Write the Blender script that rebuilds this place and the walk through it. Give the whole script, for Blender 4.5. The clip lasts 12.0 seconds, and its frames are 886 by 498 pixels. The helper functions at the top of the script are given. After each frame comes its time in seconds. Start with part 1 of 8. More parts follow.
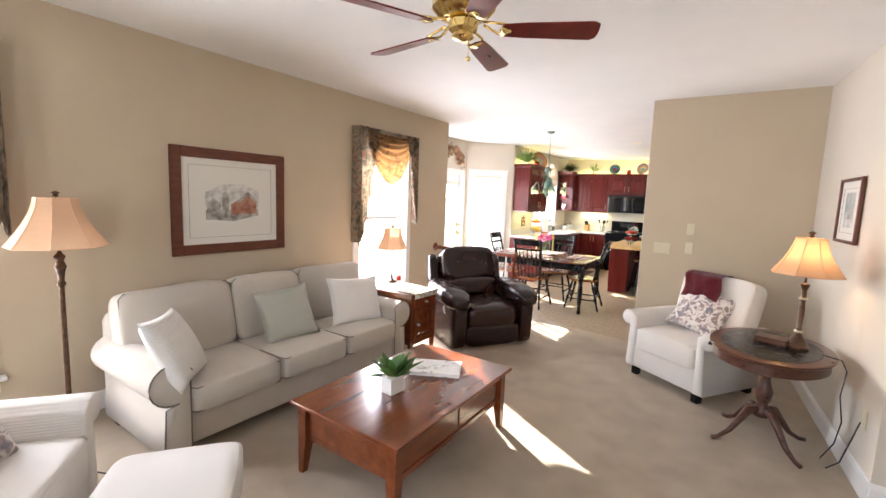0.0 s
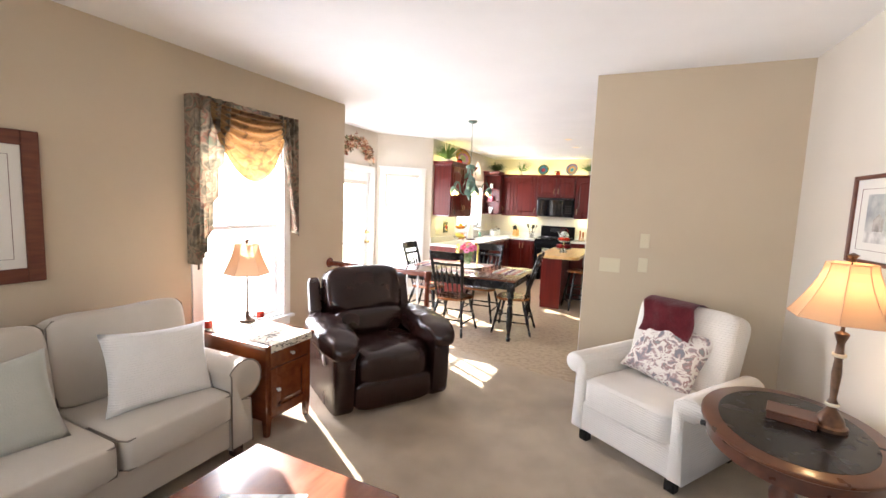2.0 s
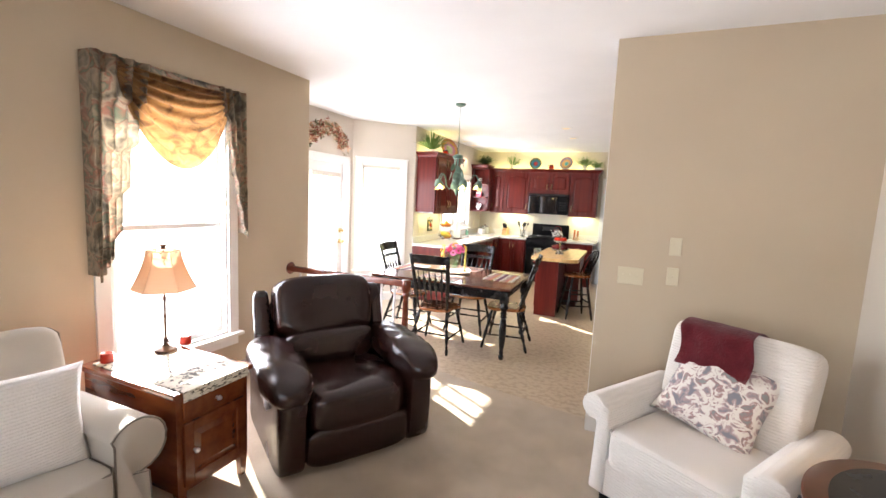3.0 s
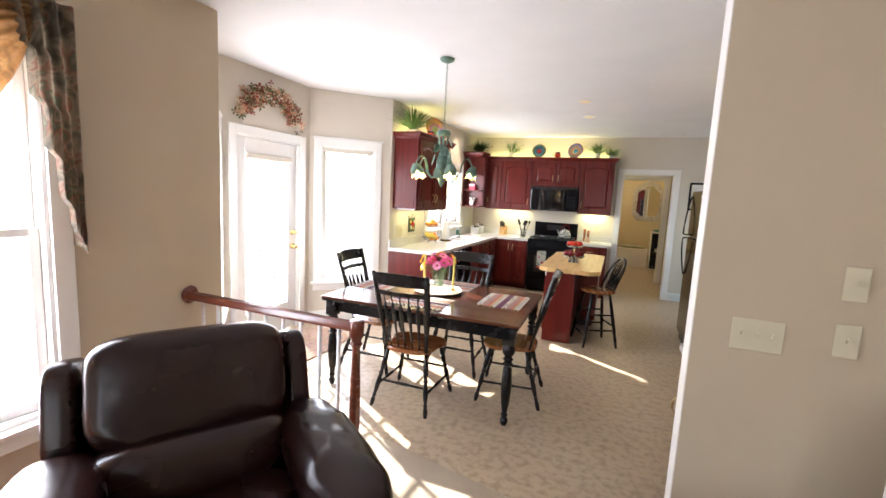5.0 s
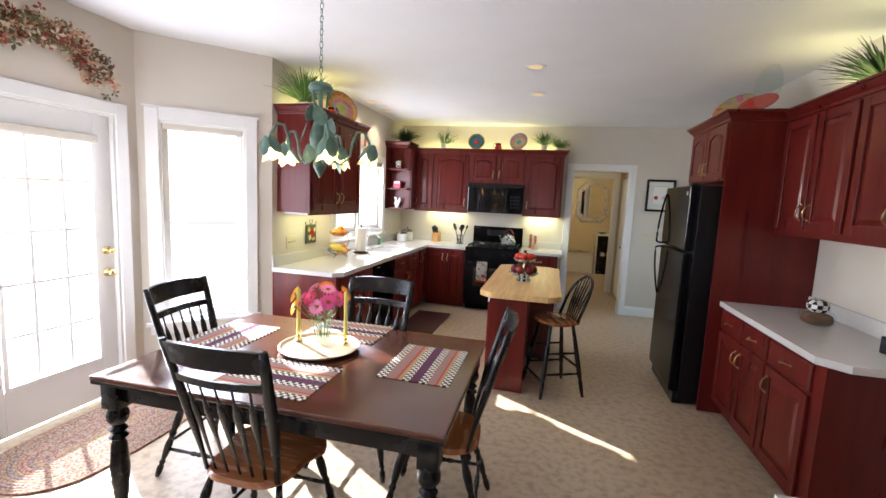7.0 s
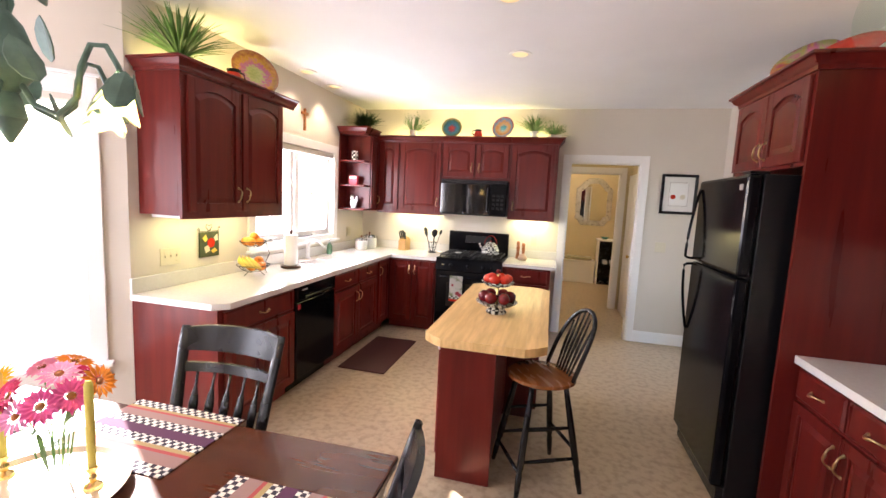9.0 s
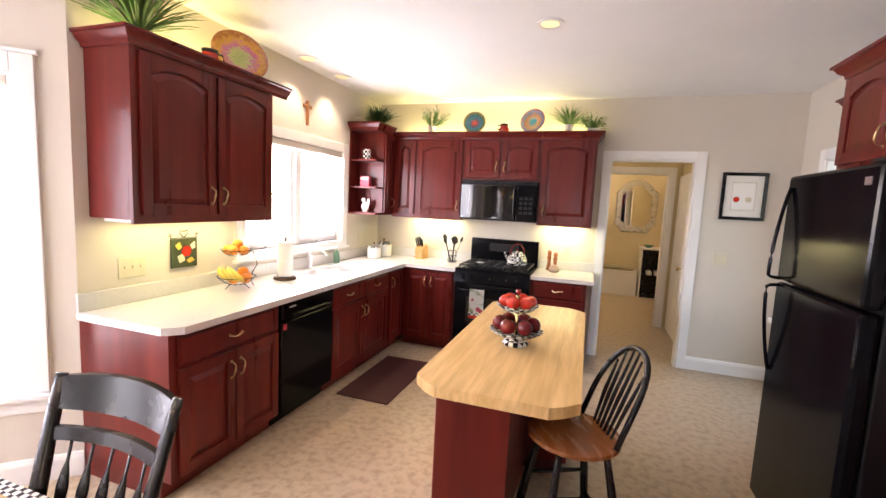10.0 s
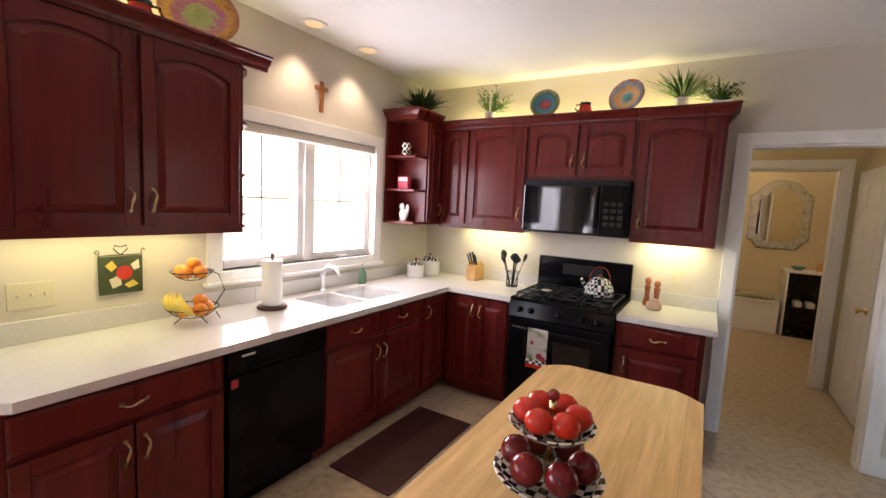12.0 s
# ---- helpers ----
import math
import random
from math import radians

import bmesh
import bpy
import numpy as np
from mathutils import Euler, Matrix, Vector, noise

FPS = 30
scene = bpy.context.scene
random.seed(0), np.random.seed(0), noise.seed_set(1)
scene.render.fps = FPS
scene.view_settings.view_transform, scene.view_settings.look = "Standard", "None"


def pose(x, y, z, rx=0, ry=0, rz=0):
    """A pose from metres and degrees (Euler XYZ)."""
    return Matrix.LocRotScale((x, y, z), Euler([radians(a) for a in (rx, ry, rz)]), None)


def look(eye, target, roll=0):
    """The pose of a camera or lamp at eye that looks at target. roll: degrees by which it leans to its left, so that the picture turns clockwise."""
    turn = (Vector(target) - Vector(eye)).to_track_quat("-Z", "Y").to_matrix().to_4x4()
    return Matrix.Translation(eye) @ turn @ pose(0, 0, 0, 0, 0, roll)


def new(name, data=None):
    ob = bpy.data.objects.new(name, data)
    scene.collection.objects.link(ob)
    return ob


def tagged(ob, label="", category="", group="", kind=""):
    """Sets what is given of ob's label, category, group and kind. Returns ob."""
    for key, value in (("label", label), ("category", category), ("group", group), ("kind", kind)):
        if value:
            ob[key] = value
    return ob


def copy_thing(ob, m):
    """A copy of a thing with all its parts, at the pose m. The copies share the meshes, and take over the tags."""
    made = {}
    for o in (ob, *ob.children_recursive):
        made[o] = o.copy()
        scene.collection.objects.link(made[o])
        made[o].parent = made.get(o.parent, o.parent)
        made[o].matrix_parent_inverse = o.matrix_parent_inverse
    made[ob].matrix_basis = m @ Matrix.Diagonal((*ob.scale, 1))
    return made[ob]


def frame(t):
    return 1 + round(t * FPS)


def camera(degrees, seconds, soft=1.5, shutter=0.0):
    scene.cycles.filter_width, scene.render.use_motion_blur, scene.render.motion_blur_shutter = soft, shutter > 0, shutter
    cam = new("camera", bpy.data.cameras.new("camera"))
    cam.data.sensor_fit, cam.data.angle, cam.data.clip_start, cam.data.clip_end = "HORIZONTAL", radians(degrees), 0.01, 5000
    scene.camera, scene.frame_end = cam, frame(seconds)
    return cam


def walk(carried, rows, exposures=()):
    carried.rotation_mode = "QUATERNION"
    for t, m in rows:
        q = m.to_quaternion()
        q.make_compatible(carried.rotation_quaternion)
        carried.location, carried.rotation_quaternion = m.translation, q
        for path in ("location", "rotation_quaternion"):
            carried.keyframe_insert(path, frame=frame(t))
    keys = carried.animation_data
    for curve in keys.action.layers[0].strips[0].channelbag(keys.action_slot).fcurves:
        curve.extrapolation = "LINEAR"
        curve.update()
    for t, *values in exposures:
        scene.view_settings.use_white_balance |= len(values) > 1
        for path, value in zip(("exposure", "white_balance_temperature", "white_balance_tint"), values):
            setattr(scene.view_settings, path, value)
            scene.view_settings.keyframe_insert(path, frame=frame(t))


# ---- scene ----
cam = camera(91.8, 12.0)
PATH = [
    (0, (0.343, 0.214, 1.62), (-0.762, 1.864, 1.383), 2.2),
    (0.5, (0.275, 0.488, 1.624), (-0.729, 2.203, 1.399), 2.2),
    (1, (0.213, 0.859, 1.63), (-0.716, 2.616, 1.411), 2.4),
    (1.5, (0.064, 1.174, 1.635), (-0.795, 2.967, 1.42), 2.4),
    (2, (-0.045, 1.519, 1.636), (-0.877, 3.325, 1.422), 2.3),
    (2.5, (-0.193, 1.87, 1.635), (-0.986, 3.692, 1.414), 2.3),
    (4.5, (-0.663, 3.231, 1.605), (-1.41, 5.07, 1.357), 3.1),
    (5, (-0.782, 3.559, 1.624), (-1.52, 5.4, 1.369), 2.9),
    (5.5, (-0.899, 3.923, 1.606), (-1.592, 5.782, 1.355), 3.0),
    (6, (-0.993, 4.267, 1.61), (-1.613, 6.152, 1.359), 2.7),
    (6.5, (-1.015, 4.609, 1.601), (-1.561, 6.519, 1.364), 2.7),
    (7, (-1.025, 4.971, 1.605), (-1.502, 6.899, 1.37), 2.7),
    (7.5, (-1.0, 5.304, 1.605), (-1.438, 7.241, 1.373), 2.8),
    (9.5, (-0.921, 6.548, 1.587), (-1.456, 8.462, 1.362), 2.8),
    (10, (-0.923, 6.843, 1.58), (-1.556, 8.728, 1.367), 2.8),
    (10.5, (-0.923, 7.133, 1.593), (-1.67, 8.977, 1.385), 2.9),
    (11, (-0.916, 7.432, 1.603), (-1.783, 9.223, 1.399), 2.9),
    (11.5, (-0.94, 7.707, 1.596), (-1.898, 9.452, 1.396), 2.9),
    (12, (-0.949, 7.992, 1.605), (-1.989, 9.688, 1.397), 2.9),
]
walk(cam, [(t, look(eye, target, roll)) for t, eye, target, roll in PATH],
     [(0.0, 2.90, 6450, 10), (2.5, 3.0, 6400, 10), (4.5, 2.68, 6350, 10), (5.5, 2.52, 6200, 10), (6.5, 2.40, 6050, 10), (7.0, 2.32, 5950, 10), (7.5, 2.27, 5950, 11), (9.5, 2.96, 6550, 20), (10.5, 2.85, 6550, 20), (11.0, 2.58, 6500, 20), (12.0, 2.22, 6500, 20)])
# ---- light and sky ----
SUN_ELEV, SUN_YAW = radians(28.7), math.atan2(-0.52, 0.855)   # the way the light travels over the ground
sun = new("sun", bpy.data.lights.new("sun", "SUN"))
sun.data.energy, sun.data.angle, sun.data.color = 5.0, radians(0.5), (1.0, 0.95, 0.88)
_d = Vector((math.cos(SUN_YAW) * math.cos(SUN_ELEV), math.sin(SUN_YAW) * math.cos(SUN_ELEV), -math.sin(SUN_ELEV)))
sun.rotation_euler = _d.to_track_quat("-Z", "Y").to_euler()
world = bpy.data.worlds.new("world")
scene.world = world
world.use_nodes = True
_n = world.node_tree.nodes
_sky = _n.new("ShaderNodeTexSky")
_sky.sky_type, _sky.sun_disc, _sky.sun_elevation = "NISHITA", False, SUN_ELEV
_sky.sun_rotation = math.atan2(-_d.x, -_d.y)
world.node_tree.links.new(_sky.outputs[0], _n["Background"].inputs[0])
_n["Background"].inputs[1].default_value = 0.15


def area(name, place, direction, w, h, watts, color=(0.96, 0.96, 1.08)):
    ob = new(name, bpy.data.lights.new(name, "AREA"))
    ob.data.shape, ob.data.size, ob.data.size_y, ob.data.energy, ob.data.color = "RECTANGLE", w, h, watts, color
    ob.matrix_world = look(place, Vector(place) + Vector(direction))
    return ob


SKY_W = 11.5
area("sky_light_sofa_window", (-3.48, 4.28, 1.25), (1, 0, -0.1), 0.9, 1.7, SKY_W * 1.3)
area("sky_light_rear_window", (-3.48, 0.25, 1.25), (1, 0, -0.1), 0.9, 1.7, SKY_W * 1.3)
area("sky_light_bay_left", (-3.84, 6.14, 1.3), (1, 1, -0.1), 0.6, 1.5, SKY_W * 0.4)
area("sky_light_bay_right", (-3.84, 7.96, 1.3), (1, -1, -0.1), 0.55, 1.5, SKY_W * 0.35)
area("sky_light_south_window", (-1.4, -2.27, 1.35), (0, 1, -0.1), 0.95, 1.6, SKY_W * 0.45)
area("sky_light_south_window", (0.9, -2.27, 1.35), (0, 1, -0.1), 0.95, 1.6, SKY_W * 0.45)
area("sky_light_glass_door", (-4.20, 7.05, 1.15), (1, 0, -0.1), 0.6, 1.6, SKY_W * 0.55)
area("sky_light_kitchen_window", (-3.52, 10.32, 1.55), (1, 0, -0.1), 1.1, 0.9, SKY_W * 0.7)


def spot(name, place, watts, color, size=100, radius=0.04, blend=0.6):
    ob = new(name, bpy.data.lights.new(name, "SPOT"))
    ob.data.energy, ob.data.color, ob.data.spot_size, ob.data.spot_blend, ob.data.shadow_soft_size = watts, color, radians(size), blend, radius
    ob.location = place
    return ob


def bulb(name, place, watts, color=(1.0, 0.72, 0.42), radius=0.03):
    ob = new(name, bpy.data.lights.new(name, "POINT"))
    ob.data.energy, ob.data.color, ob.data.shadow_soft_size, ob.location = watts, color, radius, place
    return ob


# ---- materials ----
def mat(name, color, rough=0.5, metal=0.0, color2=None, scale=5.0, detail=4.0, bump=0.0, bump_scale=60.0, stretch=(1, 1, 1),
        coat=0.0, sheen=0.0, transmission=0.0, ior=1.45, emit=None, emit_w=0.0, contrast=(0.35, 0.65), rough_var=0.08, spec=0.5):
    m = bpy.data.materials.new(name)
    m.use_nodes = True
    t = m.node_tree
    b = t.nodes["Principled BSDF"]
    b.inputs["Roughness"].default_value, b.inputs["Metallic"].default_value = rough, metal
    b.inputs["Coat Weight"].default_value, b.inputs["Sheen Weight"].default_value = coat, sheen
    b.inputs["Coat Roughness"].default_value = 0.12
    b.inputs["Transmission Weight"].default_value, b.inputs["IOR"].default_value = transmission, ior
    b.inputs["Specular IOR Level"].default_value = spec
    b.inputs["Base Color"].default_value = (*color, 1)
    co = t.nodes.new("ShaderNodeTexCoord")
    mp = t.nodes.new("ShaderNodeMapping")
    mp.inputs["Scale"].default_value = stretch
    t.links.new(co.outputs["Object"], mp.inputs[0])
    if color2:
        nz = t.nodes.new("ShaderNodeTexNoise")
        nz.inputs["Scale"].default_value, nz.inputs["Detail"].default_value = scale, detail
        rp = t.nodes.new("ShaderNodeValToRGB")
        rp.color_ramp.elements[0].position, rp.color_ramp.elements[1].position = contrast
        rp.color_ramp.elements[0].color, rp.color_ramp.elements[1].color = (*color, 1), (*color2, 1)
        t.links.new(mp.outputs[0], nz.inputs["Vector"])
        t.links.new(nz.outputs["Fac"], rp.inputs[0])
        t.links.new(rp.outputs[0], b.inputs["Base Color"])
        if rough_var and transmission == 0:
            mr = t.nodes.new("ShaderNodeMapRange")
            mr.inputs["To Min"].default_value, mr.inputs["To Max"].default_value = max(0.02, rough - rough_var), min(1, rough + rough_var)
            t.links.new(nz.outputs["Fac"], mr.inputs[0])
            t.links.new(mr.outputs[0], b.inputs["Roughness"])
    if bump:
        n2 = t.nodes.new("ShaderNodeTexNoise")
        n2.inputs["Scale"].default_value, n2.inputs["Detail"].default_value = bump_scale, 3
        bp = t.nodes.new("ShaderNodeBump")
        bp.inputs["Strength"].default_value, bp.inputs["Distance"].default_value = bump, 0.01
        t.links.new(mp.outputs[0], n2.inputs["Vector"])
        t.links.new(n2.outputs["Fac"], bp.inputs["Height"])
        t.links.new(bp.outputs[0], b.inputs["Normal"])
    if emit:
        b.inputs["Emission Color"].default_value, b.inputs["Emission Strength"].default_value = (*emit, 1), emit_w
    return m


M = {}
M["tan"] = mat("wall_paint_tan", (0.515, 0.43, 0.315), 0.85, color2=(0.54, 0.455, 0.335), scale=1.5, bump=0.08, bump_scale=250)
M["cream"] = mat("wall_paint_cream", (0.61, 0.56, 0.475), 0.85, color2=(0.64, 0.585, 0.50), scale=1.5, bump=0.08, bump_scale=250)
M["ceil"] = mat("ceiling_paint", (0.80, 0.795, 0.785), 0.9, color2=(0.83, 0.825, 0.815), scale=2, bump=0.15, bump_scale=180)
M["white"] = mat("white_gloss_trim_paint", (0.78, 0.77, 0.74), 0.35, color2=(0.80, 0.79, 0.76), scale=3)
M["carpet"] = mat("beige_carpet", (0.40, 0.315, 0.21), 0.95, color2=(0.55, 0.445, 0.31), scale=4.0, detail=6, bump=0.9, bump_scale=420, sheen=0.3, contrast=(0.3, 0.7))
M["vinyl"] = mat("mottled_vinyl_floor", (0.35, 0.265, 0.175), 0.34, color2=(0.485, 0.385, 0.265), scale=20, detail=4, bump=0.08, bump_scale=60, contrast=(0.32, 0.56))
M["cherry"] = mat("cherry_cabinet_wood", (0.075, 0.007, 0.006), 0.30, color2=(0.155, 0.017, 0.011), scale=2.2, stretch=(6, 6, 0.45), detail=5, coat=0.08, spec=0.30, contrast=(0.25, 0.80), bump=0.03, bump_scale=30)
M["cherry_dark"] = mat("cherry_wood_recess", (0.07, 0.01, 0.008), 0.4, color2=(0.1, 0.015, 0.012), scale=4, stretch=(6, 6, 0.7))
M["mahog"] = mat("mahogany_wood", (0.12, 0.027, 0.008), 0.22, color2=(0.19, 0.050, 0.015), scale=3, stretch=(5, 0.8, 5), detail=7, coat=0.5)
M["rail"] = mat("varnished_rail_wood", (0.105, 0.022, 0.012), 0.25, color2=(0.17, 0.042, 0.021), scale=4, stretch=(1, 8, 8), coat=0.4)
M["walnut"] = mat("walnut_wood", (0.045, 0.014, 0.008), 0.3, color2=(0.085, 0.028, 0.015), scale=5, stretch=(4, 1, 4), coat=0.4)
M["inlay"] = mat("inlay_wood", (0.065, 0.020, 0.009), 0.3, color2=(0.10, 0.034, 0.014), scale=8, coat=0.3)
M["seatwood"] = mat("brown_seat_wood", (0.23, 0.075, 0.022), 0.26, color2=(0.32, 0.115, 0.035), scale=5, stretch=(1, 6, 1), coat=0.4)
M["tablewood"] = mat("brown_tabletop_wood", (0.060, 0.017, 0.008), 0.2, color2=(0.085, 0.025, 0.012), scale=2, stretch=(1, 7, 1), detail=5, coat=0.4)
M["butcher"] = mat("butcher_block_wood", (0.60, 0.37, 0.14), 0.38, color2=(0.78, 0.52, 0.23), scale=4, stretch=(9, 0.7, 3), detail=5, coat=0.1)
M["black"] = mat("black_painted_wood", (0.006, 0.006, 0.007), 0.26, color2=(0.010, 0.009, 0.009), scale=12, coat=0.05, spec=0.35)
M["appl"] = mat("black_gloss_enamel", (0.003, 0.003, 0.004), 0.12, color2=(0.005, 0.005, 0.006), scale=3, coat=0.0, rough_var=0.02, spec=0.13)
M["applm"] = mat("black_textured_enamel", (0.006, 0.006, 0.007), 0.3, spec=0.35, bump=0.25, bump_scale=300)
M["iron"] = mat("matte_black_iron", (0.012, 0.012, 0.012), 0.55, bump=0.2, bump_scale=200)
M["counter"] = mat("pale_quartz_counter", (0.62, 0.595, 0.56), 0.16, color2=(0.65, 0.625, 0.59), scale=60, detail=3, rough_var=0.03)
M["sofa"] = mat("oatmeal_upholstery", (0.50, 0.45, 0.38), 0.92, color2=(0.55, 0.50, 0.425), scale=3, bump=0.35, bump_scale=350, sheen=0.25)
M["armch"] = mat("white_woven_upholstery", (0.68, 0.645, 0.59), 0.92, color2=(0.74, 0.70, 0.645), scale=3, bump=0.3, bump_scale=260, sheen=0.25)
M["pill_w"] = mat("white_cotton", (0.72, 0.69, 0.65), 0.9, color2=(0.78, 0.75, 0.71), scale=4, bump=0.3, bump_scale=120, sheen=0.2)
M["pill_g"] = mat("grey_green_cotton", (0.40, 0.40, 0.34), 0.9, color2=(0.45, 0.445, 0.385), scale=4, bump=0.3, bump_scale=150, sheen=0.2)
for _k, _s in (("armch", 22), ("pill_w", 26)):
    _t = M[_k].node_tree
    _b = _t.nodes["Principled BSDF"]
    _w, _u, _c = _t.nodes.new("ShaderNodeTexWave"), _t.nodes.new("ShaderNodeBump"), _t.nodes.new("ShaderNodeTexCoord")
    _w.bands_direction = "Z"
    _w.inputs["Scale"].default_value, _w.inputs["Distortion"].default_value = _s, 0.6
    _u.inputs["Strength"].default_value, _u.inputs["Distance"].default_value = 0.35, 0.006
    _t.links.new(_c.outputs["Object"], _w.inputs["Vector"])
    _t.links.new(_w.outputs["Fac"], _u.inputs["Height"])
    _t.links.new(_b.inputs["Normal"].links[0].from_socket, _u.inputs["Normal"])
    _t.links.new(_u.outputs[0], _b.inputs["Normal"])
M["piping"] = mat("dark_piping", (0.20, 0.175, 0.145), 0.8)
M["throw"] = mat("burgundy_knit", (0.15, 0.012, 0.02), 0.95, color2=(0.2, 0.02, 0.03), scale=20, bump=0.6, bump_scale=90, sheen=0.3)
M["leather"] = mat("dark_brown_leather", (0.014, 0.0045, 0.0035), 0.27, color2=(0.018, 0.006, 0.0045), scale=3, bump=0.12, bump_scale=22, rough_var=0.02)
M["brass"] = mat("polished_brass", (0.78, 0.60, 0.25), 0.18, 1.0)
M["bronze"] = mat("antique_bronze", (0.05, 0.024, 0.013), 0.34, 0.35, color2=(0.12, 0.06, 0.03), scale=25)
M["pull"] = mat("antique_brass_pull", (0.55, 0.42, 0.22), 0.3, 1.0)
M["chrome"] = mat("brushed_steel", (0.70, 0.70, 0.70), 0.34, 1.0)
M["sinksteel"] = mat("satin_sink_steel", (0.72, 0.72, 0.71), 0.5, 0.55)
M["verd"] = mat("verdigris_metal", (0.10, 0.17, 0.135), 0.5, 0.1, color2=(0.16, 0.26, 0.20), scale=18)
M["shade_s"] = mat("tan_lamp_shade", (0.62, 0.40, 0.25), 0.9, color2=(0.66, 0.43, 0.27), scale=6, transmission=0.0)
M["ivory"] = mat("ivory_plastic", (0.62, 0.57, 0.42), 0.4)
M["rubber"] = mat("black_rubber", (0.015, 0.015, 0.015), 0.7)
M["leaf"] = mat("green_leaf", (0.05, 0.13, 0.022), 0.45, color2=(0.09, 0.21, 0.04), scale=9)
M["leafd"] = mat("dark_green_leaf", (0.02, 0.055, 0.015), 0.5, color2=(0.045, 0.10, 0.03), scale=9)
# lawn colour far lighter than real grass: outdoor glare is put into it
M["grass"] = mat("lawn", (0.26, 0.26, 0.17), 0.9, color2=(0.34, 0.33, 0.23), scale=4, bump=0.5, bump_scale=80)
M["deck"] = mat("weathered_deck_wood", (0.36, 0.33, 0.29), 0.75, color2=(0.44, 0.41, 0.36), scale=4, stretch=(1, 8, 1))
M["siding"] = mat("pale_house_siding", (0.55, 0.56, 0.57), 0.7, color2=(0.60, 0.61, 0.62), scale=3)


def glass_mat(name, color=(1, 1, 1), rough=0.0):
    m = bpy.data.materials.new(name)
    m.use_nodes = True
    t = m.node_tree
    t.nodes.clear()
    out, mix, tr, gl = (t.nodes.new("ShaderNode" + k) for k in ("OutputMaterial", "MixShader", "BsdfTransparent", "BsdfGlossy"))
    mix.inputs[0].default_value = 0.05
    tr.inputs[0].default_value = (*color, 1)
    gl.inputs["Roughness"].default_value = rough
    t.links.new(tr.outputs[0], mix.inputs[1])
    t.links.new(gl.outputs[0], mix.inputs[2])
    t.links.new(mix.outputs[0], out.inputs[0])
    return m


M["pane"] = glass_mat("window_glass")
M["glass"] = glass_mat("clear_glass", (0.93, 0.97, 0.95), 0.02)
M["mirror"] = mat("mirror_silver", (0.9, 0.9, 0.88), 0.02, 1.0)


def shade_mat(name, color, watts):
    """Cloth that lets a lamp's light through, lit from inside by its bulb."""
    m = bpy.data.materials.new(name)
    m.use_nodes = True
    t = m.node_tree
    t.nodes.clear()
    out, mix, df, tl = (t.nodes.new("ShaderNode" + k) for k in ("OutputMaterial", "MixShader", "BsdfDiffuse", "BsdfTranslucent"))
    mix.inputs[0].default_value = watts
    df.inputs[0].default_value = tl.inputs[0].default_value = (*color, 1)
    t.links.new(df.outputs[0], mix.inputs[1])
    t.links.new(tl.outputs[0], mix.inputs[2])
    t.links.new(mix.outputs[0], out.inputs[0])
    return m


M["shade"] = shade_mat("tan_silk_shade", (0.62, 0.41, 0.26), 0.34)


# ---- builders ----
def part(name, bm, material, parent=None, label="", smooth=False, at=None, kind=""):
    """Links a bmesh as one mesh object under a thing."""
    me = bpy.data.meshes.new(name)
    bmesh.ops.recalc_face_normals(bm, faces=bm.faces)
    if smooth:
        for f in bm.faces:
            f.smooth = True
    bm.to_mesh(me)
    bm.free()
    if smooth == "auto":
        me.set_sharp_from_angle(angle=radians(35))
    me.materials.append(M[material] if isinstance(material, str) else material)
    ob = new(name, me)
    if parent:
        ob.parent = parent
    if at is not None:
        ob.matrix_basis = at
    if label or kind:
        tagged(ob, label, kind=kind)
    return ob


def thing(name, place, turn=0.0, label="", category="", group="", kind=""):
    ob = new(name)
    ob.empty_display_size = 0.1
    ob.matrix_world = pose(*place, 0, 0, turn)
    return tagged(ob, label, category, group, kind)


def box(bm, x0, x1, y0, y1, z0, z1, b=0.0, m=None, seg=2):
    ps = [(x, y, z) for x in (min(x0, x1), max(x0, x1)) for y in (min(y0, y1), max(y0, y1)) for z in (min(z0, z1), max(z0, z1))]
    v = [bm.verts.new(p) for p in ps]
    fs = [bm.faces.new([v[i] for i in q]) for q in ((0, 1, 3, 2), (4, 6, 7, 5), (0, 4, 5, 1), (2, 3, 7, 6), (0, 2, 6, 4), (1, 5, 7, 3))]
    made = list(v)
    if b > 0:
        r = bmesh.ops.bevel(bm, geom=list({e for f in fs for e in f.edges}), offset=b, segments=seg, profile=0.5, affect="EDGES")
        made = list({w for f in r["faces"] for w in f.verts} | {w for w in v if w.is_valid})
    if m is not None:
        bmesh.ops.transform(bm, matrix=m, verts=made)
    return bm


def B(*boxes):
    """A bmesh of boxes (x0, x1, y0, y1, z0, z1, bevel)."""
    bm = bmesh.new()
    for q in boxes:
        box(bm, *q)
    return bm


def frame_to(a, b):
    """The matrix that takes the z axis, 0 to 1, onto the line from a to b."""
    a, b = Vector(a), Vector(b)
    return Matrix.Translation(a) @ (b - a).to_track_quat("Z", "Y").to_matrix().to_4x4(), (b - a).length


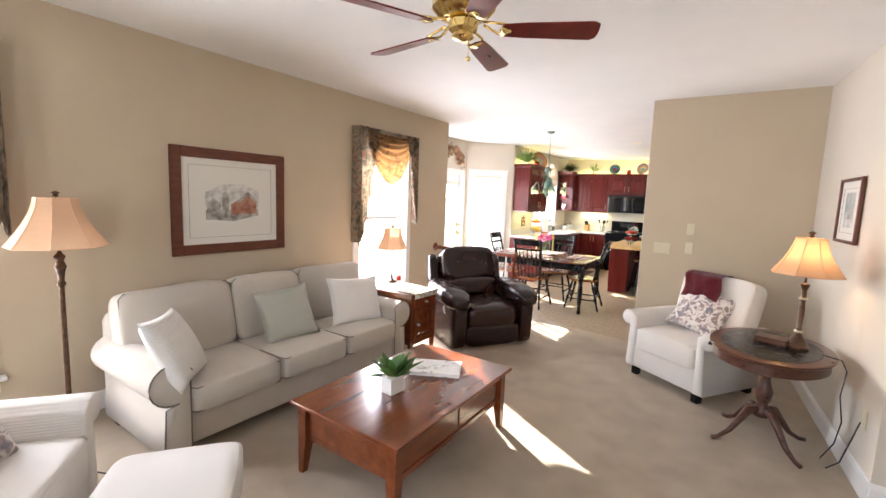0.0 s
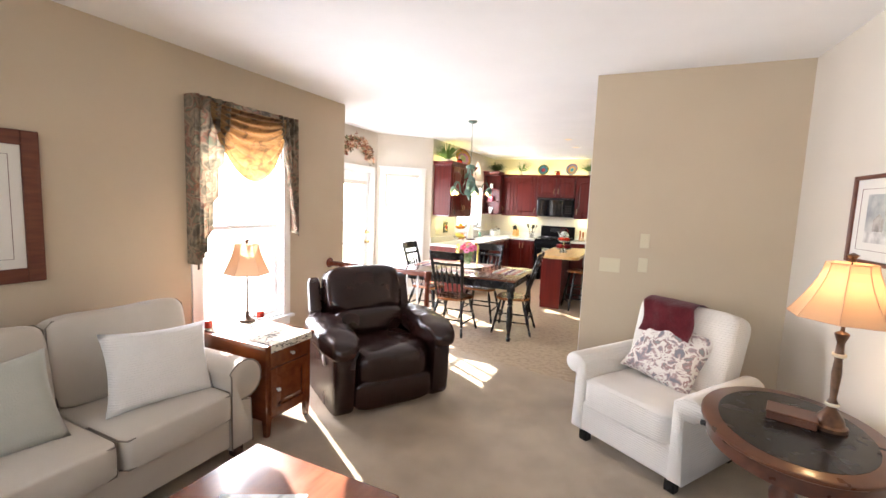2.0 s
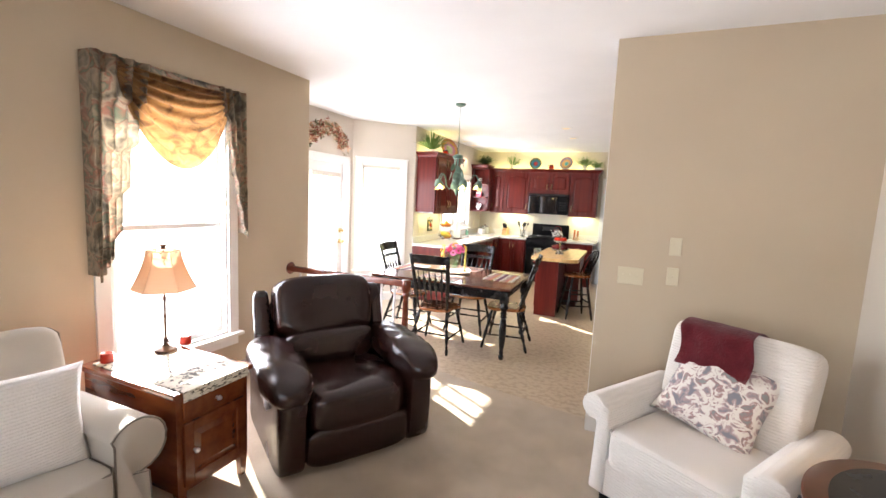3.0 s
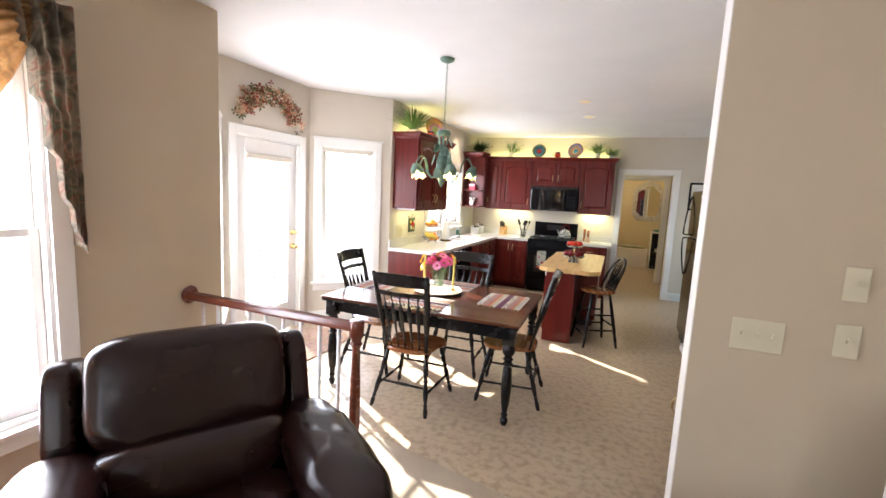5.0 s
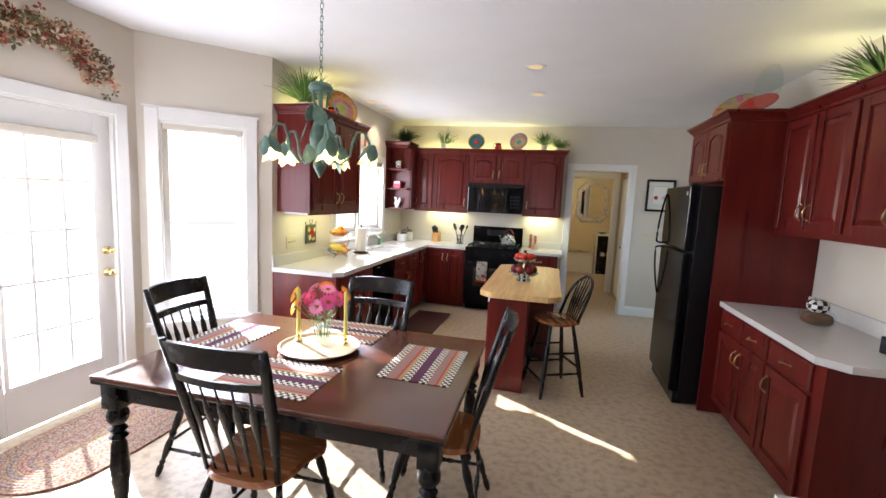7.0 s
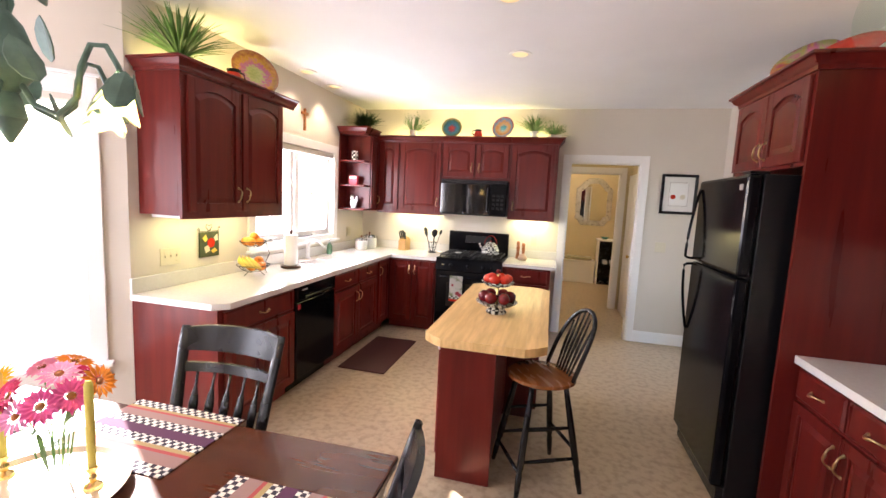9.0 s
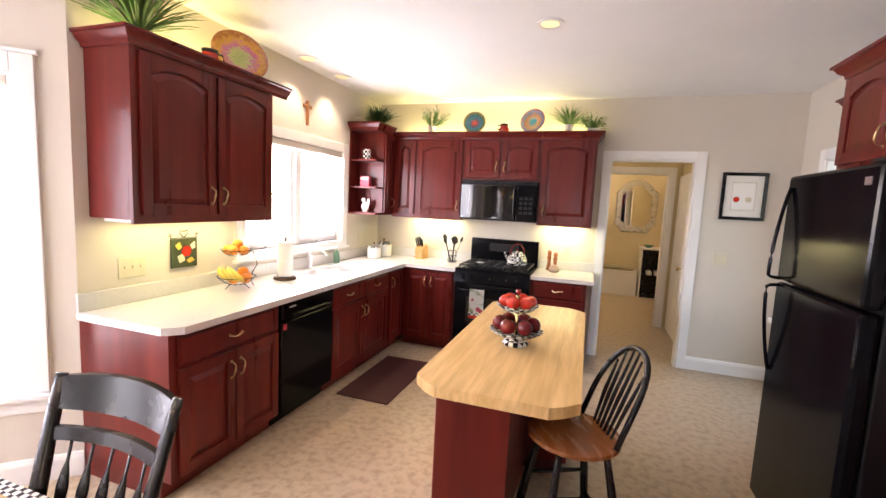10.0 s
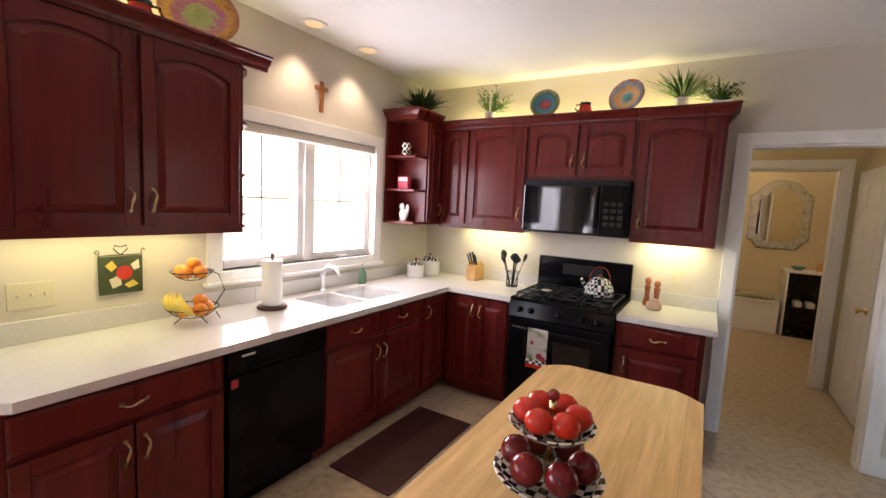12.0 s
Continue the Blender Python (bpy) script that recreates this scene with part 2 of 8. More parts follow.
def lathe(bm, prof, seg=16, m=None, caps=True, squash=(1, 1)):
    """A turned shape: prof is (radius, height)."""
    rings = []
    for r, z in prof:
        rings.append([bm.verts.new((r * squash[0] * math.cos(2 * math.pi * k / seg), r * squash[1] * math.sin(2 * math.pi * k / seg), z)) for k in range(seg)])
    for a, b in zip(rings, rings[1:]):
        for k in range(seg):
            bm.faces.new((a[k], a[(k + 1) % seg], b[(k + 1) % seg], b[k]))
    if caps:
        bm.faces.new(rings[0][::-1])
        bm.faces.new(rings[-1])
    if m is not None:
        bmesh.ops.transform(bm, matrix=m, verts=[v for r in rings for v in r])
    return bm


def turned(bm, a, b, prof, seg=10):
    """A turned bar from a to b; prof is (share of the length, radius)."""
    m, n = frame_to(a, b)
    return lathe(bm, [(r, t * n) for t, r in prof], seg, m)


def tube(bm, pts, r, seg=8, closed=False, flat=1.0):
    """A round bar along points; r may be a list."""
    pts = [Vector(p) for p in pts]
    n = len(pts)
    rings = []
    up = Vector((0, 0, 1))
    for i, p in enumerate(pts):
        d = (pts[(i + 1) % n] - pts[i - 1]) if closed else (pts[min(i + 1, n - 1)] - pts[max(i - 1, 0)])
        d.normalize()
        s = d.cross(up)
        if s.length < 0.05:
            s = d.cross(Vector((0, 1, 0)))
        s.normalize()
        u = s.cross(d)
        q = r[i] if isinstance(r, (list, tuple)) else r
        rings.append([bm.verts.new(p + s * q * math.cos(2 * math.pi * k / seg) + u * q * flat * math.sin(2 * math.pi * k / seg)) for k in range(seg)])
    for a, b in list(zip(rings, rings[1:])) + ([(rings[-1], rings[0])] if closed else []):
        for k in range(seg):
            bm.faces.new((a[k], a[(k + 1) % seg], b[(k + 1) % seg], b[k]))
    if not closed:
        bm.faces.new(rings[0][::-1])
        bm.faces.new(rings[-1])
    return bm


def slab(bm, poly, z0, z1, m=None, poly2=None):
    """A flat outline (x, y) given thickness; poly2 is the outline at z1."""
    lo = [bm.verts.new((x, y, z0)) for x, y in poly]
    hi = [bm.verts.new((x, y, z1)) for x, y in (poly2 or poly)]
    n = len(lo)
    bm.faces.new(lo[::-1])
    bm.faces.new(hi)
    for k in range(n):
        bm.faces.new((lo[k], lo[(k + 1) % n], hi[(k + 1) % n], hi[k]))
    if m is not None:
        bmesh.ops.transform(bm, matrix=m, verts=lo + hi)
    return bm


UPRIGHT = Matrix(((1, 0, 0, 0), (0, 0, 1, 0), (0, 1, 0, 0), (0, 0, 0, 1)))   # takes (x, z, depth) to (x, depth, z)


def puff(bm, c, h, e=0.35, nu=28, nv=14, m=None, dent=None):
    """A cushion: a rounded block with centre c and half sizes h; a low e is boxy."""
    def p(v, k):
        return math.copysign(abs(v) ** k, v)
    rings = []
    for j in range(nv + 1):
        b = math.pi * (j / nv - 0.5)
        rings.append([(c[0] + h[0] * p(math.cos(b), e) * p(math.cos(2 * math.pi * i / nu), e), c[1] + h[1] * p(math.cos(b), e) * p(math.sin(2 * math.pi * i / nu), e),
                       c[2] + h[2] * p(math.sin(b), e)) for i in range(nu)])
    vs = [[bm.verts.new(q) for q in r] for r in rings[1:-1]]
    top, bot = bm.verts.new((c[0], c[1], c[2] + h[2])), bm.verts.new((c[0], c[1], c[2] - h[2]))
    for a, b in zip(vs, vs[1:]):
        for k in range(nu):
            bm.faces.new((a[k], a[(k + 1) % nu], b[(k + 1) % nu], b[k]))
    for k in range(nu):
        bm.faces.new((bot, vs[0][(k + 1) % nu], vs[0][k]))
        bm.faces.new((top, vs[-1][k], vs[-1][(k + 1) % nu]))
    made = [v for r in vs for v in r] + [top, bot]
    if dent:
        for v in made:
            v.co = dent(v.co)
    if m is not None:
        bmesh.ops.transform(bm, matrix=m, verts=made)
    return bm


def throw_pillow(bm, w, h, t, m=None, n=14):
    """A square scatter cushion, lying in x and z, with pinched corners."""
    front, back = [], []
    for side, store in ((1, front), (-1, back)):
        for i in range(n + 1):
            row = []
            for j in range(n + 1):
                u, v = 2 * i / n - 1, 2 * j / n - 1
                pin = 1 - 0.10 * (1 - abs(v) ** 2) * abs(u) ** 3, 1 - 0.10 * (1 - abs(u) ** 2) * abs(v) ** 3
                th = t * ((1 - u * u) * (1 - v * v)) ** 0.42
                row.append((u * w / 2 * pin[0], side * th / 2, v * h / 2 * pin[1]))
            store.append(row)
    grid = {}
    made = []
    def vert(s, i, j):
        key = (s if 0 < i < n and 0 < j < n else 0, i, j)
        if key not in grid:
            grid[key] = bm.verts.new((front if s > 0 else back)[i][j])
            made.append(grid[key])
        return grid[key]
    for s in (1, -1):
        for i in range(n):
            for j in range(n):
                bm.faces.new((vert(s, i, j), vert(s, i + 1, j), vert(s, i + 1, j + 1), vert(s, i, j + 1)))
    if m is not None:
        bmesh.ops.transform(bm, matrix=m, verts=made)
    return bm


# ---- the rooms ----
H = 2.74
LX, KX = -3.345, -3.45            # the living room's and the kitchen's west walls
BAY = [(-3.45, 5.75), (-4.14, 6.44), (-4.14, 7.65), (-3.45, 8.34)]
EASTL = 0.965                     # the living room's east wall
BACK, EAST, END = 11.73, 0.90, 5.41


def structure(name, bm, material, label, smooth=False):
    ob = part(name, bm, material, None, smooth=smooth)
    return tagged(ob, label, kind="structure")


def wall_run(bm, a, b, holes=(), t=0.14, z1=H, out=1):
    """A wall from a to b with holes (start, end, bottom, top) along it; its thickness goes to the left of the way for out=1."""
    a, b = Vector((*a, 0)), Vector((*b, 0))
    n = (b - a).length
    m = Matrix.Translation(a) @ Matrix.Rotation(math.atan2((b - a).y, (b - a).x), 4, "Z")
    y0, y1 = (0, t) if out > 0 else (-t, 0)
    s = 0.0
    for h0, h1, zb, zt in sorted(holes):
        if h0 - s > 1e-4:
            box(bm, s, h0, y0, y1, 0, z1, m=m)
        if zb > 0.001:
            box(bm, h0, h1, y0, y1, 0, zb, m=m)
        if zt < z1:
            box(bm, h0, h1, y0, y1, zt, z1, m=m)
        s = h1
    if n - s > 1e-4:
        box(bm, s, n, y0, y1, 0, z1, m=m)
    return m


WIN_A = (3.885, 4.775, 0.42, 2.26)         # the living room's window over the side table: y, y, sill, head
WIN_0 = (-0.20, 0.72, 0.42, 2.20)
WIN_K = (9.49, 10.87, 1.13, 2.06)
bm = bmesh.new()
wall_run(bm, (LX, -2.2), (LX, 5.755), [(WIN_0[0] + 2.2, WIN_0[1] + 2.2, *WIN_0[2:]), (WIN_A[0] + 2.2, WIN_A[1] + 2.2, *WIN_A[2:])], t=0.14)
structure("wall_west_living", bm, "tan", "tan painted living room wall with two tall windows")
BL = math.dist(BAY[0], BAY[1])
bm = bmesh.new()
box(bm, -3.6, -3.45, 5.756, 5.80, 0, H)
wall_run(bm, BAY[0], BAY[1], [(0.20, 0.82, 0.50, 2.12)])
wall_run(bm, BAY[1], BAY[2], [(0.17, 1.04, 0, 2.09)])
wall_run(bm, BAY[2], BAY[3], [(0.14, 0.76, 0.50, 2.12)])
structure("wall_bay", bm, "cream", "cream painted wall of the breakfast bay")
bm = bmesh.new()
wall_run(bm, (KX, 8.34), (KX, BACK), [(WIN_K[0] - 8.34, WIN_K[1] - 8.34, *WIN_K[2:])])
structure("wall_west_kitchen", bm, "cream", "cream painted kitchen wall over the sink counter")
bm = bmesh.new()
wall_run(bm, (KX - 0.14, BACK), (EAST + 0.14, BACK), [(-0.755 - KX + 0.14, 0.04 - KX + 0.14, 0, 2.12)], t=0.12)
structure("wall_north_kitchen", bm, "cream", "cream painted kitchen wall behind the stove")
bm = bmesh.new()
wall_run(bm, (EAST, BACK), (EAST, 5.54), [(0.45, 1.25, 0, 2.09)], t=0.14)
structure("wall_east_kitchen", bm, "cream", "cream painted kitchen wall behind the refrigerator")
bm = bmesh.new()
box(bm, -0.475, 1.08, END, 5.54, 0, H)
structure("wall_partition", bm, "tan", "tan painted partition between living room and kitchen")
bm = bmesh.new()
wall_run(bm, (EASTL, END), (1.12, 3.42), t=0.10)
box(bm, 1.22, 3.2, 3.42, 3.56, 0, H)
structure("wall_east_living", bm, "cream", "pale painted living room wall with a framed picture")
bm = bmesh.new()
wall_run(bm, (-3.53, -2.2), (3.34, -2.2), [(1.63, 2.63, 0.5, 2.2), (3.93, 4.93, 0.5, 2.2)], out=-1)
box(bm, 3.2, 3.34, -2.2, 3.56, 0, H)
structure("wall_south_living", bm, "tan", "tan painted walls closing the living room")
bm = bmesh.new()
box(bm, -4.4, 3.4, -2.4, 16.3, H, H + 0.12)
structure("ceiling", bm, "ceil", "flat white painted ceiling")
bm = bmesh.new()
slab(bm, [(-3.5, -2.3), (3.3, -2.3), (3.3, 5.45), (1.1, 5.45), (-0.44, 5.56), (-2.05, 5.9), (-3.5, 5.9)], -0.1, 0.0)
structure("floor_carpet", bm, "carpet", "beige carpet on the living room floor")
bm = bmesh.new()
slab(bm, [(-3.5, 5.9), (-2.05, 5.9), (-0.44, 5.56), (1.1, 5.45), (1.1, 16.3), (-4.4, 16.3), (-4.4, 5.9)], -0.1, -0.003)
structure("floor_vinyl", bm, "vinyl", "mottled tan vinyl floor of kitchen and dining area")

# rooms past the kitchen door
bm = bmesh.new()
box(bm, -2.0, -1.88, BACK + 0.12, 16.12, 0, H)
box(bm, 0.22, 0.34, BACK + 0.12, 13.40, 0, H)
box(bm, 0.94, 1.06, 13.52, 16.12, 0, H)
box(bm, -1.88, 0.94, 16.0, 16.12, 0, H)
box(bm, 0.06, 1.06, 13.40, 13.52, 0, H)
box(bm, -1.88, -1.10, 13.40, 13.52, 0, H)
box(bm, -1.10, 0.06, 13.40, 13.52, 2.12, H)
structure("wall_back_hall", bm, mat("yellowish_hall_paint", (0.60, 0.50, 0.30), 0.85, color2=(0.63, 0.53, 0.33), scale=2), "warm yellow painted walls of the back hall")
# thin white facing over the partition's west end, floor to ceiling
bm = bmesh.new()
box(bm, -0.479, -0.4752, END + 0.002, 5.538, 0, H)
structure("white_partition_end", bm, "white", "white end face of the partition")


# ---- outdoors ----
# ground in the lightened lawn colour, so it burns out white through the glass
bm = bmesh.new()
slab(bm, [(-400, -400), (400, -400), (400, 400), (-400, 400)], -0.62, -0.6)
structure("ground", bm, "grass", "mown lawn around the house, its colour lightened to glare white")
deck = thing("deck", (0, 0, 0), 0, "weathered grey wooden deck outside the breakfast bay", "deck")
for k in range(28):
    part("board", B((-4.55 - 0.145 * k - 0.138, -4.55 - 0.145 * k, 3.5, 11.5, -0.14, -0.1)), "deck", deck)
for y in (3.6, 11.3):
    part("beam", B((-8.5, -4.6, y, y + 0.1, -0.6, -0.141)), "deck", deck)

# ---- windows, doors and trim ----
def place_on(a, b, s, z=0):
    """The pose on a wall from a to b, s metres along it: x along the wall, y into the wall."""
    an = math.atan2(b[1] - a[1], b[0] - a[0])
    return Matrix.Translation((a[0] + math.cos(an) * s, a[1] + math.sin(an) * s, z)) @ Matrix.Rotation(an, 4, "Z")


def sash_window(name, m, w, z0, z1, t=0.14, label="white double-hung window with wide white casing", bars=(2, 2), double=True, sill=True, c=0.09):
    """A window in an opening of width w from z0 to z1; x runs along the wall and y into it."""
    win = new(name)
    win.matrix_world = m
    tagged(win, label, kind="structure")
    part("casing", B((-c, 0, -0.022, 0, z0, z1 + c, 0.004), (w, w + c, -0.022, 0, z0, z1 + c, 0.004), (0, w, -0.022, 0, z1, z1 + c, 0.004),
                     (-c - 0.015, w + c + 0.015, -0.03, 0, z1 + c, z1 + c + 0.018, 0.003)), "white", win)
    part("jamb", B((0, 0.018, 0, t, z0, z1), (w - 0.018, w, 0, t, z0, z1), (0.018, w - 0.018, 0, t, z1 - 0.018, z1), (0.018, w - 0.018, 0, t, z0, z0 + 0.02)), "white", win)
    if sill:
        part("window_sill", B((-c - 0.03, w + c + 0.03, -0.06, 0.0, z0 - 0.03, z0, 0.006), (-c, w + c, -0.018, 0, z0 - 0.11, z0 - 0.03, 0.004)), "white", win)
    mid = (z0 + z1) / 2
    halves = [(z0 + 0.02, mid + 0.02, 0.05), (mid - 0.02, z1 - 0.018, 0.085)] if double else [(z0 + 0.02, z1 - 0.018, 0.06)]
    for a, b, y in halves:
        s = part("sash", B((0.018, 0.062, y, y + 0.035, a, b, 0.004), (w - 0.062, w - 0.018, y, y + 0.035, a, b, 0.004),
                           (0.062, w - 0.062, y, y + 0.035, a, a + 0.045, 0.004), (0.062, w - 0.062, y, y + 0.035, b - 0.04, b, 0.004)), "white", win)
        q = part("pane", B((0.062, w - 0.062, y + 0.015, y + 0.019, a + 0.045, b - 0.04)), "pane", s)
        q.visible_shadow = False
        bm = bmesh.new()
        for k in range(1, bars[0]):
            x = w * k / bars[0]
            box(bm, x - 0.008, x + 0.008, y + 0.008, y + 0.026, a + 0.045, b - 0.04)
        for k in range(1, bars[1]):
            z = a + (b - a) * k / bars[1]
            box(bm, 0.062, w - 0.062, y + 0.009, y + 0.025, z - 0.008, z + 0.008)
        if bm.verts:
            part("muntin", bm, "white", s)
        else:
            bm.free()
    return win


sash_window("window_1", place_on((LX, -2.2), (LX, 5.69), WIN_A[0] + 2.2), WIN_A[1] - WIN_A[0], WIN_A[2], WIN_A[3], 0.14, bars=(1, 1))
sash_window("window_2", place_on((LX, -2.2), (LX, 5.69), WIN_0[0] + 2.2), WIN_0[1] - WIN_0[0], WIN_0[2], WIN_0[3], 0.2, bars=(3, 2))
w1 = sash_window("window_3", place_on(BAY[0], BAY[1], 0.20), 0.62, 0.50, 2.105, bars=(1, 1), label="white bay window with bright daylight behind")
w2 = sash_window("window_4", place_on(BAY[2], BAY[3], 0.14), 0.62, 0.50, 2.105, bars=(1, 1), label="white bay window with a rolled-up blind")
for w, n in ((w1, 0.62), (w2, 0.62)):
    part("blind", B((0.02, n - 0.02, 0.0, 0.045, 2.045, 2.10, 0.012)), "cream", w, "rolled-up beige blind")
kw = new("window_5")
kw.matrix_world = place_on((KX, 8.34), (KX, BACK), WIN_K[0] - 8.34)
tagged(kw, "white kitchen casement window over the sink", kind="structure")
kn = WIN_K[1] - WIN_K[0]
part("casing", B((-0.09, 0, -0.022, 0, 1.07, 2.15, 0.004), (kn, kn + 0.09, -0.022, 0, 1.07, 2.15, 0.004), (0, kn, -0.022, 0, 2.06, 2.15, 0.004)), "white", kw)
part("window_sill", B((-0.11, kn + 0.11, -0.055, 0.0, 1.045, 1.07, 0.005), (0, kn, -0.02, 0.14, 1.07, 1.13, 0.003)), "white", kw)
part("blind", B((0.005, kn - 0.005, -0.012, 0.045, 1.995, 2.06, 0.015)), "cream", kw, "rolled-up beige blind")
part("mullion", B((kn / 2 - 0.03, kn / 2 + 0.03, 0.03, 0.12, 1.13, 2.06, 0.004)), "white", kw)
for k in range(2):
    a, b = k * kn / 2 + (0.03 if k else 0.0), (k + 1) * kn / 2 - (0 if k else 0.03)
    s = part("sash", B((a, a + 0.05, 0.05, 0.1, 1.13, 2.06, 0.004), (b - 0.05, b, 0.05, 0.1, 1.13, 2.06, 0.004), (a + 0.05, b - 0.05, 0.05, 0.1, 1.13, 1.19, 0.004),
                       (a + 0.05, b - 0.05, 0.05, 0.1, 2.01, 2.06, 0.004)), "white", kw)
    part("muntin", B(((a + b) / 2 - 0.007, (a + b) / 2 + 0.007, 0.068, 0.084, 1.19, 2.01), (a + 0.05, b - 0.05, 0.069, 0.083, 1.58, 1.594)), "white", s)
    part("pane", B((a + 0.05, b - 0.05, 0.074, 0.078, 1.19, 2.01)), "pane", s).visible_shadow = False
    part("crank", B(((a + b) / 2 - 0.05, (a + b) / 2 + 0.05, 0.02, 0.05, 1.13, 1.15, 0.004)), "white", kw)


def casing(name, m, w, zt, t=0.14, label="white painted door casing", c=0.085, both=False):
    bm = B((-c, 0, -0.02, 0, 0, zt + c, 0.004), (w, w + c, -0.02, 0, 0, zt + c, 0.004), (0, w, -0.02, 0, zt, zt + c, 0.004),
           (0, 0.016, 0, t, 0, zt), (w - 0.016, w, 0, t, 0, zt), (0.016, w - 0.016, 0, t, zt - 0.016, zt))
    if both:
        box(bm, -c, 0, t, t + 0.02, 0, zt + c, 0.004)
        box(bm, w, w + c, t, t + 0.02, 0, zt + c, 0.004)
        box(bm, 0, w, t, t + 0.02, zt, zt + c, 0.004)
    ob = structure(name, bm, "white", label)
    ob.matrix_world = m
    return ob


casing("trim_glass_door", place_on(BAY[1], BAY[2], 0.17), 0.87, 2.09)
casing("trim_hall_doorway", place_on((KX, BACK), (1, BACK), -0.755 - KX), 0.795, 2.12, 0.12, both=True)
casing("trim_east_doorway", place_on((EAST, BACK), (EAST, 5.54), 0.45), 0.80, 2.09)
casing("trim_inner_doorway", place_on((-1.88, 13.40), (1, 13.40), 0.78), 1.16, 2.12, 0.12)

gd = new("door_1")
gd.matrix_world = place_on(BAY[1], BAY[2], 0.17)
tagged(gd, "white glazed patio door with muntins and a rolled-up shade", kind="structure")
dw, dz0, dz1 = 0.87, 0.30, 1.93
part("door_leaf", B((0.018, 0.135, 0.03, 0.075, 0.012, 2.07, 0.003), (dw - 0.135, dw - 0.018, 0.03, 0.075, 0.012, 2.07, 0.003),
                    (0.135, dw - 0.135, 0.03, 0.075, 0.012, dz0, 0.003), (0.135, dw - 0.135, 0.03, 0.075, dz1, 2.07, 0.003)), "white", gd)
part("glass_bead", B((0.135, 0.16, 0.018, 0.03, dz0, dz1, 0.003), (dw - 0.16, dw - 0.135, 0.018, 0.03, dz0, dz1, 0.003),
                     (0.16, dw - 0.16, 0.018, 0.03, dz0, dz0 + 0.025, 0.003), (0.16, dw - 0.16, 0.018, 0.03, dz1 - 0.025, dz1, 0.003)), "white", gd)
part("pane", B((0.135, dw - 0.135, 0.05, 0.054, dz0, dz1)), "pane", gd).visible_shadow = False
bm = bmesh.new()
for k in (1, 2):
    x = 0.135 + (dw - 0.27) * k / 3
    box(bm, x - 0.009, x + 0.009, 0.04, 0.064, dz0, dz1)
for k in range(1, 5):
    z = dz0 + (dz1 - dz0) * k / 5
    box(bm, 0.135, dw - 0.135, 0.041, 0.063, z - 0.009, z + 0.009)
part("muntin", bm, "white", gd)
part("shade", B((0.13, dw - 0.13, -0.015, 0.03, 1.87, 1.93, 0.012)), "cream", gd, "rolled-up beige shade")
for z, r in ((0.95, 0.026), (1.11, 0.02)):
    bm = bmesh.new()
    lathe(bm, [(0.032, 0), (0.032, 0.008), (0.012, 0.014), (0.012, 0.03), (r, 0.045), (r * 0.9, 0.06), (0.004, 0.066)], 14, Matrix.Translation((dw - 0.075, 0.03, z)) @ Matrix.Rotation(math.pi / 2, 4, "X"))
    part("door_knob" if z < 1 else "deadbolt", bm, "brass", gd, "polished brass", True)

hd = new("door_2")
hd.matrix_world = Matrix.Translation((0.195, 13.33, 0)) @ Matrix.Rotation(radians(-90), 4, "Z")
tagged(hd, "closed white six-panel door with brass knob", kind="structure")
bm = B((0, 0.80, -0.018, 0.018, 0.012, 2.08, 0.002))
part("door_leaf", bm, "white", hd)
for x in (0.11, 0.45):
    for z0, z1 in ((0.24, 0.84), (0.98, 1.62), (1.74, 1.95)):
        for s in (1, -1):
            bm = bmesh.new()
            r0, r1 = [(x, z0), (x + 0.24, z0), (x + 0.24, z1), (x, z1)], [(x + 0.03, z0 + 0.03), (x + 0.21, z0 + 0.03), (x + 0.21, z1 - 0.03), (x + 0.03, z1 - 0.03)]
            slab(bm, r0, s * 0.019, s * 0.027, UPRIGHT, r1)
            part("panel", bm, "white", hd)
for s in (1, -1):
    bm = bmesh.new()
    lathe(bm, [(0.03, 0), (0.03, 0.008), (0.011, 0.014), (0.011, 0.035), (0.026, 0.05), (0.022, 0.066), (0.003, 0.07)], 14, Matrix.Translation((0.735, s * 0.018, 0.93)) @ Matrix.Rotation(-s * math.pi / 2, 4, "X"))
    part("door_knob", bm, "brass", hd, "polished brass", True)
for z in (0.25, 1.05, 1.85):
    part("hinge", B((-0.012, 0.03, 0.018, 0.024, z - 0.045, z + 0.045, 0.002)), "pull", hd, "brass hinge")


def baseboard(name, runs, label="white painted baseboard"):
    bm = bmesh.new()
    for a, b in runs:
        a, b = Vector((*a, 0)), Vector((*b, 0))
        m = Matrix.Translation(a) @ Matrix.Rotation(math.atan2((b - a).y, (b - a).x), 4, "Z")
        box(bm, 0, (b - a).length, -0.016, 0, 0, 0.105, m=m)
        slab(bm, [(-0.016, 0.105), (0, 0.105), (0, 0.135), (-0.007, 0.13)], 0, (b - a).length, m @ Matrix(((0, 0, 1, 0), (1, 0, 0, 0), (0, 1, 0, 0), (0, 0, 0, 1))))
    return structure(name, bm, "white", label)


baseboard("baseboard", [((LX, -2.2), (LX, 5.69)), ((BAY[0][0], BAY[0][1]), BAY[1]), (BAY[1], (-4.14, 6.524)), ((-4.14, 7.567), BAY[2]), (BAY[2], BAY[3]),
                        ((0.125, BACK), (EAST, BACK)), ((EAST, BACK), (EAST, 11.4)), ((-0.475, END), (EASTL, END)), ((EASTL, END), (1.12, 3.42)), ((1.12, 3.42), (3.2, 3.42))])
baseboard("baseboard_hall", [((-1.88, BACK + 0.13), (-1.88, 13.4)), ((0.22, 12.45), (0.22, BACK + 0.13))])


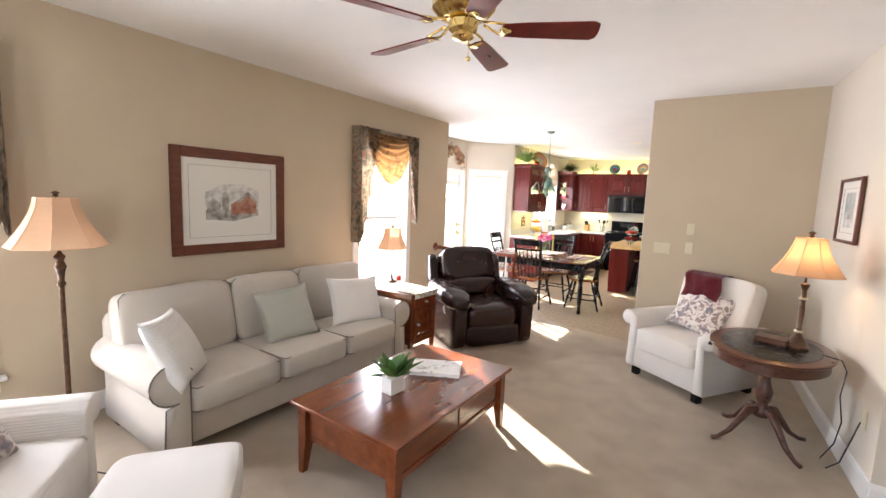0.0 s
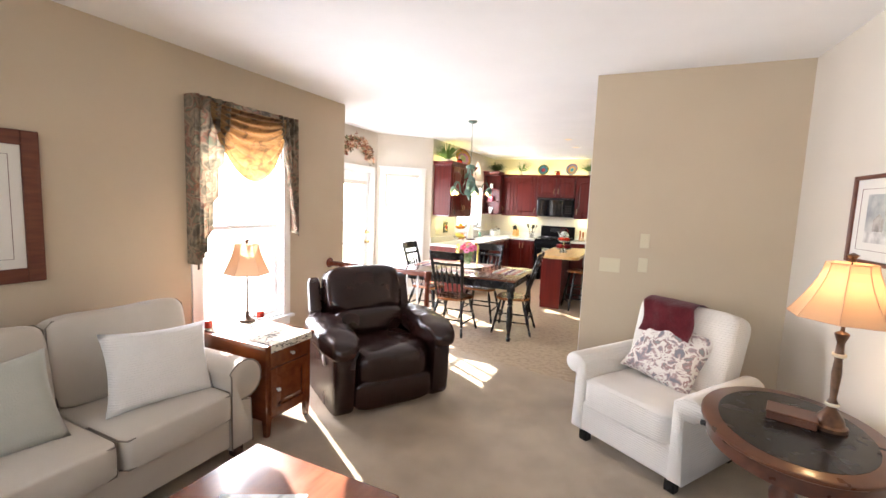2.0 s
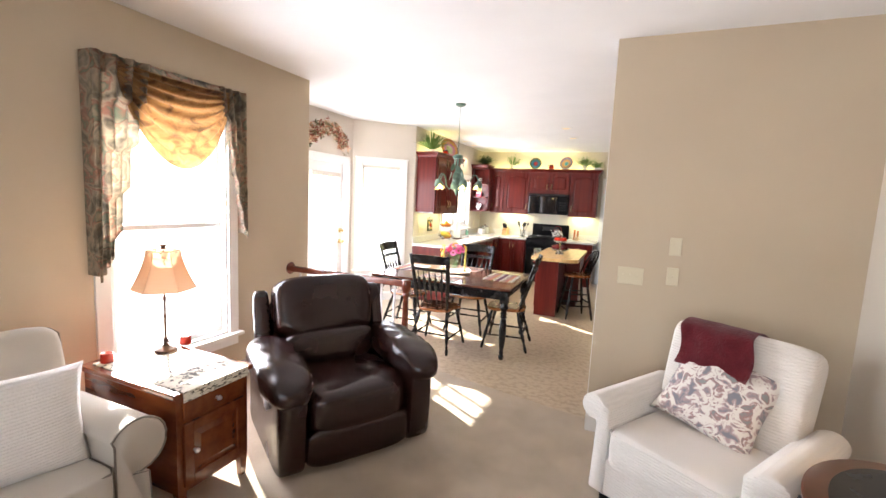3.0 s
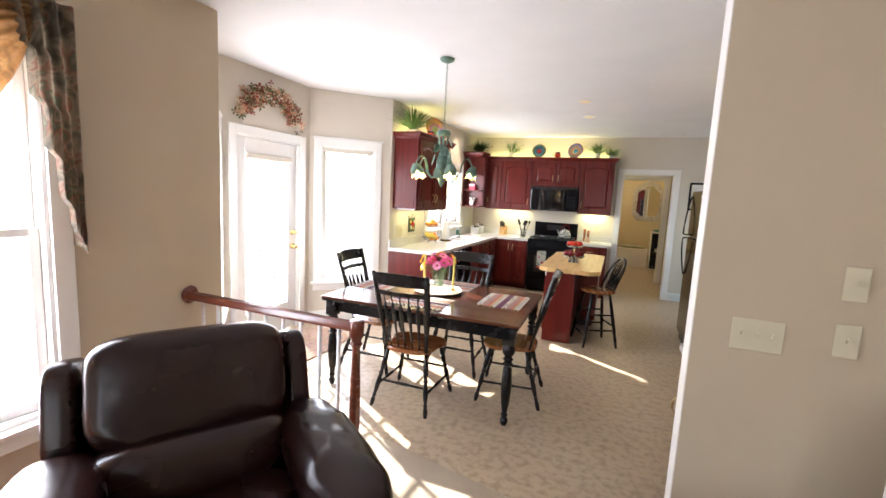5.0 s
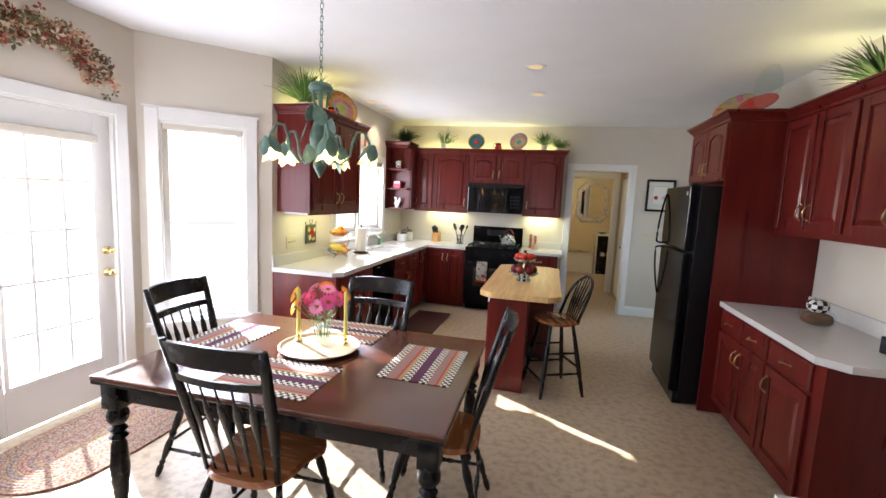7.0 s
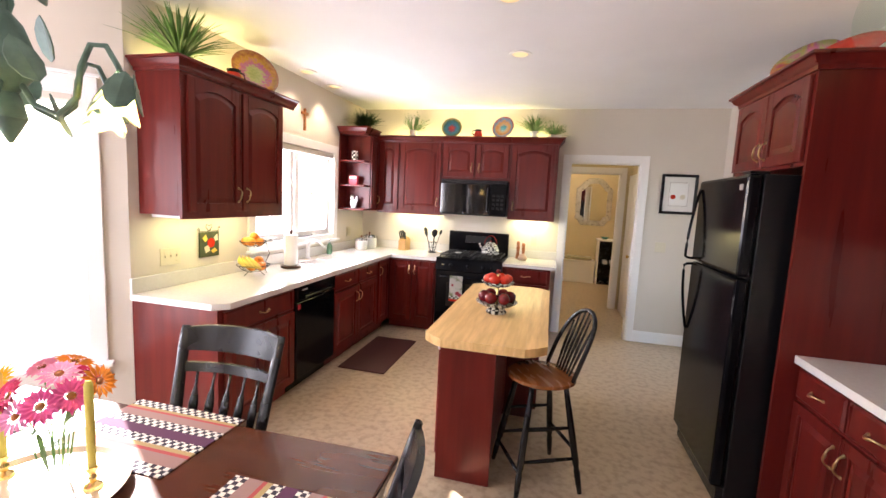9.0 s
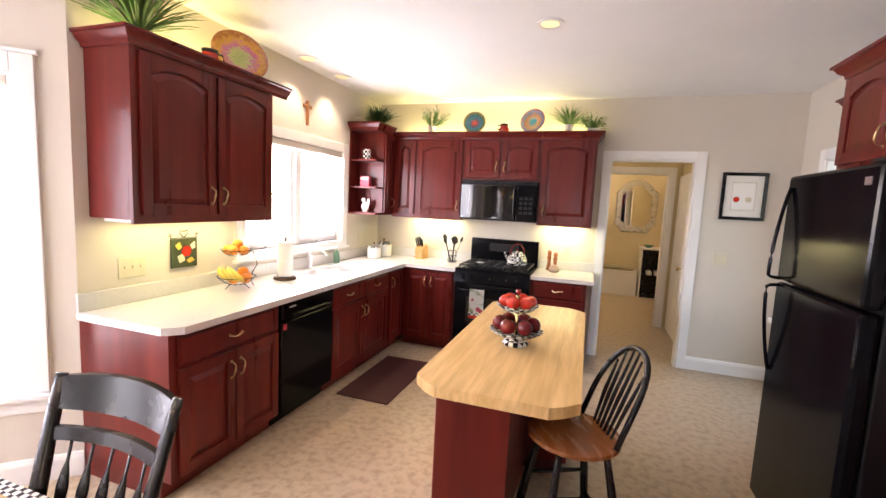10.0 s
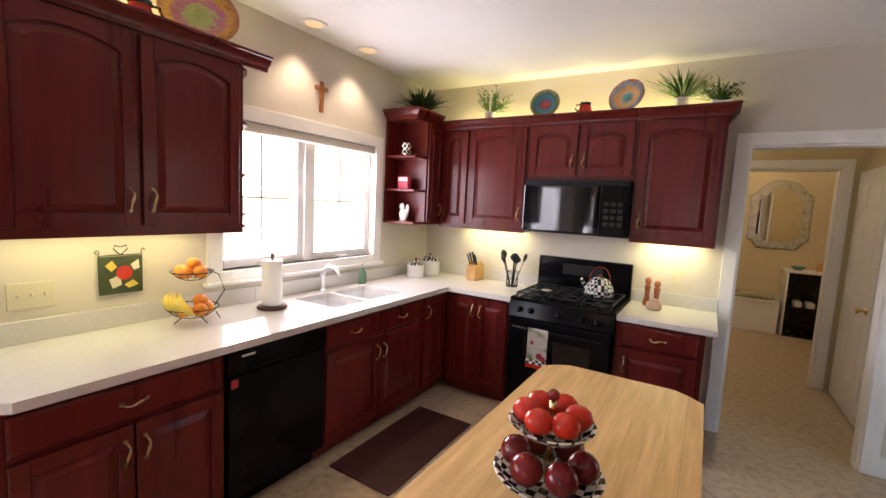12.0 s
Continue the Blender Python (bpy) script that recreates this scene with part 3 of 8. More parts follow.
# ---- kitchen cabinets ----
def arch_outline(x0, x1, z0, z1, rise, n=10):
    if not rise:
        return [(x0, z0), (x1, z0), (x1, z1), (x0, z1)]
    top = [(x1 + (x0 - x1) * k / n, z1 - rise + rise * math.sin(math.pi * k / n) ** 0.8) for k in range(n + 1)]
    return [(x0, z0), (x1, z0)] + top


def cab_door(name, parent, x0, x1, z0, z1, y=0.0, rise=0.0, handle=None, frame=0.055, mat_="cherry"):
    """A raised-panel door; its face is at y - 0.02. handle: (x, z, 'v' or 'h')."""
    bm = bmesh.new()
    f = min(frame, (x1 - x0) * 0.24, (z1 - z0) * 0.24)
    box(bm, x0, x0 + f, y - 0.02, y, z0, z1, 0.003, seg=1)
    box(bm, x1 - f, x1, y - 0.02, y, z0, z1, 0.003, seg=1)
    box(bm, x0 + f, x1 - f, y - 0.0195, y, z0, z0 + f)
    a, b = x0 + f, x1 - f
    if rise:
        n = 10
        low = [(a + (b - a) * k / n, z1 - f - rise + rise * math.sin(math.pi * k / n) ** 0.8) for k in range(n + 1)]
        for p, q in zip(low, low[1:]):
            slab(bm, [p, q, (q[0], z1), (p[0], z1)], y - 0.0195, y, UPRIGHT)
    else:
        box(bm, a, b, y - 0.0195, y, z1 - f, z1)
    box(bm, a, b, y - 0.008, y - 0.001, z0 + f, z1 - f)
    p0 = arch_outline(a + 0.008, b - 0.008, z0 + f + 0.008, z1 - f - 0.008, rise)
    g = 0.028 if (b - a) > 0.13 else 0.015
    p1 = arch_outline(a + 0.008 + g, b - 0.008 - g, z0 + f + 0.008 + g, z1 - f - 0.008 - g, rise)
    slab(bm, p0, y - 0.008, y - 0.0185, UPRIGHT, p1)
    d = part(name, bm, mat_, parent)
    if handle:
        pull(d, *handle, y - 0.02)
    return d


def pull(parent, x, z, way, y, n=0.048):
    bm = bmesh.new()
    pts = []
    for k in range(9):
        s = -1 + k / 4
        off = 0.026 * (1 - s ** 4) + 0.003
        bend = 0.006 * math.sin(s * math.pi)
        pts.append((x + bend, y - off, z + s * n) if way == "v" else (x + s * n, y - off, z + bend))
    tube(bm, pts, [0.0055, 0.004, 0.0045, 0.006, 0.0068, 0.006, 0.0045, 0.004, 0.0055], 8)
    for s in (-1, 1):
        q = (x, y, z + s * n) if way == "v" else (x + s * n, y, z)
        lathe(bm, [(0.009, 0), (0.007, 0.006)], 8, Matrix.Translation(q) @ Matrix.Rotation(math.pi / 2, 4, "X"))
    part("handle", bm, "pull", parent, "curved antique brass pull", True)


def drawer(parent, x0, x1, z0, z1, y=0.0, handles=1):
    bm = bmesh.new()
    slab(bm, [(x0, z0), (x1, z0), (x1, z1), (x0, z1)], y, y - 0.012, UPRIGHT)
    slab(bm, [(x0, z0), (x1, z0), (x1, z1), (x0, z1)], y - 0.012, y - 0.02, UPRIGHT, [(x0 + 0.012, z0 + 0.012), (x1 - 0.012, z0 + 0.012), (x1 - 0.012, z1 - 0.012), (x0 + 0.012, z1 - 0.012)])
    d = part("drawer", bm, "cherry", parent)
    for k in range(handles):
        pull(d, x0 + (x1 - x0) * (k + 1) / (handles + 1), (z0 + z1) / 2, "h", y - 0.02, 0.045)
    return d


def base_cab(place, turn, w, layout, depth=0.60, label="dark cherry base cabinet with raised-panel doors", h=0.87, inner=0.87, toe=True, group="kitchen base cabinets"):
    """layout: a list of (kind, x0, x1) with kind 'dd' for a drawer over two doors, 'd1'..., see below."""
    c = thing("base_cabinet", place, turn, label, "cabinet", group)
    body = B((0, w, 0, 0.02, 0.10, h), (0, w, 0.02, depth, 0.10, min(h, inner)), (0.0, w, 0.07, depth, 0, 0.10))
    part("body", body, "cherry", c)
    for kind, x0, x1 in layout:
        g = 0.012
        a, b = x0 + g, x1 - g
        mid = (a + b) / 2
        if kind in ("dd", "d1l", "d1r"):
            drawer(c, a, b, h - 0.165, h - 0.02)
        if kind == "ddd":
            drawer(c, a, mid - 0.006, h - 0.165, h - 0.02)
            drawer(c, mid + 0.006, b, h - 0.165, h - 0.02)
        top = h - 0.185 if kind != "full" and kind != "full1" else h - 0.02
        if kind in ("dd", "ddd", "full"):
            cab_door("door", c, a, mid - 0.004, 0.12, top, handle=(mid - 0.035, top - 0.11, "v"))
            cab_door("door", c, mid + 0.004, b, 0.12, top, handle=(mid + 0.035, top - 0.11, "v"))
        elif kind == "drw":
            drawer(c, a, b, h - 0.165, h - 0.02)
            drawer(c, a, b, 0.48, h - 0.185)
            drawer(c, a, b, 0.12, 0.465)
        elif kind in ("d1l", "full1"):
            cab_door("door", c, a, b, 0.12, top, handle=(a + 0.035, top - 0.11, "v"))
        elif kind == "d1r":
            cab_door("door", c, a, b, 0.12, top, handle=(b - 0.035, top - 0.11, "v"))
    return c


def crown_run(bm, pts, z, h=0.075, out=0.06):
    """A cornice along pts (the cabinet's face line); outward is to the right of the way."""
    prof = [(0, 0), (0.012, 0), (0.016, 0.02), (0.035, 0.035), (0.048, 0.058), (out, 0.062), (out, h), (0, h)]
    n = len(pts)
    cols = []
    for i, p in enumerate(pts):
        p = Vector(p)
        d0 = (p - Vector(pts[i - 1])).normalized() if i else None
        d1 = (Vector(pts[i + 1]) - p).normalized() if i < n - 1 else None
        nrm = [Vector((d.y, -d.x)) for d in (d0, d1) if d is not None]
        k = sum(nrm, Vector((0, 0)))
        k = k / max(k.dot(nrm[0]), 0.3)
        cols.append([bm.verts.new((p.x + k.x * o, p.y + k.y * o, z + dz)) for o, dz in prof])
    for a, b in zip(cols, cols[1:]):
        for k in range(len(prof)):
            j = (k + 1) % len(prof)
            bm.faces.new((a[k], b[k], b[j], a[j]))
    bm.faces.new(cols[0])
    bm.faces.new(cols[-1][::-1])


def wall_cab(place, turn, w, doors, z0=1.415, z1=2.29, depth=0.33, rise=0.045, label="dark cherry wall cabinet with arched raised-panel doors", group="kitchen wall cabinets", crown=None):
    """doors: a list of (x0, x1, side of the handle)."""
    c = thing("wall_cabinet", place, turn, label, "cabinet", group)
    part("body", B((0, w, 0, depth, z0, z1)), "cherry", c)
    for x0, x1, s in doors:
        hx = x0 + 0.045 if s < 0 else x1 - 0.045
        cab_door("door", c, x0 + 0.01, x1 - 0.01, z0 + 0.025, z1 - 0.025, rise=rise, handle=(hx, z0 + 0.14, "v") if s else None)
    if crown:
        bm = bmesh.new()
        crown_run(bm, crown, z1 - 0.01)
        part("crown", bm, "cherry", c, smooth="auto")
    part("light_rail", B((0, w, 0.0, 0.02, z0 - 0.02, z0)), "cherry", c)
    return c


# west run, under and beside the window
base_cab((-2.81, 8.34, 0), 90, 0.78, [("dd", 0.03, 0.78)], depth=0.637)
base_cab((-2.81, 9.735, 0), 90, 1.01, [("ddd", 0.0, 1.0)], depth=0.637, inner=0.70, label="dark cherry sink base cabinet with two doors")
base_cab((-2.81, 10.745, 0), 90, 0.375, [("full1", 0.02, 0.36)], depth=0.637, label="dark cherry corner base cabinet with narrow door")
base_cab((-2.808, 11.12, 0), 0, 0.595, [("full", 0.02, 0.585)], depth=0.635, label="dark cherry base cabinet with two narrow doors beside the stove")
base_cab((-1.425, 11.12, 0), 0, 0.53, [("d1l", 0.02, 0.51)], depth=0.635, label="dark cherry base cabinet with one drawer and door beside the stove")

dish = thing("dishwasher", (-2.81, 9.122, 0), 90, "black dishwasher built in under the counter", "dishwasher")
part("body", B((0.004, 0.606, 0.0, 0.6, 0.1, 0.868), (0.01, 0.60, 0.07, 0.5, 0, 0.1)), "appl", dish)
part("door", B((0.006, 0.604, -0.025, -0.001, 0.12, 0.74, 0.006)), "appl", dish, "glossy black door")
part("control_panel", B((0.006, 0.604, -0.032, -0.001, 0.75, 0.865, 0.008)), "appl", dish)
part("handle", B((0.1, 0.51, -0.05, -0.03, 0.755, 0.785, 0.008)), "appl", dish)
part("indicator", B((0.07, 0.14, -0.034, -0.032, 0.83, 0.84)), "chrome", dish)
part("sticker", B((0.02, 0.055, -0.027, -0.025, 0.685, 0.725)), mat("red_sticker", (0.5, 0.04, 0.05), 0.4), dish, "small red and white sticker")

# worktops
ct = thing("worktop", (0, 0, 0), 0, "pale quartz worktop with an undermounted double sink", "worktop")
SX0, SX1, SY = -3.30, -2.92, (9.93, 10.22, 10.26, 10.62)
bm = bmesh.new()
e = 0.004
slab(bm, [(KX + e, 8.325), (-2.84, 8.325), (-2.765, 8.395), (-2.77, SY[0]), (KX + e, SY[0])], 0.872, 0.91)
box(bm, KX + e, SX0, SY[0], SY[3], 0.872, 0.91)
box(bm, SX1, -2.77, SY[0], SY[3], 0.872, 0.91)
box(bm, SX0, SX1, SY[1], SY[2], 0.872, 0.91)
slab(bm, [(KX + e, SY[3]), (-2.77, SY[3]), (-2.77, 11.08), (-2.205, 11.08), (-2.205, BACK - e), (KX + e, BACK - e)], 0.872, 0.91)
part("top", bm, "counter", ct)
part("backsplash", B((KX + e, KX + 0.024, 8.325, 9.71, 0.91, 1.01, 0.003), (KX + e, KX + 0.024, 9.71, BACK - e, 0.91, 1.01, 0.003), (KX + 0.024, -2.205, BACK - 0.024, BACK - e, 0.91, 1.01, 0.003)), "counter", ct)
for a, b in ((SY[0], SY[1]), (SY[2], SY[3])):
    bm = bmesh.new()
    for q in ((SX0 - 0.004, SX0, a, b, 0.72, 0.871), (SX1, SX1 + 0.004, a, b, 0.72, 0.871), (SX0, SX1, a - 0.004, a, 0.72, 0.871), (SX0, SX1, b, b + 0.004, 0.72, 0.871), (SX0, SX1, a, b, 0.716, 0.72)):
        box(bm, *q)
    lathe(bm, [(0.04, 0), (0.03, 0.003)], 16, Matrix.Translation(((SX0 + SX1) / 2, (a + b) / 2, 0.72)))
    part("sink_bowl", bm, "sinksteel", ct, "brushed steel sink bowl")
ct2 = thing("worktop", (0, 0, 0), 0, "short pale quartz worktop beside the stove", "worktop")
part("top", B((-1.425, -0.835, 11.08, BACK - e, 0.872, 0.91, 0.003)), "counter", ct2)
part("backsplash", B((-1.425, -0.835, BACK - 0.024, BACK - e, 0.911, 1.01, 0.003)), "counter", ct2)

# wall cabinets
a_cab = wall_cab((-3.12, 8.41, 0), 90, 1.01, [(0.03, 0.51, 1), (0.51, 0.99, -1)], depth=0.328, crown=[(0, 0.328), (0, 0), (1.15, 0)],
                 label="dark cherry wall cabinet with two arched doors and cornice")
for z in (1.42, 1.70, 1.98, 2.26):
    bm = bmesh.new()
    slab(bm, [(1.01, 0.325), (1.01, 0.02)] + [(1.01 + 0.13 * math.sin(k * math.pi / 16), 0.325 - 0.305 * math.cos(k * math.pi / 16)) for k in range(1, 9)], z, z + 0.018)
    part("end_shelf", bm, "cherry", a_cab, "rounded open end shelf")
# corner unit with open shelves
sh = thing("wall_cabinet", (KX + 0.002, 11.01, 0), 0, "dark cherry wall cabinet with three open shelves by the window", "cabinet", "kitchen wall cabinets")
part("body", B((0.0, 0.33, 0.17, 0.74, 1.415, 2.33), (0.0, 0.018, 0, 0.17, 1.415, 2.33)), "cherry", sh)
for z in (1.415, 1.70, 1.99, 2.31):
    part("shelf", B((0.018, 0.33, 0.0, 0.17, z, z + 0.02, 0.003)), "cherry", sh)
bm = bmesh.new()
crown_run(bm, [(0, 0), (0.33, 0), (0.33, 0.36)], 2.32)
part("crown", bm, "cherry", sh, smooth="auto")
d = cab_door("door", sh, 0.0, 0.22, 1.44, 2.30, rise=0.0, handle=(0.18, 1.55, "v"), frame=0.05)
d.matrix_basis = Matrix.Translation((0.331, 0.185, 0)) @ Matrix.Rotation(math.pi / 2, 4, "Z")
wall_cab((-3.118, 11.43, 0), 0, 0.30, [(0.02, 0.29, 0)], depth=0.323, crown=[(0, 0), (0.30, 0)], label="narrow dark cherry wall cabinet with arched door")
wall_cab((-2.818, 11.43, 0), 0, 0.545, [(0.0, 0.54, 1)], depth=0.323, crown=[(0, 0), (0.545, 0)], label="dark cherry wall cabinet with one arched door")
wall_cab((-2.271, 11.43, 0), 0, 0.825, [(0.01, 0.41, 1), (0.41, 0.815, -1)], z0=1.85, depth=0.323, crown=[(0, 0), (0.825, 0)], rise=0.035, label="low dark cherry wall cabinet above the microwave")
wall_cab((-1.444, 11.43, 0), 0, 0.545, [(0.01, 0.535, -1)], depth=0.323, crown=[(0, 0), (0.545, 0), (0.545, 0.323)], label="dark cherry wall cabinet with one arched door")
for nm, x0, x1, y0, y1 in (("a", -3.40, -3.15, 8.45, 9.35), ("b", -3.0, -2.3, 11.5, 11.72), ("c", -1.4, -0.95, 11.5, 11.72)):
    lm = area("under_cabinet_light", ((x0 + x1) / 2, (y0 + y1) / 2, 1.392), (0, 0.001, -1), abs(x1 - x0) * 0.9, abs(y1 - y0) * 0.9, 0.65, (1.0, 0.94, 0.44))
    u = thing("under_cabinet_lamp", ((x0 + x1) / 2, (y0 + y1) / 2, 1.396), 0, "slim lamp under a kitchen wall cabinet", "lamp", "under-cabinet lamps")
    part("housing", B((x0 / 2 - x1 / 2, x1 / 2 - x0 / 2, y0 / 2 - y1 / 2, y1 / 2 - y0 / 2, 0, 0.018)), "white", u)
for x0, x1, y0, y1, wt in ((-3.1, -0.95, 11.55, 11.72, 1.8), (-3.42, -3.2, 8.45, 9.4, 0.9), (0.62, 0.86, 7.2, 8.6, 1.2)):
    area("over_cabinet_light", ((x0 + x1) / 2, (y0 + y1) / 2, 2.315), (0, 0.001, 1), x1 - x0, y1 - y0, wt, (1.0, 0.88, 0.35))

# microwave
mw = thing("microwave", (-2.262, 11.357, 0), 0, "glossy black over-the-range microwave above the stove", "microwave")
part("body", B((0, 0.806, 0.02, 0.40, 1.42, 1.845)), "applm", mw)
part("door", B((0.004, 0.60, -0.012, 0.019, 1.43, 1.80, 0.01)), mat("black_mirror_glass", (0.004, 0.004, 0.005), 0.05, spec=0.7), mw, "glossy black door")
part("control_panel", B((0.606, 0.802, -0.012, 0.019, 1.43, 1.80, 0.008)), "appl", mw)
part("vent_grille", B(*[(0.01, 0.796, -0.006, 0.019, 1.806 + 0.012 * k, 1.812 + 0.012 * k) for k in range(3)]), "applm", mw)
part("handle", B((0.575, 0.597, -0.045, -0.03, 1.48, 1.76, 0.006), (0.58, 0.592, -0.03, -0.012, 1.49, 1.51), (0.58, 0.592, -0.03, -0.012, 1.73, 1.75)), "appl", mw)
for r in range(4):
    for q in range(3):
        part("button", B((0.635 + 0.05 * q, 0.67 + 0.05 * q, -0.015, -0.012, 1.50 + 0.05 * r, 1.53 + 0.05 * r)), "applm", mw)

# stove
st = thing("stove", (-2.20, 11.075, 0), 0, "black gas range with cast iron grates", "stove")
part("body", B((0.0, 0.77, 0.03, 0.66, 0.08, 0.90), (0.02, 0.75, 0.08, 0.6, 0, 0.08)), "appl", st)
part("cooktop", B((0.0, 0.77, -0.01, 0.60, 0.90, 0.925, 0.006)), "appl", st, "glossy black cooktop")
part("backguard", B((0.0, 0.77, 0.60, 0.675, 0.90, 1.20, 0.01)), "appl", st)
part("clock_panel", B((0.22, 0.55, 0.592, 0.60, 1.06, 1.15, 0.003)), "applm", st)
bm = bmesh.new()
slab(bm, [(-0.035, 0.785), (0.03, 0.785), (0.03, 0.90), (-0.01, 0.90)], 0, 0.77, Matrix(((0, 0, 1, 0), (1, 0, 0, 0), (0, 1, 0, 0), (0, 0, 0, 1))))
part("control_panel", bm, "appl", st)
for x in (0.09, 0.18, 0.385, 0.56, 0.66):
    bm = bmesh.new()
    lathe(bm, [(0.024, 0), (0.022, 0.012), (0.016, 0.014), (0.014, 0.032), (0.002, 0.033)], 16, Matrix.Translation((x, -0.026, 0.843)) @ Matrix.Rotation(radians(102), 4, "X"))
    part("knob", bm, "appl", st, "black knob", True)
part("oven_door", B((0.01, 0.76, -0.03, 0.029, 0.27, 0.775, 0.008)), "appl", st, "black oven door with window")
part("oven_window", B((0.14, 0.63, -0.033, -0.03, 0.36, 0.64, 0.001)), mat("smoked_glass", (0.003, 0.003, 0.003), 0.04), st)
bm = bmesh.new()
tube(bm, [(0.05, -0.03, 0.715), (0.06, -0.075, 0.715), (0.2, -0.085, 0.715), (0.57, -0.085, 0.715), (0.71, -0.075, 0.715), (0.72, -0.03, 0.715)], 0.012, 10)
part("oven_handle", bm, "appl", st, smooth=True)
part("drawer", B((0.01, 0.76, -0.025, 0.029, 0.09, 0.255, 0.006)), "appl", st)
for gx in (0.03, 0.275, 0.52):
    bm = bmesh.new()
    w_ = 0.22
    for y in (0.04, 0.19, 0.31, 0.43, 0.56):
        box(bm, gx, gx + w_, y, y + 0.011, 0.948, 0.96, 0.002, seg=1)
    for x in (gx, gx + w_ / 2 - 0.005, gx + w_ - 0.011):
        box(bm, x, x + 0.011, 0.04, 0.571, 0.946, 0.958)
    for x in (gx, gx + w_ - 0.011):
        for y in (0.04, 0.56):
            box(bm, x, x + 0.011, y, y + 0.011, 0.925, 0.95)
    part("grate", bm, "iron", st, "cast iron grate")
for x in (0.14, 0.63):
    for y in (0.16, 0.43):
        bm = bmesh.new()
        lathe(bm, [(0.05, 0.925), (0.045, 0.932), (0.034, 0.934), (0.034, 0.942), (0.002, 0.943)], 18, Matrix.Translation((x, y, 0)))
        part("burner", bm, "iron", st, smooth="auto")

# refrigerator and its surround, east run
fr = thing("refrigerator", (0.03, 9.51, 0), -90, "black top-freezer refrigerator with curved handles", "refrigerator")
part("body", B((0, 0.755, 0.065, 0.75, 0.03, 1.80, 0.006)), "applm", fr)
part("freezer_door", B((0.0, 0.755, -0.005, 0.06, 1.27, 1.80, 0.018)), "appl", fr, "glossy black freezer door")
part("fridge_door", B((0.0, 0.755, -0.005, 0.06, 0.10, 1.26, 0.018)), "appl", fr, "glossy black door")
part("kick_grille", B((0.01, 0.745, 0.03, 0.1, 0.0, 0.09, 0.004)), "applm", fr)
for far, near in ((0.80, 1.235), (1.74, 1.295)):
    bm = bmesh.new()
    pts = [(0.055, -0.010 - 0.050 * math.sin(math.pi / 2 * q) ** 0.85, far + (near - far) * q) for q in [k / 11 for k in range(12)]]
    pts += [(0.055, -0.045, near + (near - far) * 0.02), (0.055, -0.006, near + (near - far) * 0.03)]
    tube(bm, pts, 0.0085, 10)
    part("handle", bm, "appl", fr, "curved black handle", True)
part("badge", B((0.66, 0.70, -0.008, -0.005, 1.72, 1.75)), "chrome", fr)
part("hinge_cover", B((0.66, 0.75, 0.0, 0.09, 1.80, 1.815, 0.003)), "applm", fr)

fs = thing("refrigerator_surround", (0.19, 9.55, 0), -90, "dark cherry tall panel and cabinet above the refrigerator", "cabinet")
part("side_panel", B((0.84, 0.86, 0.04, 0.706, 0, 2.29)), "cherry", fs)
part("body", B((0.0, 0.84, 0.04, 0.706, 1.84, 2.29)), "cherry", fs)
cab_door("door", fs, 0.02, 0.425, 1.86, 2.27, y=0.04, rise=0.04, handle=(0.39, 1.95, "v"))
cab_door("door", fs, 0.435, 0.835, 1.86, 2.27, y=0.04, rise=0.04, handle=(0.47, 1.95, "v"))
bm = bmesh.new()
crown_run(bm, [(0.0, 0.706), (0.0, 0.04), (0.86, 0.04), (0.86, 0.41)], 2.28)
part("crown", bm, "cherry", fs, smooth="auto")
wall_cab((0.60, 8.69, 0), -90, 1.60, [(0.01, 0.40, 1), (0.40, 0.79, -1), (0.81, 1.19, 1), (1.19, 1.58, -1)], z0=1.48, z1=2.28, depth=0.298, crown=[(0, 0), (1.60, 0), (1.60, 0.325)],
         label="dark cherry wall cabinet with four doors over the small counter", rise=0.0)
base_cab((0.335, 8.69, 0), -90, 1.30, [("ddd", 0.0, 0.76), ("d1l", 0.76, 1.22)], depth=0.562, label="dark cherry base cabinet with three drawers and three doors")
ct3 = thing("worktop", (0, 0, 0), 0, "pale quartz worktop with clipped corner beside the refrigerator", "worktop")
bm = bmesh.new()
slab(bm, [(0.30, 8.688), (0.30, 7.43), (0.40, 7.33), (EAST - e, 7.33), (EAST - e, 8.688)], 0.872, 0.91)
part("top", bm, "counter", ct3)
part("backsplash", B((EAST - 0.024, EAST - e, 7.33, 8.688, 0.911, 1.01, 0.003)), "counter", ct3)
base_cab((0.335, 10.30, 0), -90, 0.70, [("d1r", 0.0, 0.70)], depth=0.562, label="dark cherry base cabinet beyond the refrigerator")
ct4 = thing("worktop", (0, 0, 0), 0, "short pale worktop beyond the refrigerator", "worktop")
part("top", B((0.30, EAST - e, 9.57, 10.33, 0.872, 0.91, 0.003)), "counter", ct4)
wall_cab((0.572, 10.28, 0), -90, 0.72, [(0.01, 0.36, 1), (0.36, 0.71, -1)], depth=0.325, crown=[(0, 0.325), (0, 0), (0.72, 0)], label="dark cherry wall cabinet beyond the refrigerator")
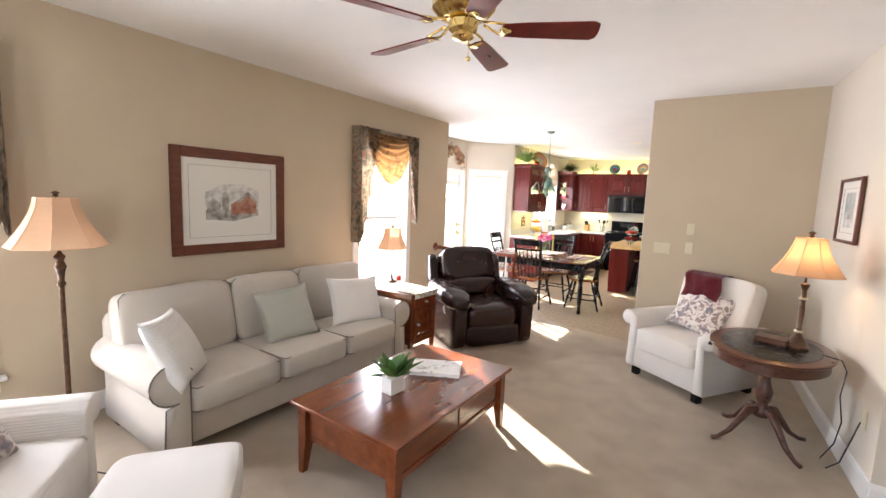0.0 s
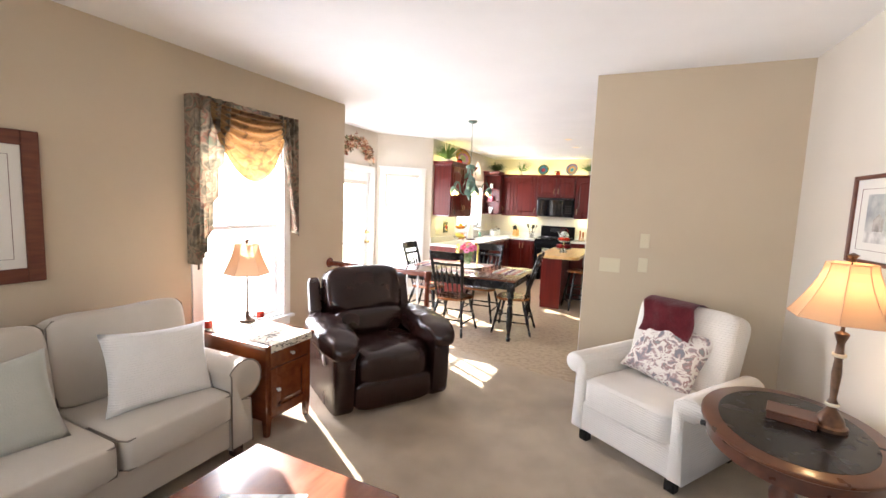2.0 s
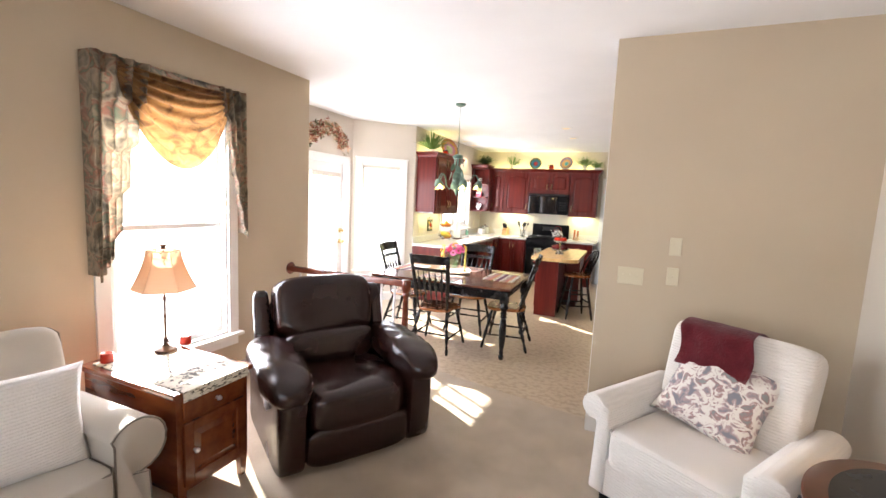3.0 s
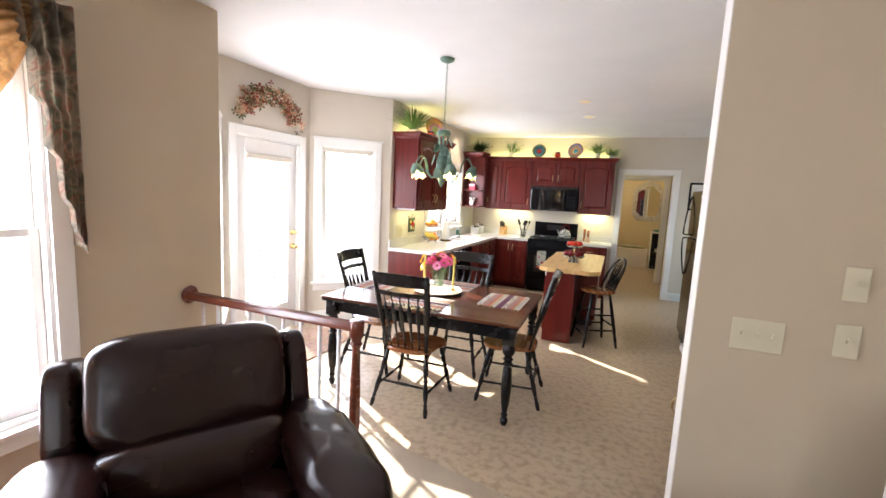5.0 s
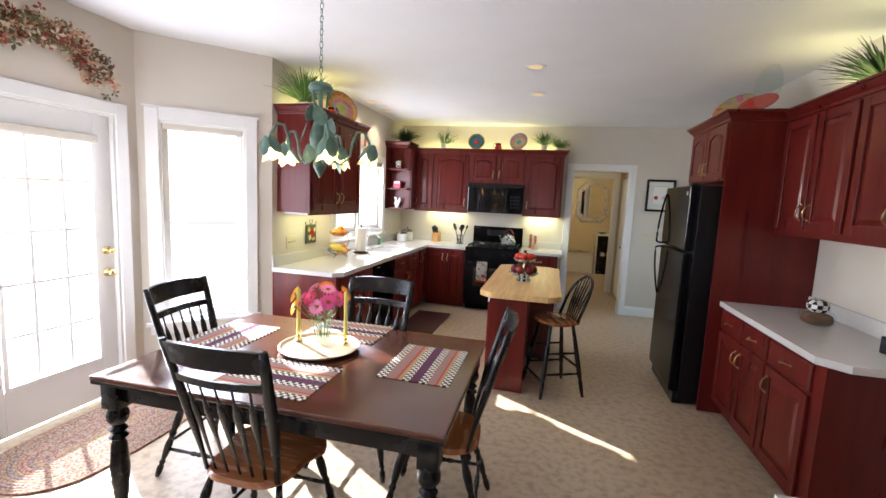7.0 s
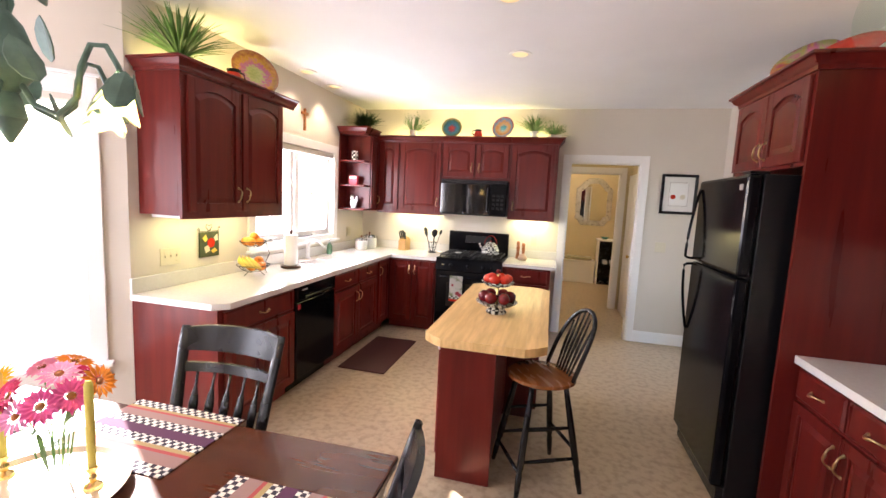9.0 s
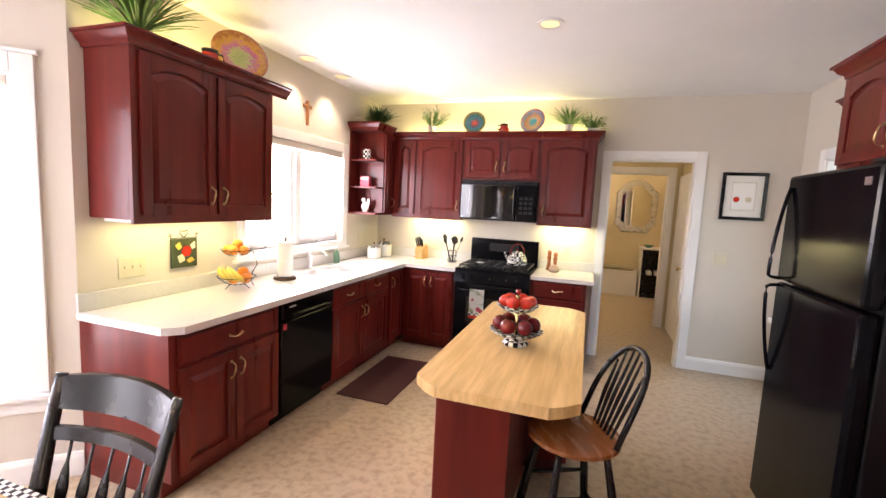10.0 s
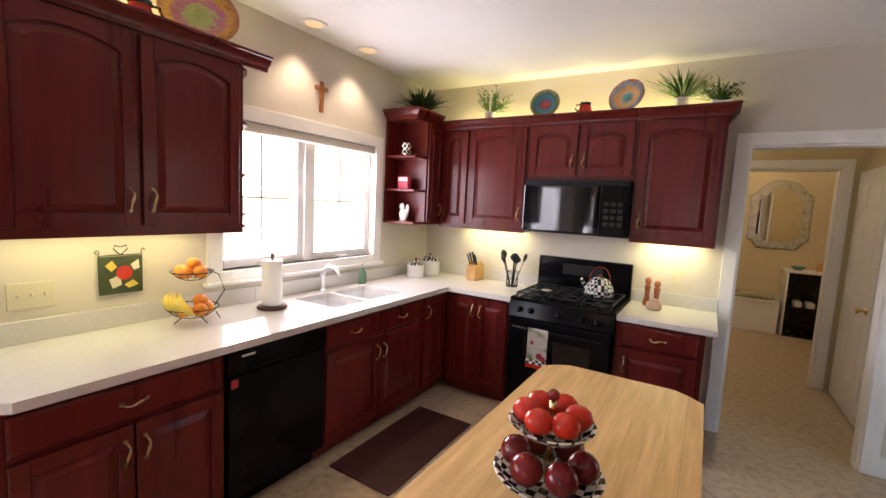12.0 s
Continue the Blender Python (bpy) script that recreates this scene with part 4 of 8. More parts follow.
# pantry end and low counter behind the partition
pn = thing("pantry_cabinet", (-0.33, 5.90, 0), -90, "tall dark cherry pantry cabinet against the partition", "cabinet")
part("body", B((0, 0.355, 0.0, 1.2, 0.0, 2.29)), "cherry", pn)
bm = bmesh.new()
crown_run(bm, [(0, 1.2), (0, 0), (0.355, 0)], 2.28)
part("crown", bm, "cherry", pn, smooth="auto")
cab_door("door", pn, 0.012, 0.343, 0.12, 1.30)
cab_door("door", pn, 0.012, 0.343, 1.32, 2.26)
base_cab((-0.355, 6.20, 0), -90, 0.298, [("d1l", 0.0, 0.29)], depth=1.2, label="dark cherry base cabinet beside the pantry", h=0.822)
ct5 = thing("worktop", (0, 0, 0), 0, "low pale quartz counter beside the pantry", "worktop")
part("top", B((-0.39, EAST - e, 5.903, 6.235, 0.824, 0.86, 0.003)), "counter", ct5)

# island
isl = thing("kitchen_island", (-1.22, 8.38, 0), 0, "dark cherry kitchen island with butcher block top", "kitchen island")
part("body", B((-0.25, 0.05, 0.14, 1.58, 0.10, 0.825), (0.05, 0.28, 0.95, 1.58, 0.10, 0.825)), "cherry", isl)
part("end_panel", B((-0.255, 0.06, 0.12, 0.14, 0.0, 0.825, 0.003)), "cherry", isl)
part("plinth", B((-0.22, 0.02, 0.145, 1.5, 0, 0.10), (0.02, 0.25, 1.0, 1.5, 0, 0.10)), "cherry_dark", isl)
d = cab_door("door", isl, 0.02, 0.74, 0.12, 0.80, handle=(0.69, 0.68, "v"))
d.matrix_basis = Matrix.Translation((-0.252, 1.54, 0)) @ Matrix.Rotation(-math.pi / 2, 4, "Z")
d = cab_door("door", isl, 0.76, 1.38, 0.12, 0.80, handle=(0.81, 0.68, "v"))
d.matrix_basis = Matrix.Translation((-0.252, 1.54, 0)) @ Matrix.Rotation(-math.pi / 2, 4, "Z")
for x in (-0.255,):
    part("latch", B((x - 0.012, x, 0.12, 0.14, 0.76, 0.80, 0.002)), "white", isl)
bt = thing("butcher_block_top", (-1.22, 8.38, 0.826), 0, "pale maple butcher block top on the kitchen island", "worktop")
ol = [(-0.33, 0.07), (-0.245, -0.02), (0.235, -0.02), (0.325, 0.07), (0.325, 1.55), (0.24, 1.635), (-0.25, 1.635), (-0.33, 1.55)]
W_ = 0.655 / 12
for k in range(12):
    a, b = -0.33 + W_ * k, -0.33 + W_ * (k + 1) - 0.0006
    def lim(x, far):
        c0 = max(0.0, (-0.245 - x)), max(0.0, (x - 0.235))
        s = c0[0] * 0.09 / 0.085 + c0[1] * 0.09 / 0.09
        return 1.635 - s * 0.95 if far else -0.02 + s
    bm = bmesh.new()
    slab(bm, [(a, lim(a, 0)), (b, lim(b, 0)), (b, lim(b, 1)), (a, lim(a, 1))], 0.0, 0.045)
    part("stave", bm, "butcher", bt)


# ---- patterned materials ----
def pattern(name, colors, scale=12.0, rough=0.85, translucent=0.0, kind="noise", bump=0.2, stretch=(1, 1, 1), sheen=0.2):
    """Cloth or glaze with patches of several colours: colors is a list of (position, colour)."""
    m = bpy.data.materials.new(name)
    m.use_nodes = True
    t = m.node_tree
    b = t.nodes["Principled BSDF"]
    b.inputs["Roughness"].default_value, b.inputs["Sheen Weight"].default_value = rough, sheen
    co, mp = t.nodes.new("ShaderNodeTexCoord"), t.nodes.new("ShaderNodeMapping")
    mp.inputs["Scale"].default_value = stretch
    t.links.new(co.outputs["Object"], mp.inputs[0])
    if kind == "noise":
        x = t.nodes.new("ShaderNodeTexNoise")
        x.inputs["Scale"].default_value, x.inputs["Detail"].default_value, x.inputs["Distortion"].default_value = scale, 3, 0.8
        fac = x.outputs["Fac"]
    elif kind == "cells":
        x = t.nodes.new("ShaderNodeTexVoronoi")
        x.inputs["Scale"].default_value = scale
        fac = x.outputs["Distance"]
    t.links.new(mp.outputs[0], x.inputs["Vector"])
    rp = t.nodes.new("ShaderNodeValToRGB")
    el = rp.color_ramp.elements
    while len(el) < len(colors):
        el.new(0.5)
    for q, (p, c) in zip(el, colors):
        q.position, q.color = p, (*c, 1)
    t.links.new(fac, rp.inputs[0])
    t.links.new(rp.outputs[0], b.inputs["Base Color"])
    if bump:
        n2, bp = t.nodes.new("ShaderNodeTexNoise"), t.nodes.new("ShaderNodeBump")
        n2.inputs["Scale"].default_value = 300
        bp.inputs["Strength"].default_value, bp.inputs["Distance"].default_value = bump, 0.005
        t.links.new(n2.outputs["Fac"], bp.inputs["Height"])
        t.links.new(bp.outputs[0], b.inputs["Normal"])
    if translucent:
        tl, mix = t.nodes.new("ShaderNodeBsdfTranslucent"), t.nodes.new("ShaderNodeMixShader")
        mix.inputs[0].default_value = translucent
        t.links.new(rp.outputs[0], tl.inputs[0])
        t.links.new(b.outputs[0], mix.inputs[1])
        t.links.new(tl.outputs[0], mix.inputs[2])
        t.links.new(mix.outputs[0], t.nodes["Material Output"].inputs[0])
    return m


M["floral"] = pattern("floral_curtain_cloth", [(0.34, (0.12, 0.10, 0.07)), (0.43, (0.25, 0.21, 0.15)), (0.50, (0.37, 0.30, 0.21)), (0.55, (0.31, 0.16, 0.11)), (0.60, (0.16, 0.18, 0.12)), (0.68, (0.37, 0.30, 0.21))], 9, translucent=0.3)
M["swag"] = pattern("gold_swag_cloth", [(0.30, (0.16, 0.09, 0.04)), (0.45, (0.36, 0.20, 0.08)), (0.60, (0.46, 0.28, 0.12)), (0.72, (0.20, 0.11, 0.05))], 9, translucent=0.28)
M["lining"] = mat("cream_lining_cloth", (0.62, 0.57, 0.47), 0.9)
M["floralpil"] = pattern("floral_cushion_cloth", [(0.34, (0.20, 0.20, 0.22)), (0.43, (0.42, 0.30, 0.29)), (0.48, (0.70, 0.66, 0.60)), (0.56, (0.72, 0.68, 0.62)), (0.61, (0.34, 0.20, 0.19)), (0.68, (0.24, 0.25, 0.24))], 19)
M["plate_blue"] = pattern("iridescent_glaze", [(0.28, (0.05, 0.12, 0.30)), (0.42, (0.03, 0.22, 0.24)), (0.5, (0.35, 0.05, 0.04)), (0.60, (0.45, 0.20, 0.03)), (0.70, (0.06, 0.25, 0.10))], 7, rough=0.12, bump=0, sheen=0)
M["plate_gold"] = pattern("amber_iridescent_glass", [(0.28, (0.35, 0.05, 0.08)), (0.42, (0.45, 0.20, 0.03)), (0.52, (0.30, 0.32, 0.10)), (0.62, (0.40, 0.08, 0.20)), (0.72, (0.5, 0.25, 0.04))], 6, rough=0.1, bump=0, sheen=0)
M["red"] = mat("red_glaze", (0.40, 0.02, 0.012), 0.15, color2=(0.5, 0.04, 0.02), scale=14)
M["glossred"] = mat("apple_skin", (0.10, 0.005, 0.010), 0.18, color2=(0.24, 0.02, 0.015), scale=14)
M["tomato"] = mat("tomato_skin", (0.50, 0.018, 0.007), 0.15, color2=(0.56, 0.035, 0.012), scale=8)
M["orange"] = mat("orange_peel", (0.75, 0.22, 0.015), 0.4, color2=(0.8, 0.27, 0.03), scale=20, bump=0.3, bump_scale=250)
M["banana"] = mat("banana_peel", (0.68, 0.48, 0.07), 0.45, color2=(0.55, 0.42, 0.08), scale=14)
M["pot"] = mat("white_ceramic", (0.72, 0.71, 0.68), 0.2)
M["terra"] = mat("brown_basket", (0.10, 0.04, 0.02), 0.7, color2=(0.16, 0.07, 0.03), scale=20, bump=0.4)
M["candle"] = mat("yellow_green_wax", (0.62, 0.55, 0.12), 0.4)
M["paper"] = mat("white_paper", (0.76, 0.75, 0.71), 0.8)
M["matting"] = mat("cream_picture_mat", (0.70, 0.68, 0.62), 0.8)
M["frame_w"] = mat("stained_picture_frame", (0.10, 0.025, 0.012), 0.4, color2=(0.14, 0.04, 0.018), scale=6, stretch=(1, 6, 6), coat=0.1)
M["mat_b"] = mat("brown_kitchen_mat", (0.055, 0.012, 0.012), 0.6, bump=0.4, bump_scale=150)
M["maple"] = mat("light_wood", (0.55, 0.30, 0.10), 0.4, color2=(0.62, 0.36, 0.13), scale=8)


def checker_mat(name, scale, c1=(0.01, 0.01, 0.012), c2=(0.72, 0.70, 0.62), uv="Object", rough=0.2, axes=None):
    m = bpy.data.materials.new(name)
    m.use_nodes = True
    t = m.node_tree
    b = t.nodes["Principled BSDF"]
    b.inputs["Roughness"].default_value = rough
    co, mp, ck = t.nodes.new("ShaderNodeTexCoord"), t.nodes.new("ShaderNodeMapping"), t.nodes.new("ShaderNodeTexChecker")
    mp.inputs["Location"].default_value = (0.0013, 0.0017, 0.0011)
    ck.inputs["Scale"].default_value = scale
    ck.inputs[1].default_value, ck.inputs[2].default_value = (*c1, 1), (*c2, 1)
    t.links.new(co.outputs[uv], mp.inputs[0])
    t.links.new(mp.outputs[0], ck.inputs[0])
    t.links.new(ck.outputs[0], b.inputs["Base Color"])
    return m


M["check"] = checker_mat("black_and_white_check_enamel", 42)


def placemat_mat():
    """Stripes across the short way, with bands of small checks."""
    m = bpy.data.materials.new("striped_placemat_cloth")
    m.use_nodes = True
    t = m.node_tree
    b = t.nodes["Principled BSDF"]
    b.inputs["Roughness"].default_value = 0.9
    co, sp = t.nodes.new("ShaderNodeTexCoord"), t.nodes.new("ShaderNodeSeparateXYZ")
    t.links.new(co.outputs["Object"], sp.inputs[0])
    mr = t.nodes.new("ShaderNodeMapRange")
    mr.inputs["From Min"].default_value, mr.inputs["From Max"].default_value = -0.175, 0.175
    t.links.new(sp.outputs["Y"], mr.inputs[0])
    rp, mk = t.nodes.new("ShaderNodeValToRGB"), t.nodes.new("ShaderNodeValToRGB")
    pur, pink, gold, red_, wh = (0.07, 0.012, 0.05), (0.26, 0.15, 0.14), (0.34, 0.24, 0.10), (0.35, 0.05, 0.05), (0.6, 0.56, 0.5)
    bands = [(0.0, wh, 1), (0.11, gold, 0), (0.15, red_, 0), (0.18, pink, 0), (0.29, wh, 1), (0.40, pur, 0), (0.53, wh, 1), (0.64, gold, 0), (0.69, red_, 0), (0.73, pink, 0), (0.87, wh, 1)]
    for r in (rp, mk):
        r.color_ramp.interpolation = "CONSTANT"
        while len(r.color_ramp.elements) < len(bands):
            r.color_ramp.elements.new(0.99)
    for k, (p, c, q) in enumerate(bands):
        rp.color_ramp.elements[k].position, rp.color_ramp.elements[k].color = p, (*c, 1)
        mk.color_ramp.elements[k].position, mk.color_ramp.elements[k].color = p, (q, q, q, 1)
    t.links.new(mr.outputs[0], rp.inputs[0])
    t.links.new(mr.outputs[0], mk.inputs[0])
    ck, mp = t.nodes.new("ShaderNodeTexChecker"), t.nodes.new("ShaderNodeMapping")
    mp.inputs["Location"].default_value = (0.0, 0.0, 0.3)
    mp.inputs["Scale"].default_value = (1, 1, 0.0)
    ck.inputs["Scale"].default_value = 62
    ck.inputs[1].default_value, ck.inputs[2].default_value = (0.02, 0.015, 0.03, 1), (0.66, 0.63, 0.57, 1)
    t.links.new(co.outputs["Object"], mp.inputs[0])
    t.links.new(mp.outputs[0], ck.inputs[0])
    mix = t.nodes.new("ShaderNodeMix")
    mix.data_type = "RGBA"
    t.links.new(mk.outputs[0], mix.inputs[0])
    t.links.new(rp.outputs[0], mix.inputs[6])
    t.links.new(ck.outputs[0], mix.inputs[7])
    t.links.new(mix.outputs[2], b.inputs["Base Color"])
    return m


M["placemat"] = placemat_mat()


# ---- upholstered seats ----
def arm_outline(inner, outer, z0, ztop, r, lean=0.02):
    """The front of a rolled arm: inner and outer x at the bottom; the roll leans outward."""
    s = 1 if outer > inner else -1
    cx, cz = outer - s * lean, ztop - r
    pts = [(inner, z0), (inner, cz + r * 0.3)]
    for k in range(0, 15):
        a = radians(150 - k * 255 / 14)
        pts.append((cx + s * r * math.cos(a) * 1.0, cz + r * math.sin(a)))
    pts += [(outer - s * 0.045, cz - r * 1.15), (outer - s * 0.03, z0)]
    return pts


def soft_extrude(bm, poly, y0, y1, edge=0.015):
    """An outline in x and z drawn out along y, its ends rounded a little."""
    cx, cz = sum(p[0] for p in poly) / len(poly), sum(p[1] for p in poly) / len(poly)
    def ring(y, k):
        return [bm.verts.new((cx + (x - cx) * k, y, cz + (z - cz) * k)) for x, z in poly]
    rings = [ring(y0, 0.94), ring(y0 + edge * 0.3, 0.98), ring(y0 + edge, 1), ring((y0 + y1) / 2, 1), ring(y1 - edge, 1), ring(y1, 0.95)]
    n = len(poly)
    for a, b in zip(rings, rings[1:]):
        for k in range(n):
            bm.faces.new((a[k], a[(k + 1) % n], b[(k + 1) % n], b[k]))
    bm.faces.new(rings[0])
    bm.faces.new(rings[-1])


def sofa(place, turn):
    s = thing("sofa", place, turn, "oatmeal three-seat sofa with rolled arms and dark piping", "sofa")
    L, D = 2.24, 0.96
    part("base", B((0.14, L - 0.14, 0.06, D - 0.04, 0.09, 0.30, 0.015)), "sofa", s)
    for x0, x1 in ((0.20, 0.02), (L - 0.20, L - 0.02)):
        bm = bmesh.new()
        soft_extrude(bm, arm_outline(x0, x1, 0.08, 0.625, 0.12, 0.085), 0.03, D - 0.06)
        a = part("arm", bm, "sofa", s, smooth=True)
        bm = bmesh.new()
        tube(bm, [(x, 0.033, z) for x, z in arm_outline(x0, x1, 0.08, 0.627, 0.122, 0.085)], 0.005, 6)
        part("piping", bm, "piping", a, "dark welt along the arm", True)
    bm = bmesh.new()
    puff(bm, (L / 2, D - 0.12, 0.45), (L / 2 - 0.06, 0.115, 0.36), 0.2)
    part("back_frame", bm, "sofa", s, smooth=True)
    w = (L - 0.40) / 3
    for k in range(3):
        c = 0.20 + w * (k + 0.5)
        bm = bmesh.new()
        puff(bm, (c, 0.36, 0.375), (w / 2 - 0.003, 0.36, 0.085), 0.16, dent=lambda v: Vector((v.x, v.y, v.z + (0.018 * math.cos((v.x - c) / w * 2.6) * math.cos((v.y - 0.36) * 3.4) if v.z > 0.375 else 0))))
        q = part("seat_cushion", bm, "sofa", s, smooth=True)
        bm = bmesh.new()
        h = w / 2 - 0.006
        tube(bm, [(c - h, 0.30, 0.452), (c - h, 0.05, 0.452), (c - h + 0.02, 0.012, 0.450), (c + h - 0.02, 0.012, 0.450), (c + h, 0.05, 0.452), (c + h, 0.30, 0.452)], 0.0045, 6)
        tube(bm, [(c - h, 0.05, 0.305), (c - h + 0.02, 0.010, 0.305), (c + h - 0.02, 0.010, 0.305), (c + h, 0.05, 0.305)], 0.0045, 6)
        part("piping", bm, "piping", q, "dark welt round the cushion", True)
        bm = bmesh.new()
        wide = 0.0 if k == 1 else 0.065
        m = Matrix.Translation((c + (k - 1) * wide, 0.70, 0.68)) @ Matrix.Rotation(radians(-12), 4, "X")
        bk_h = w / 2 + wide
        puff(bm, (0, 0, 0), (bk_h + 0.006, 0.12, 0.255), 0.30, 40, 20, m=m, dent=lambda v: Vector((v.x, v.y - 0.012 * math.cos(v.x * 6) * (v.y < 0), v.z + 0.006 * math.sin(v.x * 11 + k * 2))))
        q = part("back_cushion", bm, "sofa", s, smooth=True)
        bm = bmesh.new()
        hh = 0.235
        q_h = bk_h - 0.006
        tube(bm, [m @ Vector(p) for p in ((-q_h, -0.075, -hh), (-q_h, -0.08, hh - 0.03), (-q_h + 0.03, -0.075, hh), (q_h - 0.03, -0.075, hh), (q_h, -0.08, hh - 0.03), (q_h, -0.075, -hh))], 0.004, 6)
        part("piping", bm, "piping", q, "dark welt round the cushion", True)
    for x in (0.12, L - 0.12):
        for y in (0.10, D - 0.12):
            part("foot", B((x - 0.03, x + 0.03, y - 0.03, y + 0.03, 0, 0.09, 0.004)), "walnut", s, "dark wooden block foot")
    return s


sofa((-2.16, 1.20, 0), 90)


def cushion(place, turn, lean, w, h, t, material, label, spin=0):
    c = thing("scatter_cushion", place, turn, label, "cushion", "scatter cushions")
    bm = bmesh.new()
    throw_pillow(bm, w, h, t, Matrix.Rotation(radians(lean), 4, "X") @ Matrix.Translation((0, 0, h * 0.46)) @ Matrix.Rotation(radians(spin), 4, "Y"))
    part("cover", bm, material, c, smooth=True)


cushion((-2.32, 1.49, 0.47), 142, -28, 0.54, 0.46, 0.17, "pill_w", "white striped cotton cushion leaning on the sofa's arm", 6)
cushion((-2.46, 2.30, 0.465), 80, -24, 0.46, 0.44, 0.15, "pill_g", "grey-green cotton cushion on the sofa", -5)
cushion((-2.40, 2.99, 0.465), 82, -22, 0.56, 0.44, 0.17, "pill_w", "white ribbed cushion at the end of the sofa", 4)


def armchair(place, turn, label, group="white armchairs"):
    s = thing("armchair", place, turn, label, "chair", group)
    W, D = 0.42, 0.86
    part("base", B((-0.30, 0.30, 0.03, D - 0.06, 0.08, 0.29, 0.02)), "armch", s)
    for sg in (-1, 1):
        bm = bmesh.new()
        soft_extrude(bm, [(sg * x, z) for x, z in arm_outline(0.275, 0.38, 0.08, 0.605, 0.068)], 0.02, D - 0.12, 0.02)
        part("arm", bm, "armch", s, smooth=True)
    bm = bmesh.new()
    puff(bm, (0, 0.34, 0.36), (0.275, 0.345, 0.095), 0.2, dent=lambda v: Vector((v.x, v.y, v.z + (0.02 * math.cos(v.x * 5) if v.z > 0.36 else 0))))
    q = part("seat_cushion", bm, "armch", s, smooth=True)
    bm = bmesh.new()
    tube(bm, [(-0.268, 0.3, 0.448), (-0.268, 0.03, 0.446), (-0.24, 0.0, 0.445), (0.24, 0.0, 0.445), (0.268, 0.03, 0.446), (0.268, 0.3, 0.448)], 0.004, 6)
    part("piping", bm, "armch", q, "self-coloured welt", True)
    bm = bmesh.new()
    m = Matrix.Translation((0, 0.67, 0.66)) @ Matrix.Rotation(radians(-15), 4, "X")
    puff(bm, (0, 0, 0), (0.30, 0.12, 0.31), 0.24, m=m, dent=lambda v: Vector((v.x * (1 + 0.08 * v.z), v.y, v.z)))
    part("backrest", bm, "armch", s, smooth=True)
    for x in (-0.28, 0.28):
        for y in (0.08, D - 0.14):
            bm = bmesh.new()
            box(bm, x - 0.028, x + 0.028, y - 0.028, y + 0.028, 0.0, 0.08, 0.004)
            part("foot", bm, "black", s, "dark tapered block foot")
    s.scale = (1.13, 1.0, 1.02)
    return s


armchair((-0.075, 4.37, 0), -33.5, "white woven armchair with a burgundy throw and floral cushion on it")
armchair((-1.80, 0.70, 0), 143, "white woven armchair facing its ottoman")
fm = pose(-0.075, 4.37, 0, 0, 0, -33.5)
c = thing("scatter_cushion", (fm @ Vector((-0.02, 0.38, 0.465)))[:], -26, "floral cushion leaning in the white armchair", "cushion", "scatter cushions")
bm = bmesh.new()
throw_pillow(bm, 0.50, 0.46, 0.15, Matrix.Rotation(radians(-30), 4, "X") @ Matrix.Translation((0.02, 0, 0.235)) @ Matrix.Rotation(radians(12), 4, "Y"))
part("cover", bm, "floralpil", c, smooth=True)
c = thing("scatter_cushion", (-1.98, 0.50, 0.465), 130, "floral cushion in the white armchair by its ottoman", "cushion", "scatter cushions")
bm = bmesh.new()
throw_pillow(bm, 0.42, 0.36, 0.14, Matrix.Rotation(radians(-30), 4, "X") @ Matrix.Translation((0, 0, 0.17)))
part("cover", bm, "floralpil", c, smooth=True)
# the throw folded over the backrest
th = thing("throw_blanket", (fm @ Vector((-0.05, 0.66, 0)))[:], -33, "burgundy knitted throw folded over the armchair's back", "blanket")
bm = bmesh.new()
N1, N2 = 14, 16
grid = []
for i in range(N1 + 1):
    u = i / N1
    row = []
    for j in range(N2 + 1):
        v = j / N2
        s = -0.22 + 0.40 * v
        if s < 0:
            y, z = -0.10 + s * 0.27 * 0.9, 0.985 + s * 0.95
        else:
            y, z = -0.10 + min(s, 0.20) * 1.25, 0.985 + 0.03 * math.sin(min(s / 0.2, 1) * math.pi) - max(0, s - 0.1) * 0.5
        fold = 0.005 * math.sin(u * 19 + v * 4) + 0.008 * math.sin(u * 7 - v * 6)
        edge = 0.005 * math.sin(u * 9) * (1 - v)
        row.append(bm.verts.new((-0.20 + 0.36 * u + 0.015 * math.sin(v * 7), y - 0.012 - fold, z + edge)))
    grid.append(row)
for i in range(N1):
    for j in range(N2):
        bm.faces.new((grid[i][j], grid[i + 1][j], grid[i + 1][j + 1], grid[i][j + 1]))
bmesh.ops.solidify(bm, geom=bm.faces[:], thickness=0.018)
part("cloth", bm, "throw", th, smooth=True)

ot = thing("ottoman", (-1.42, 0.93, 0), 143, "white woven ottoman in front of its armchair", "ottoman")
part("base", B((-0.30, 0.30, -0.24, 0.24, 0.08, 0.27, 0.02)), "armch", ot)
bm = bmesh.new()
puff(bm, (0, 0, 0.34), (0.31, 0.26, 0.09), 0.22, dent=lambda v: Vector((v.x, v.y, v.z + (0.022 * math.cos(v.x * 4) if v.z > 0.34 else 0))))
part("cushion", bm, "armch", ot, smooth=True)
for x in (-0.26, 0.26):
    for y in (-0.2, 0.2):
        part("foot", B((x - 0.025, x + 0.025, y - 0.025, y + 0.025, 0, 0.08, 0.003)), "black", ot, "dark block foot")

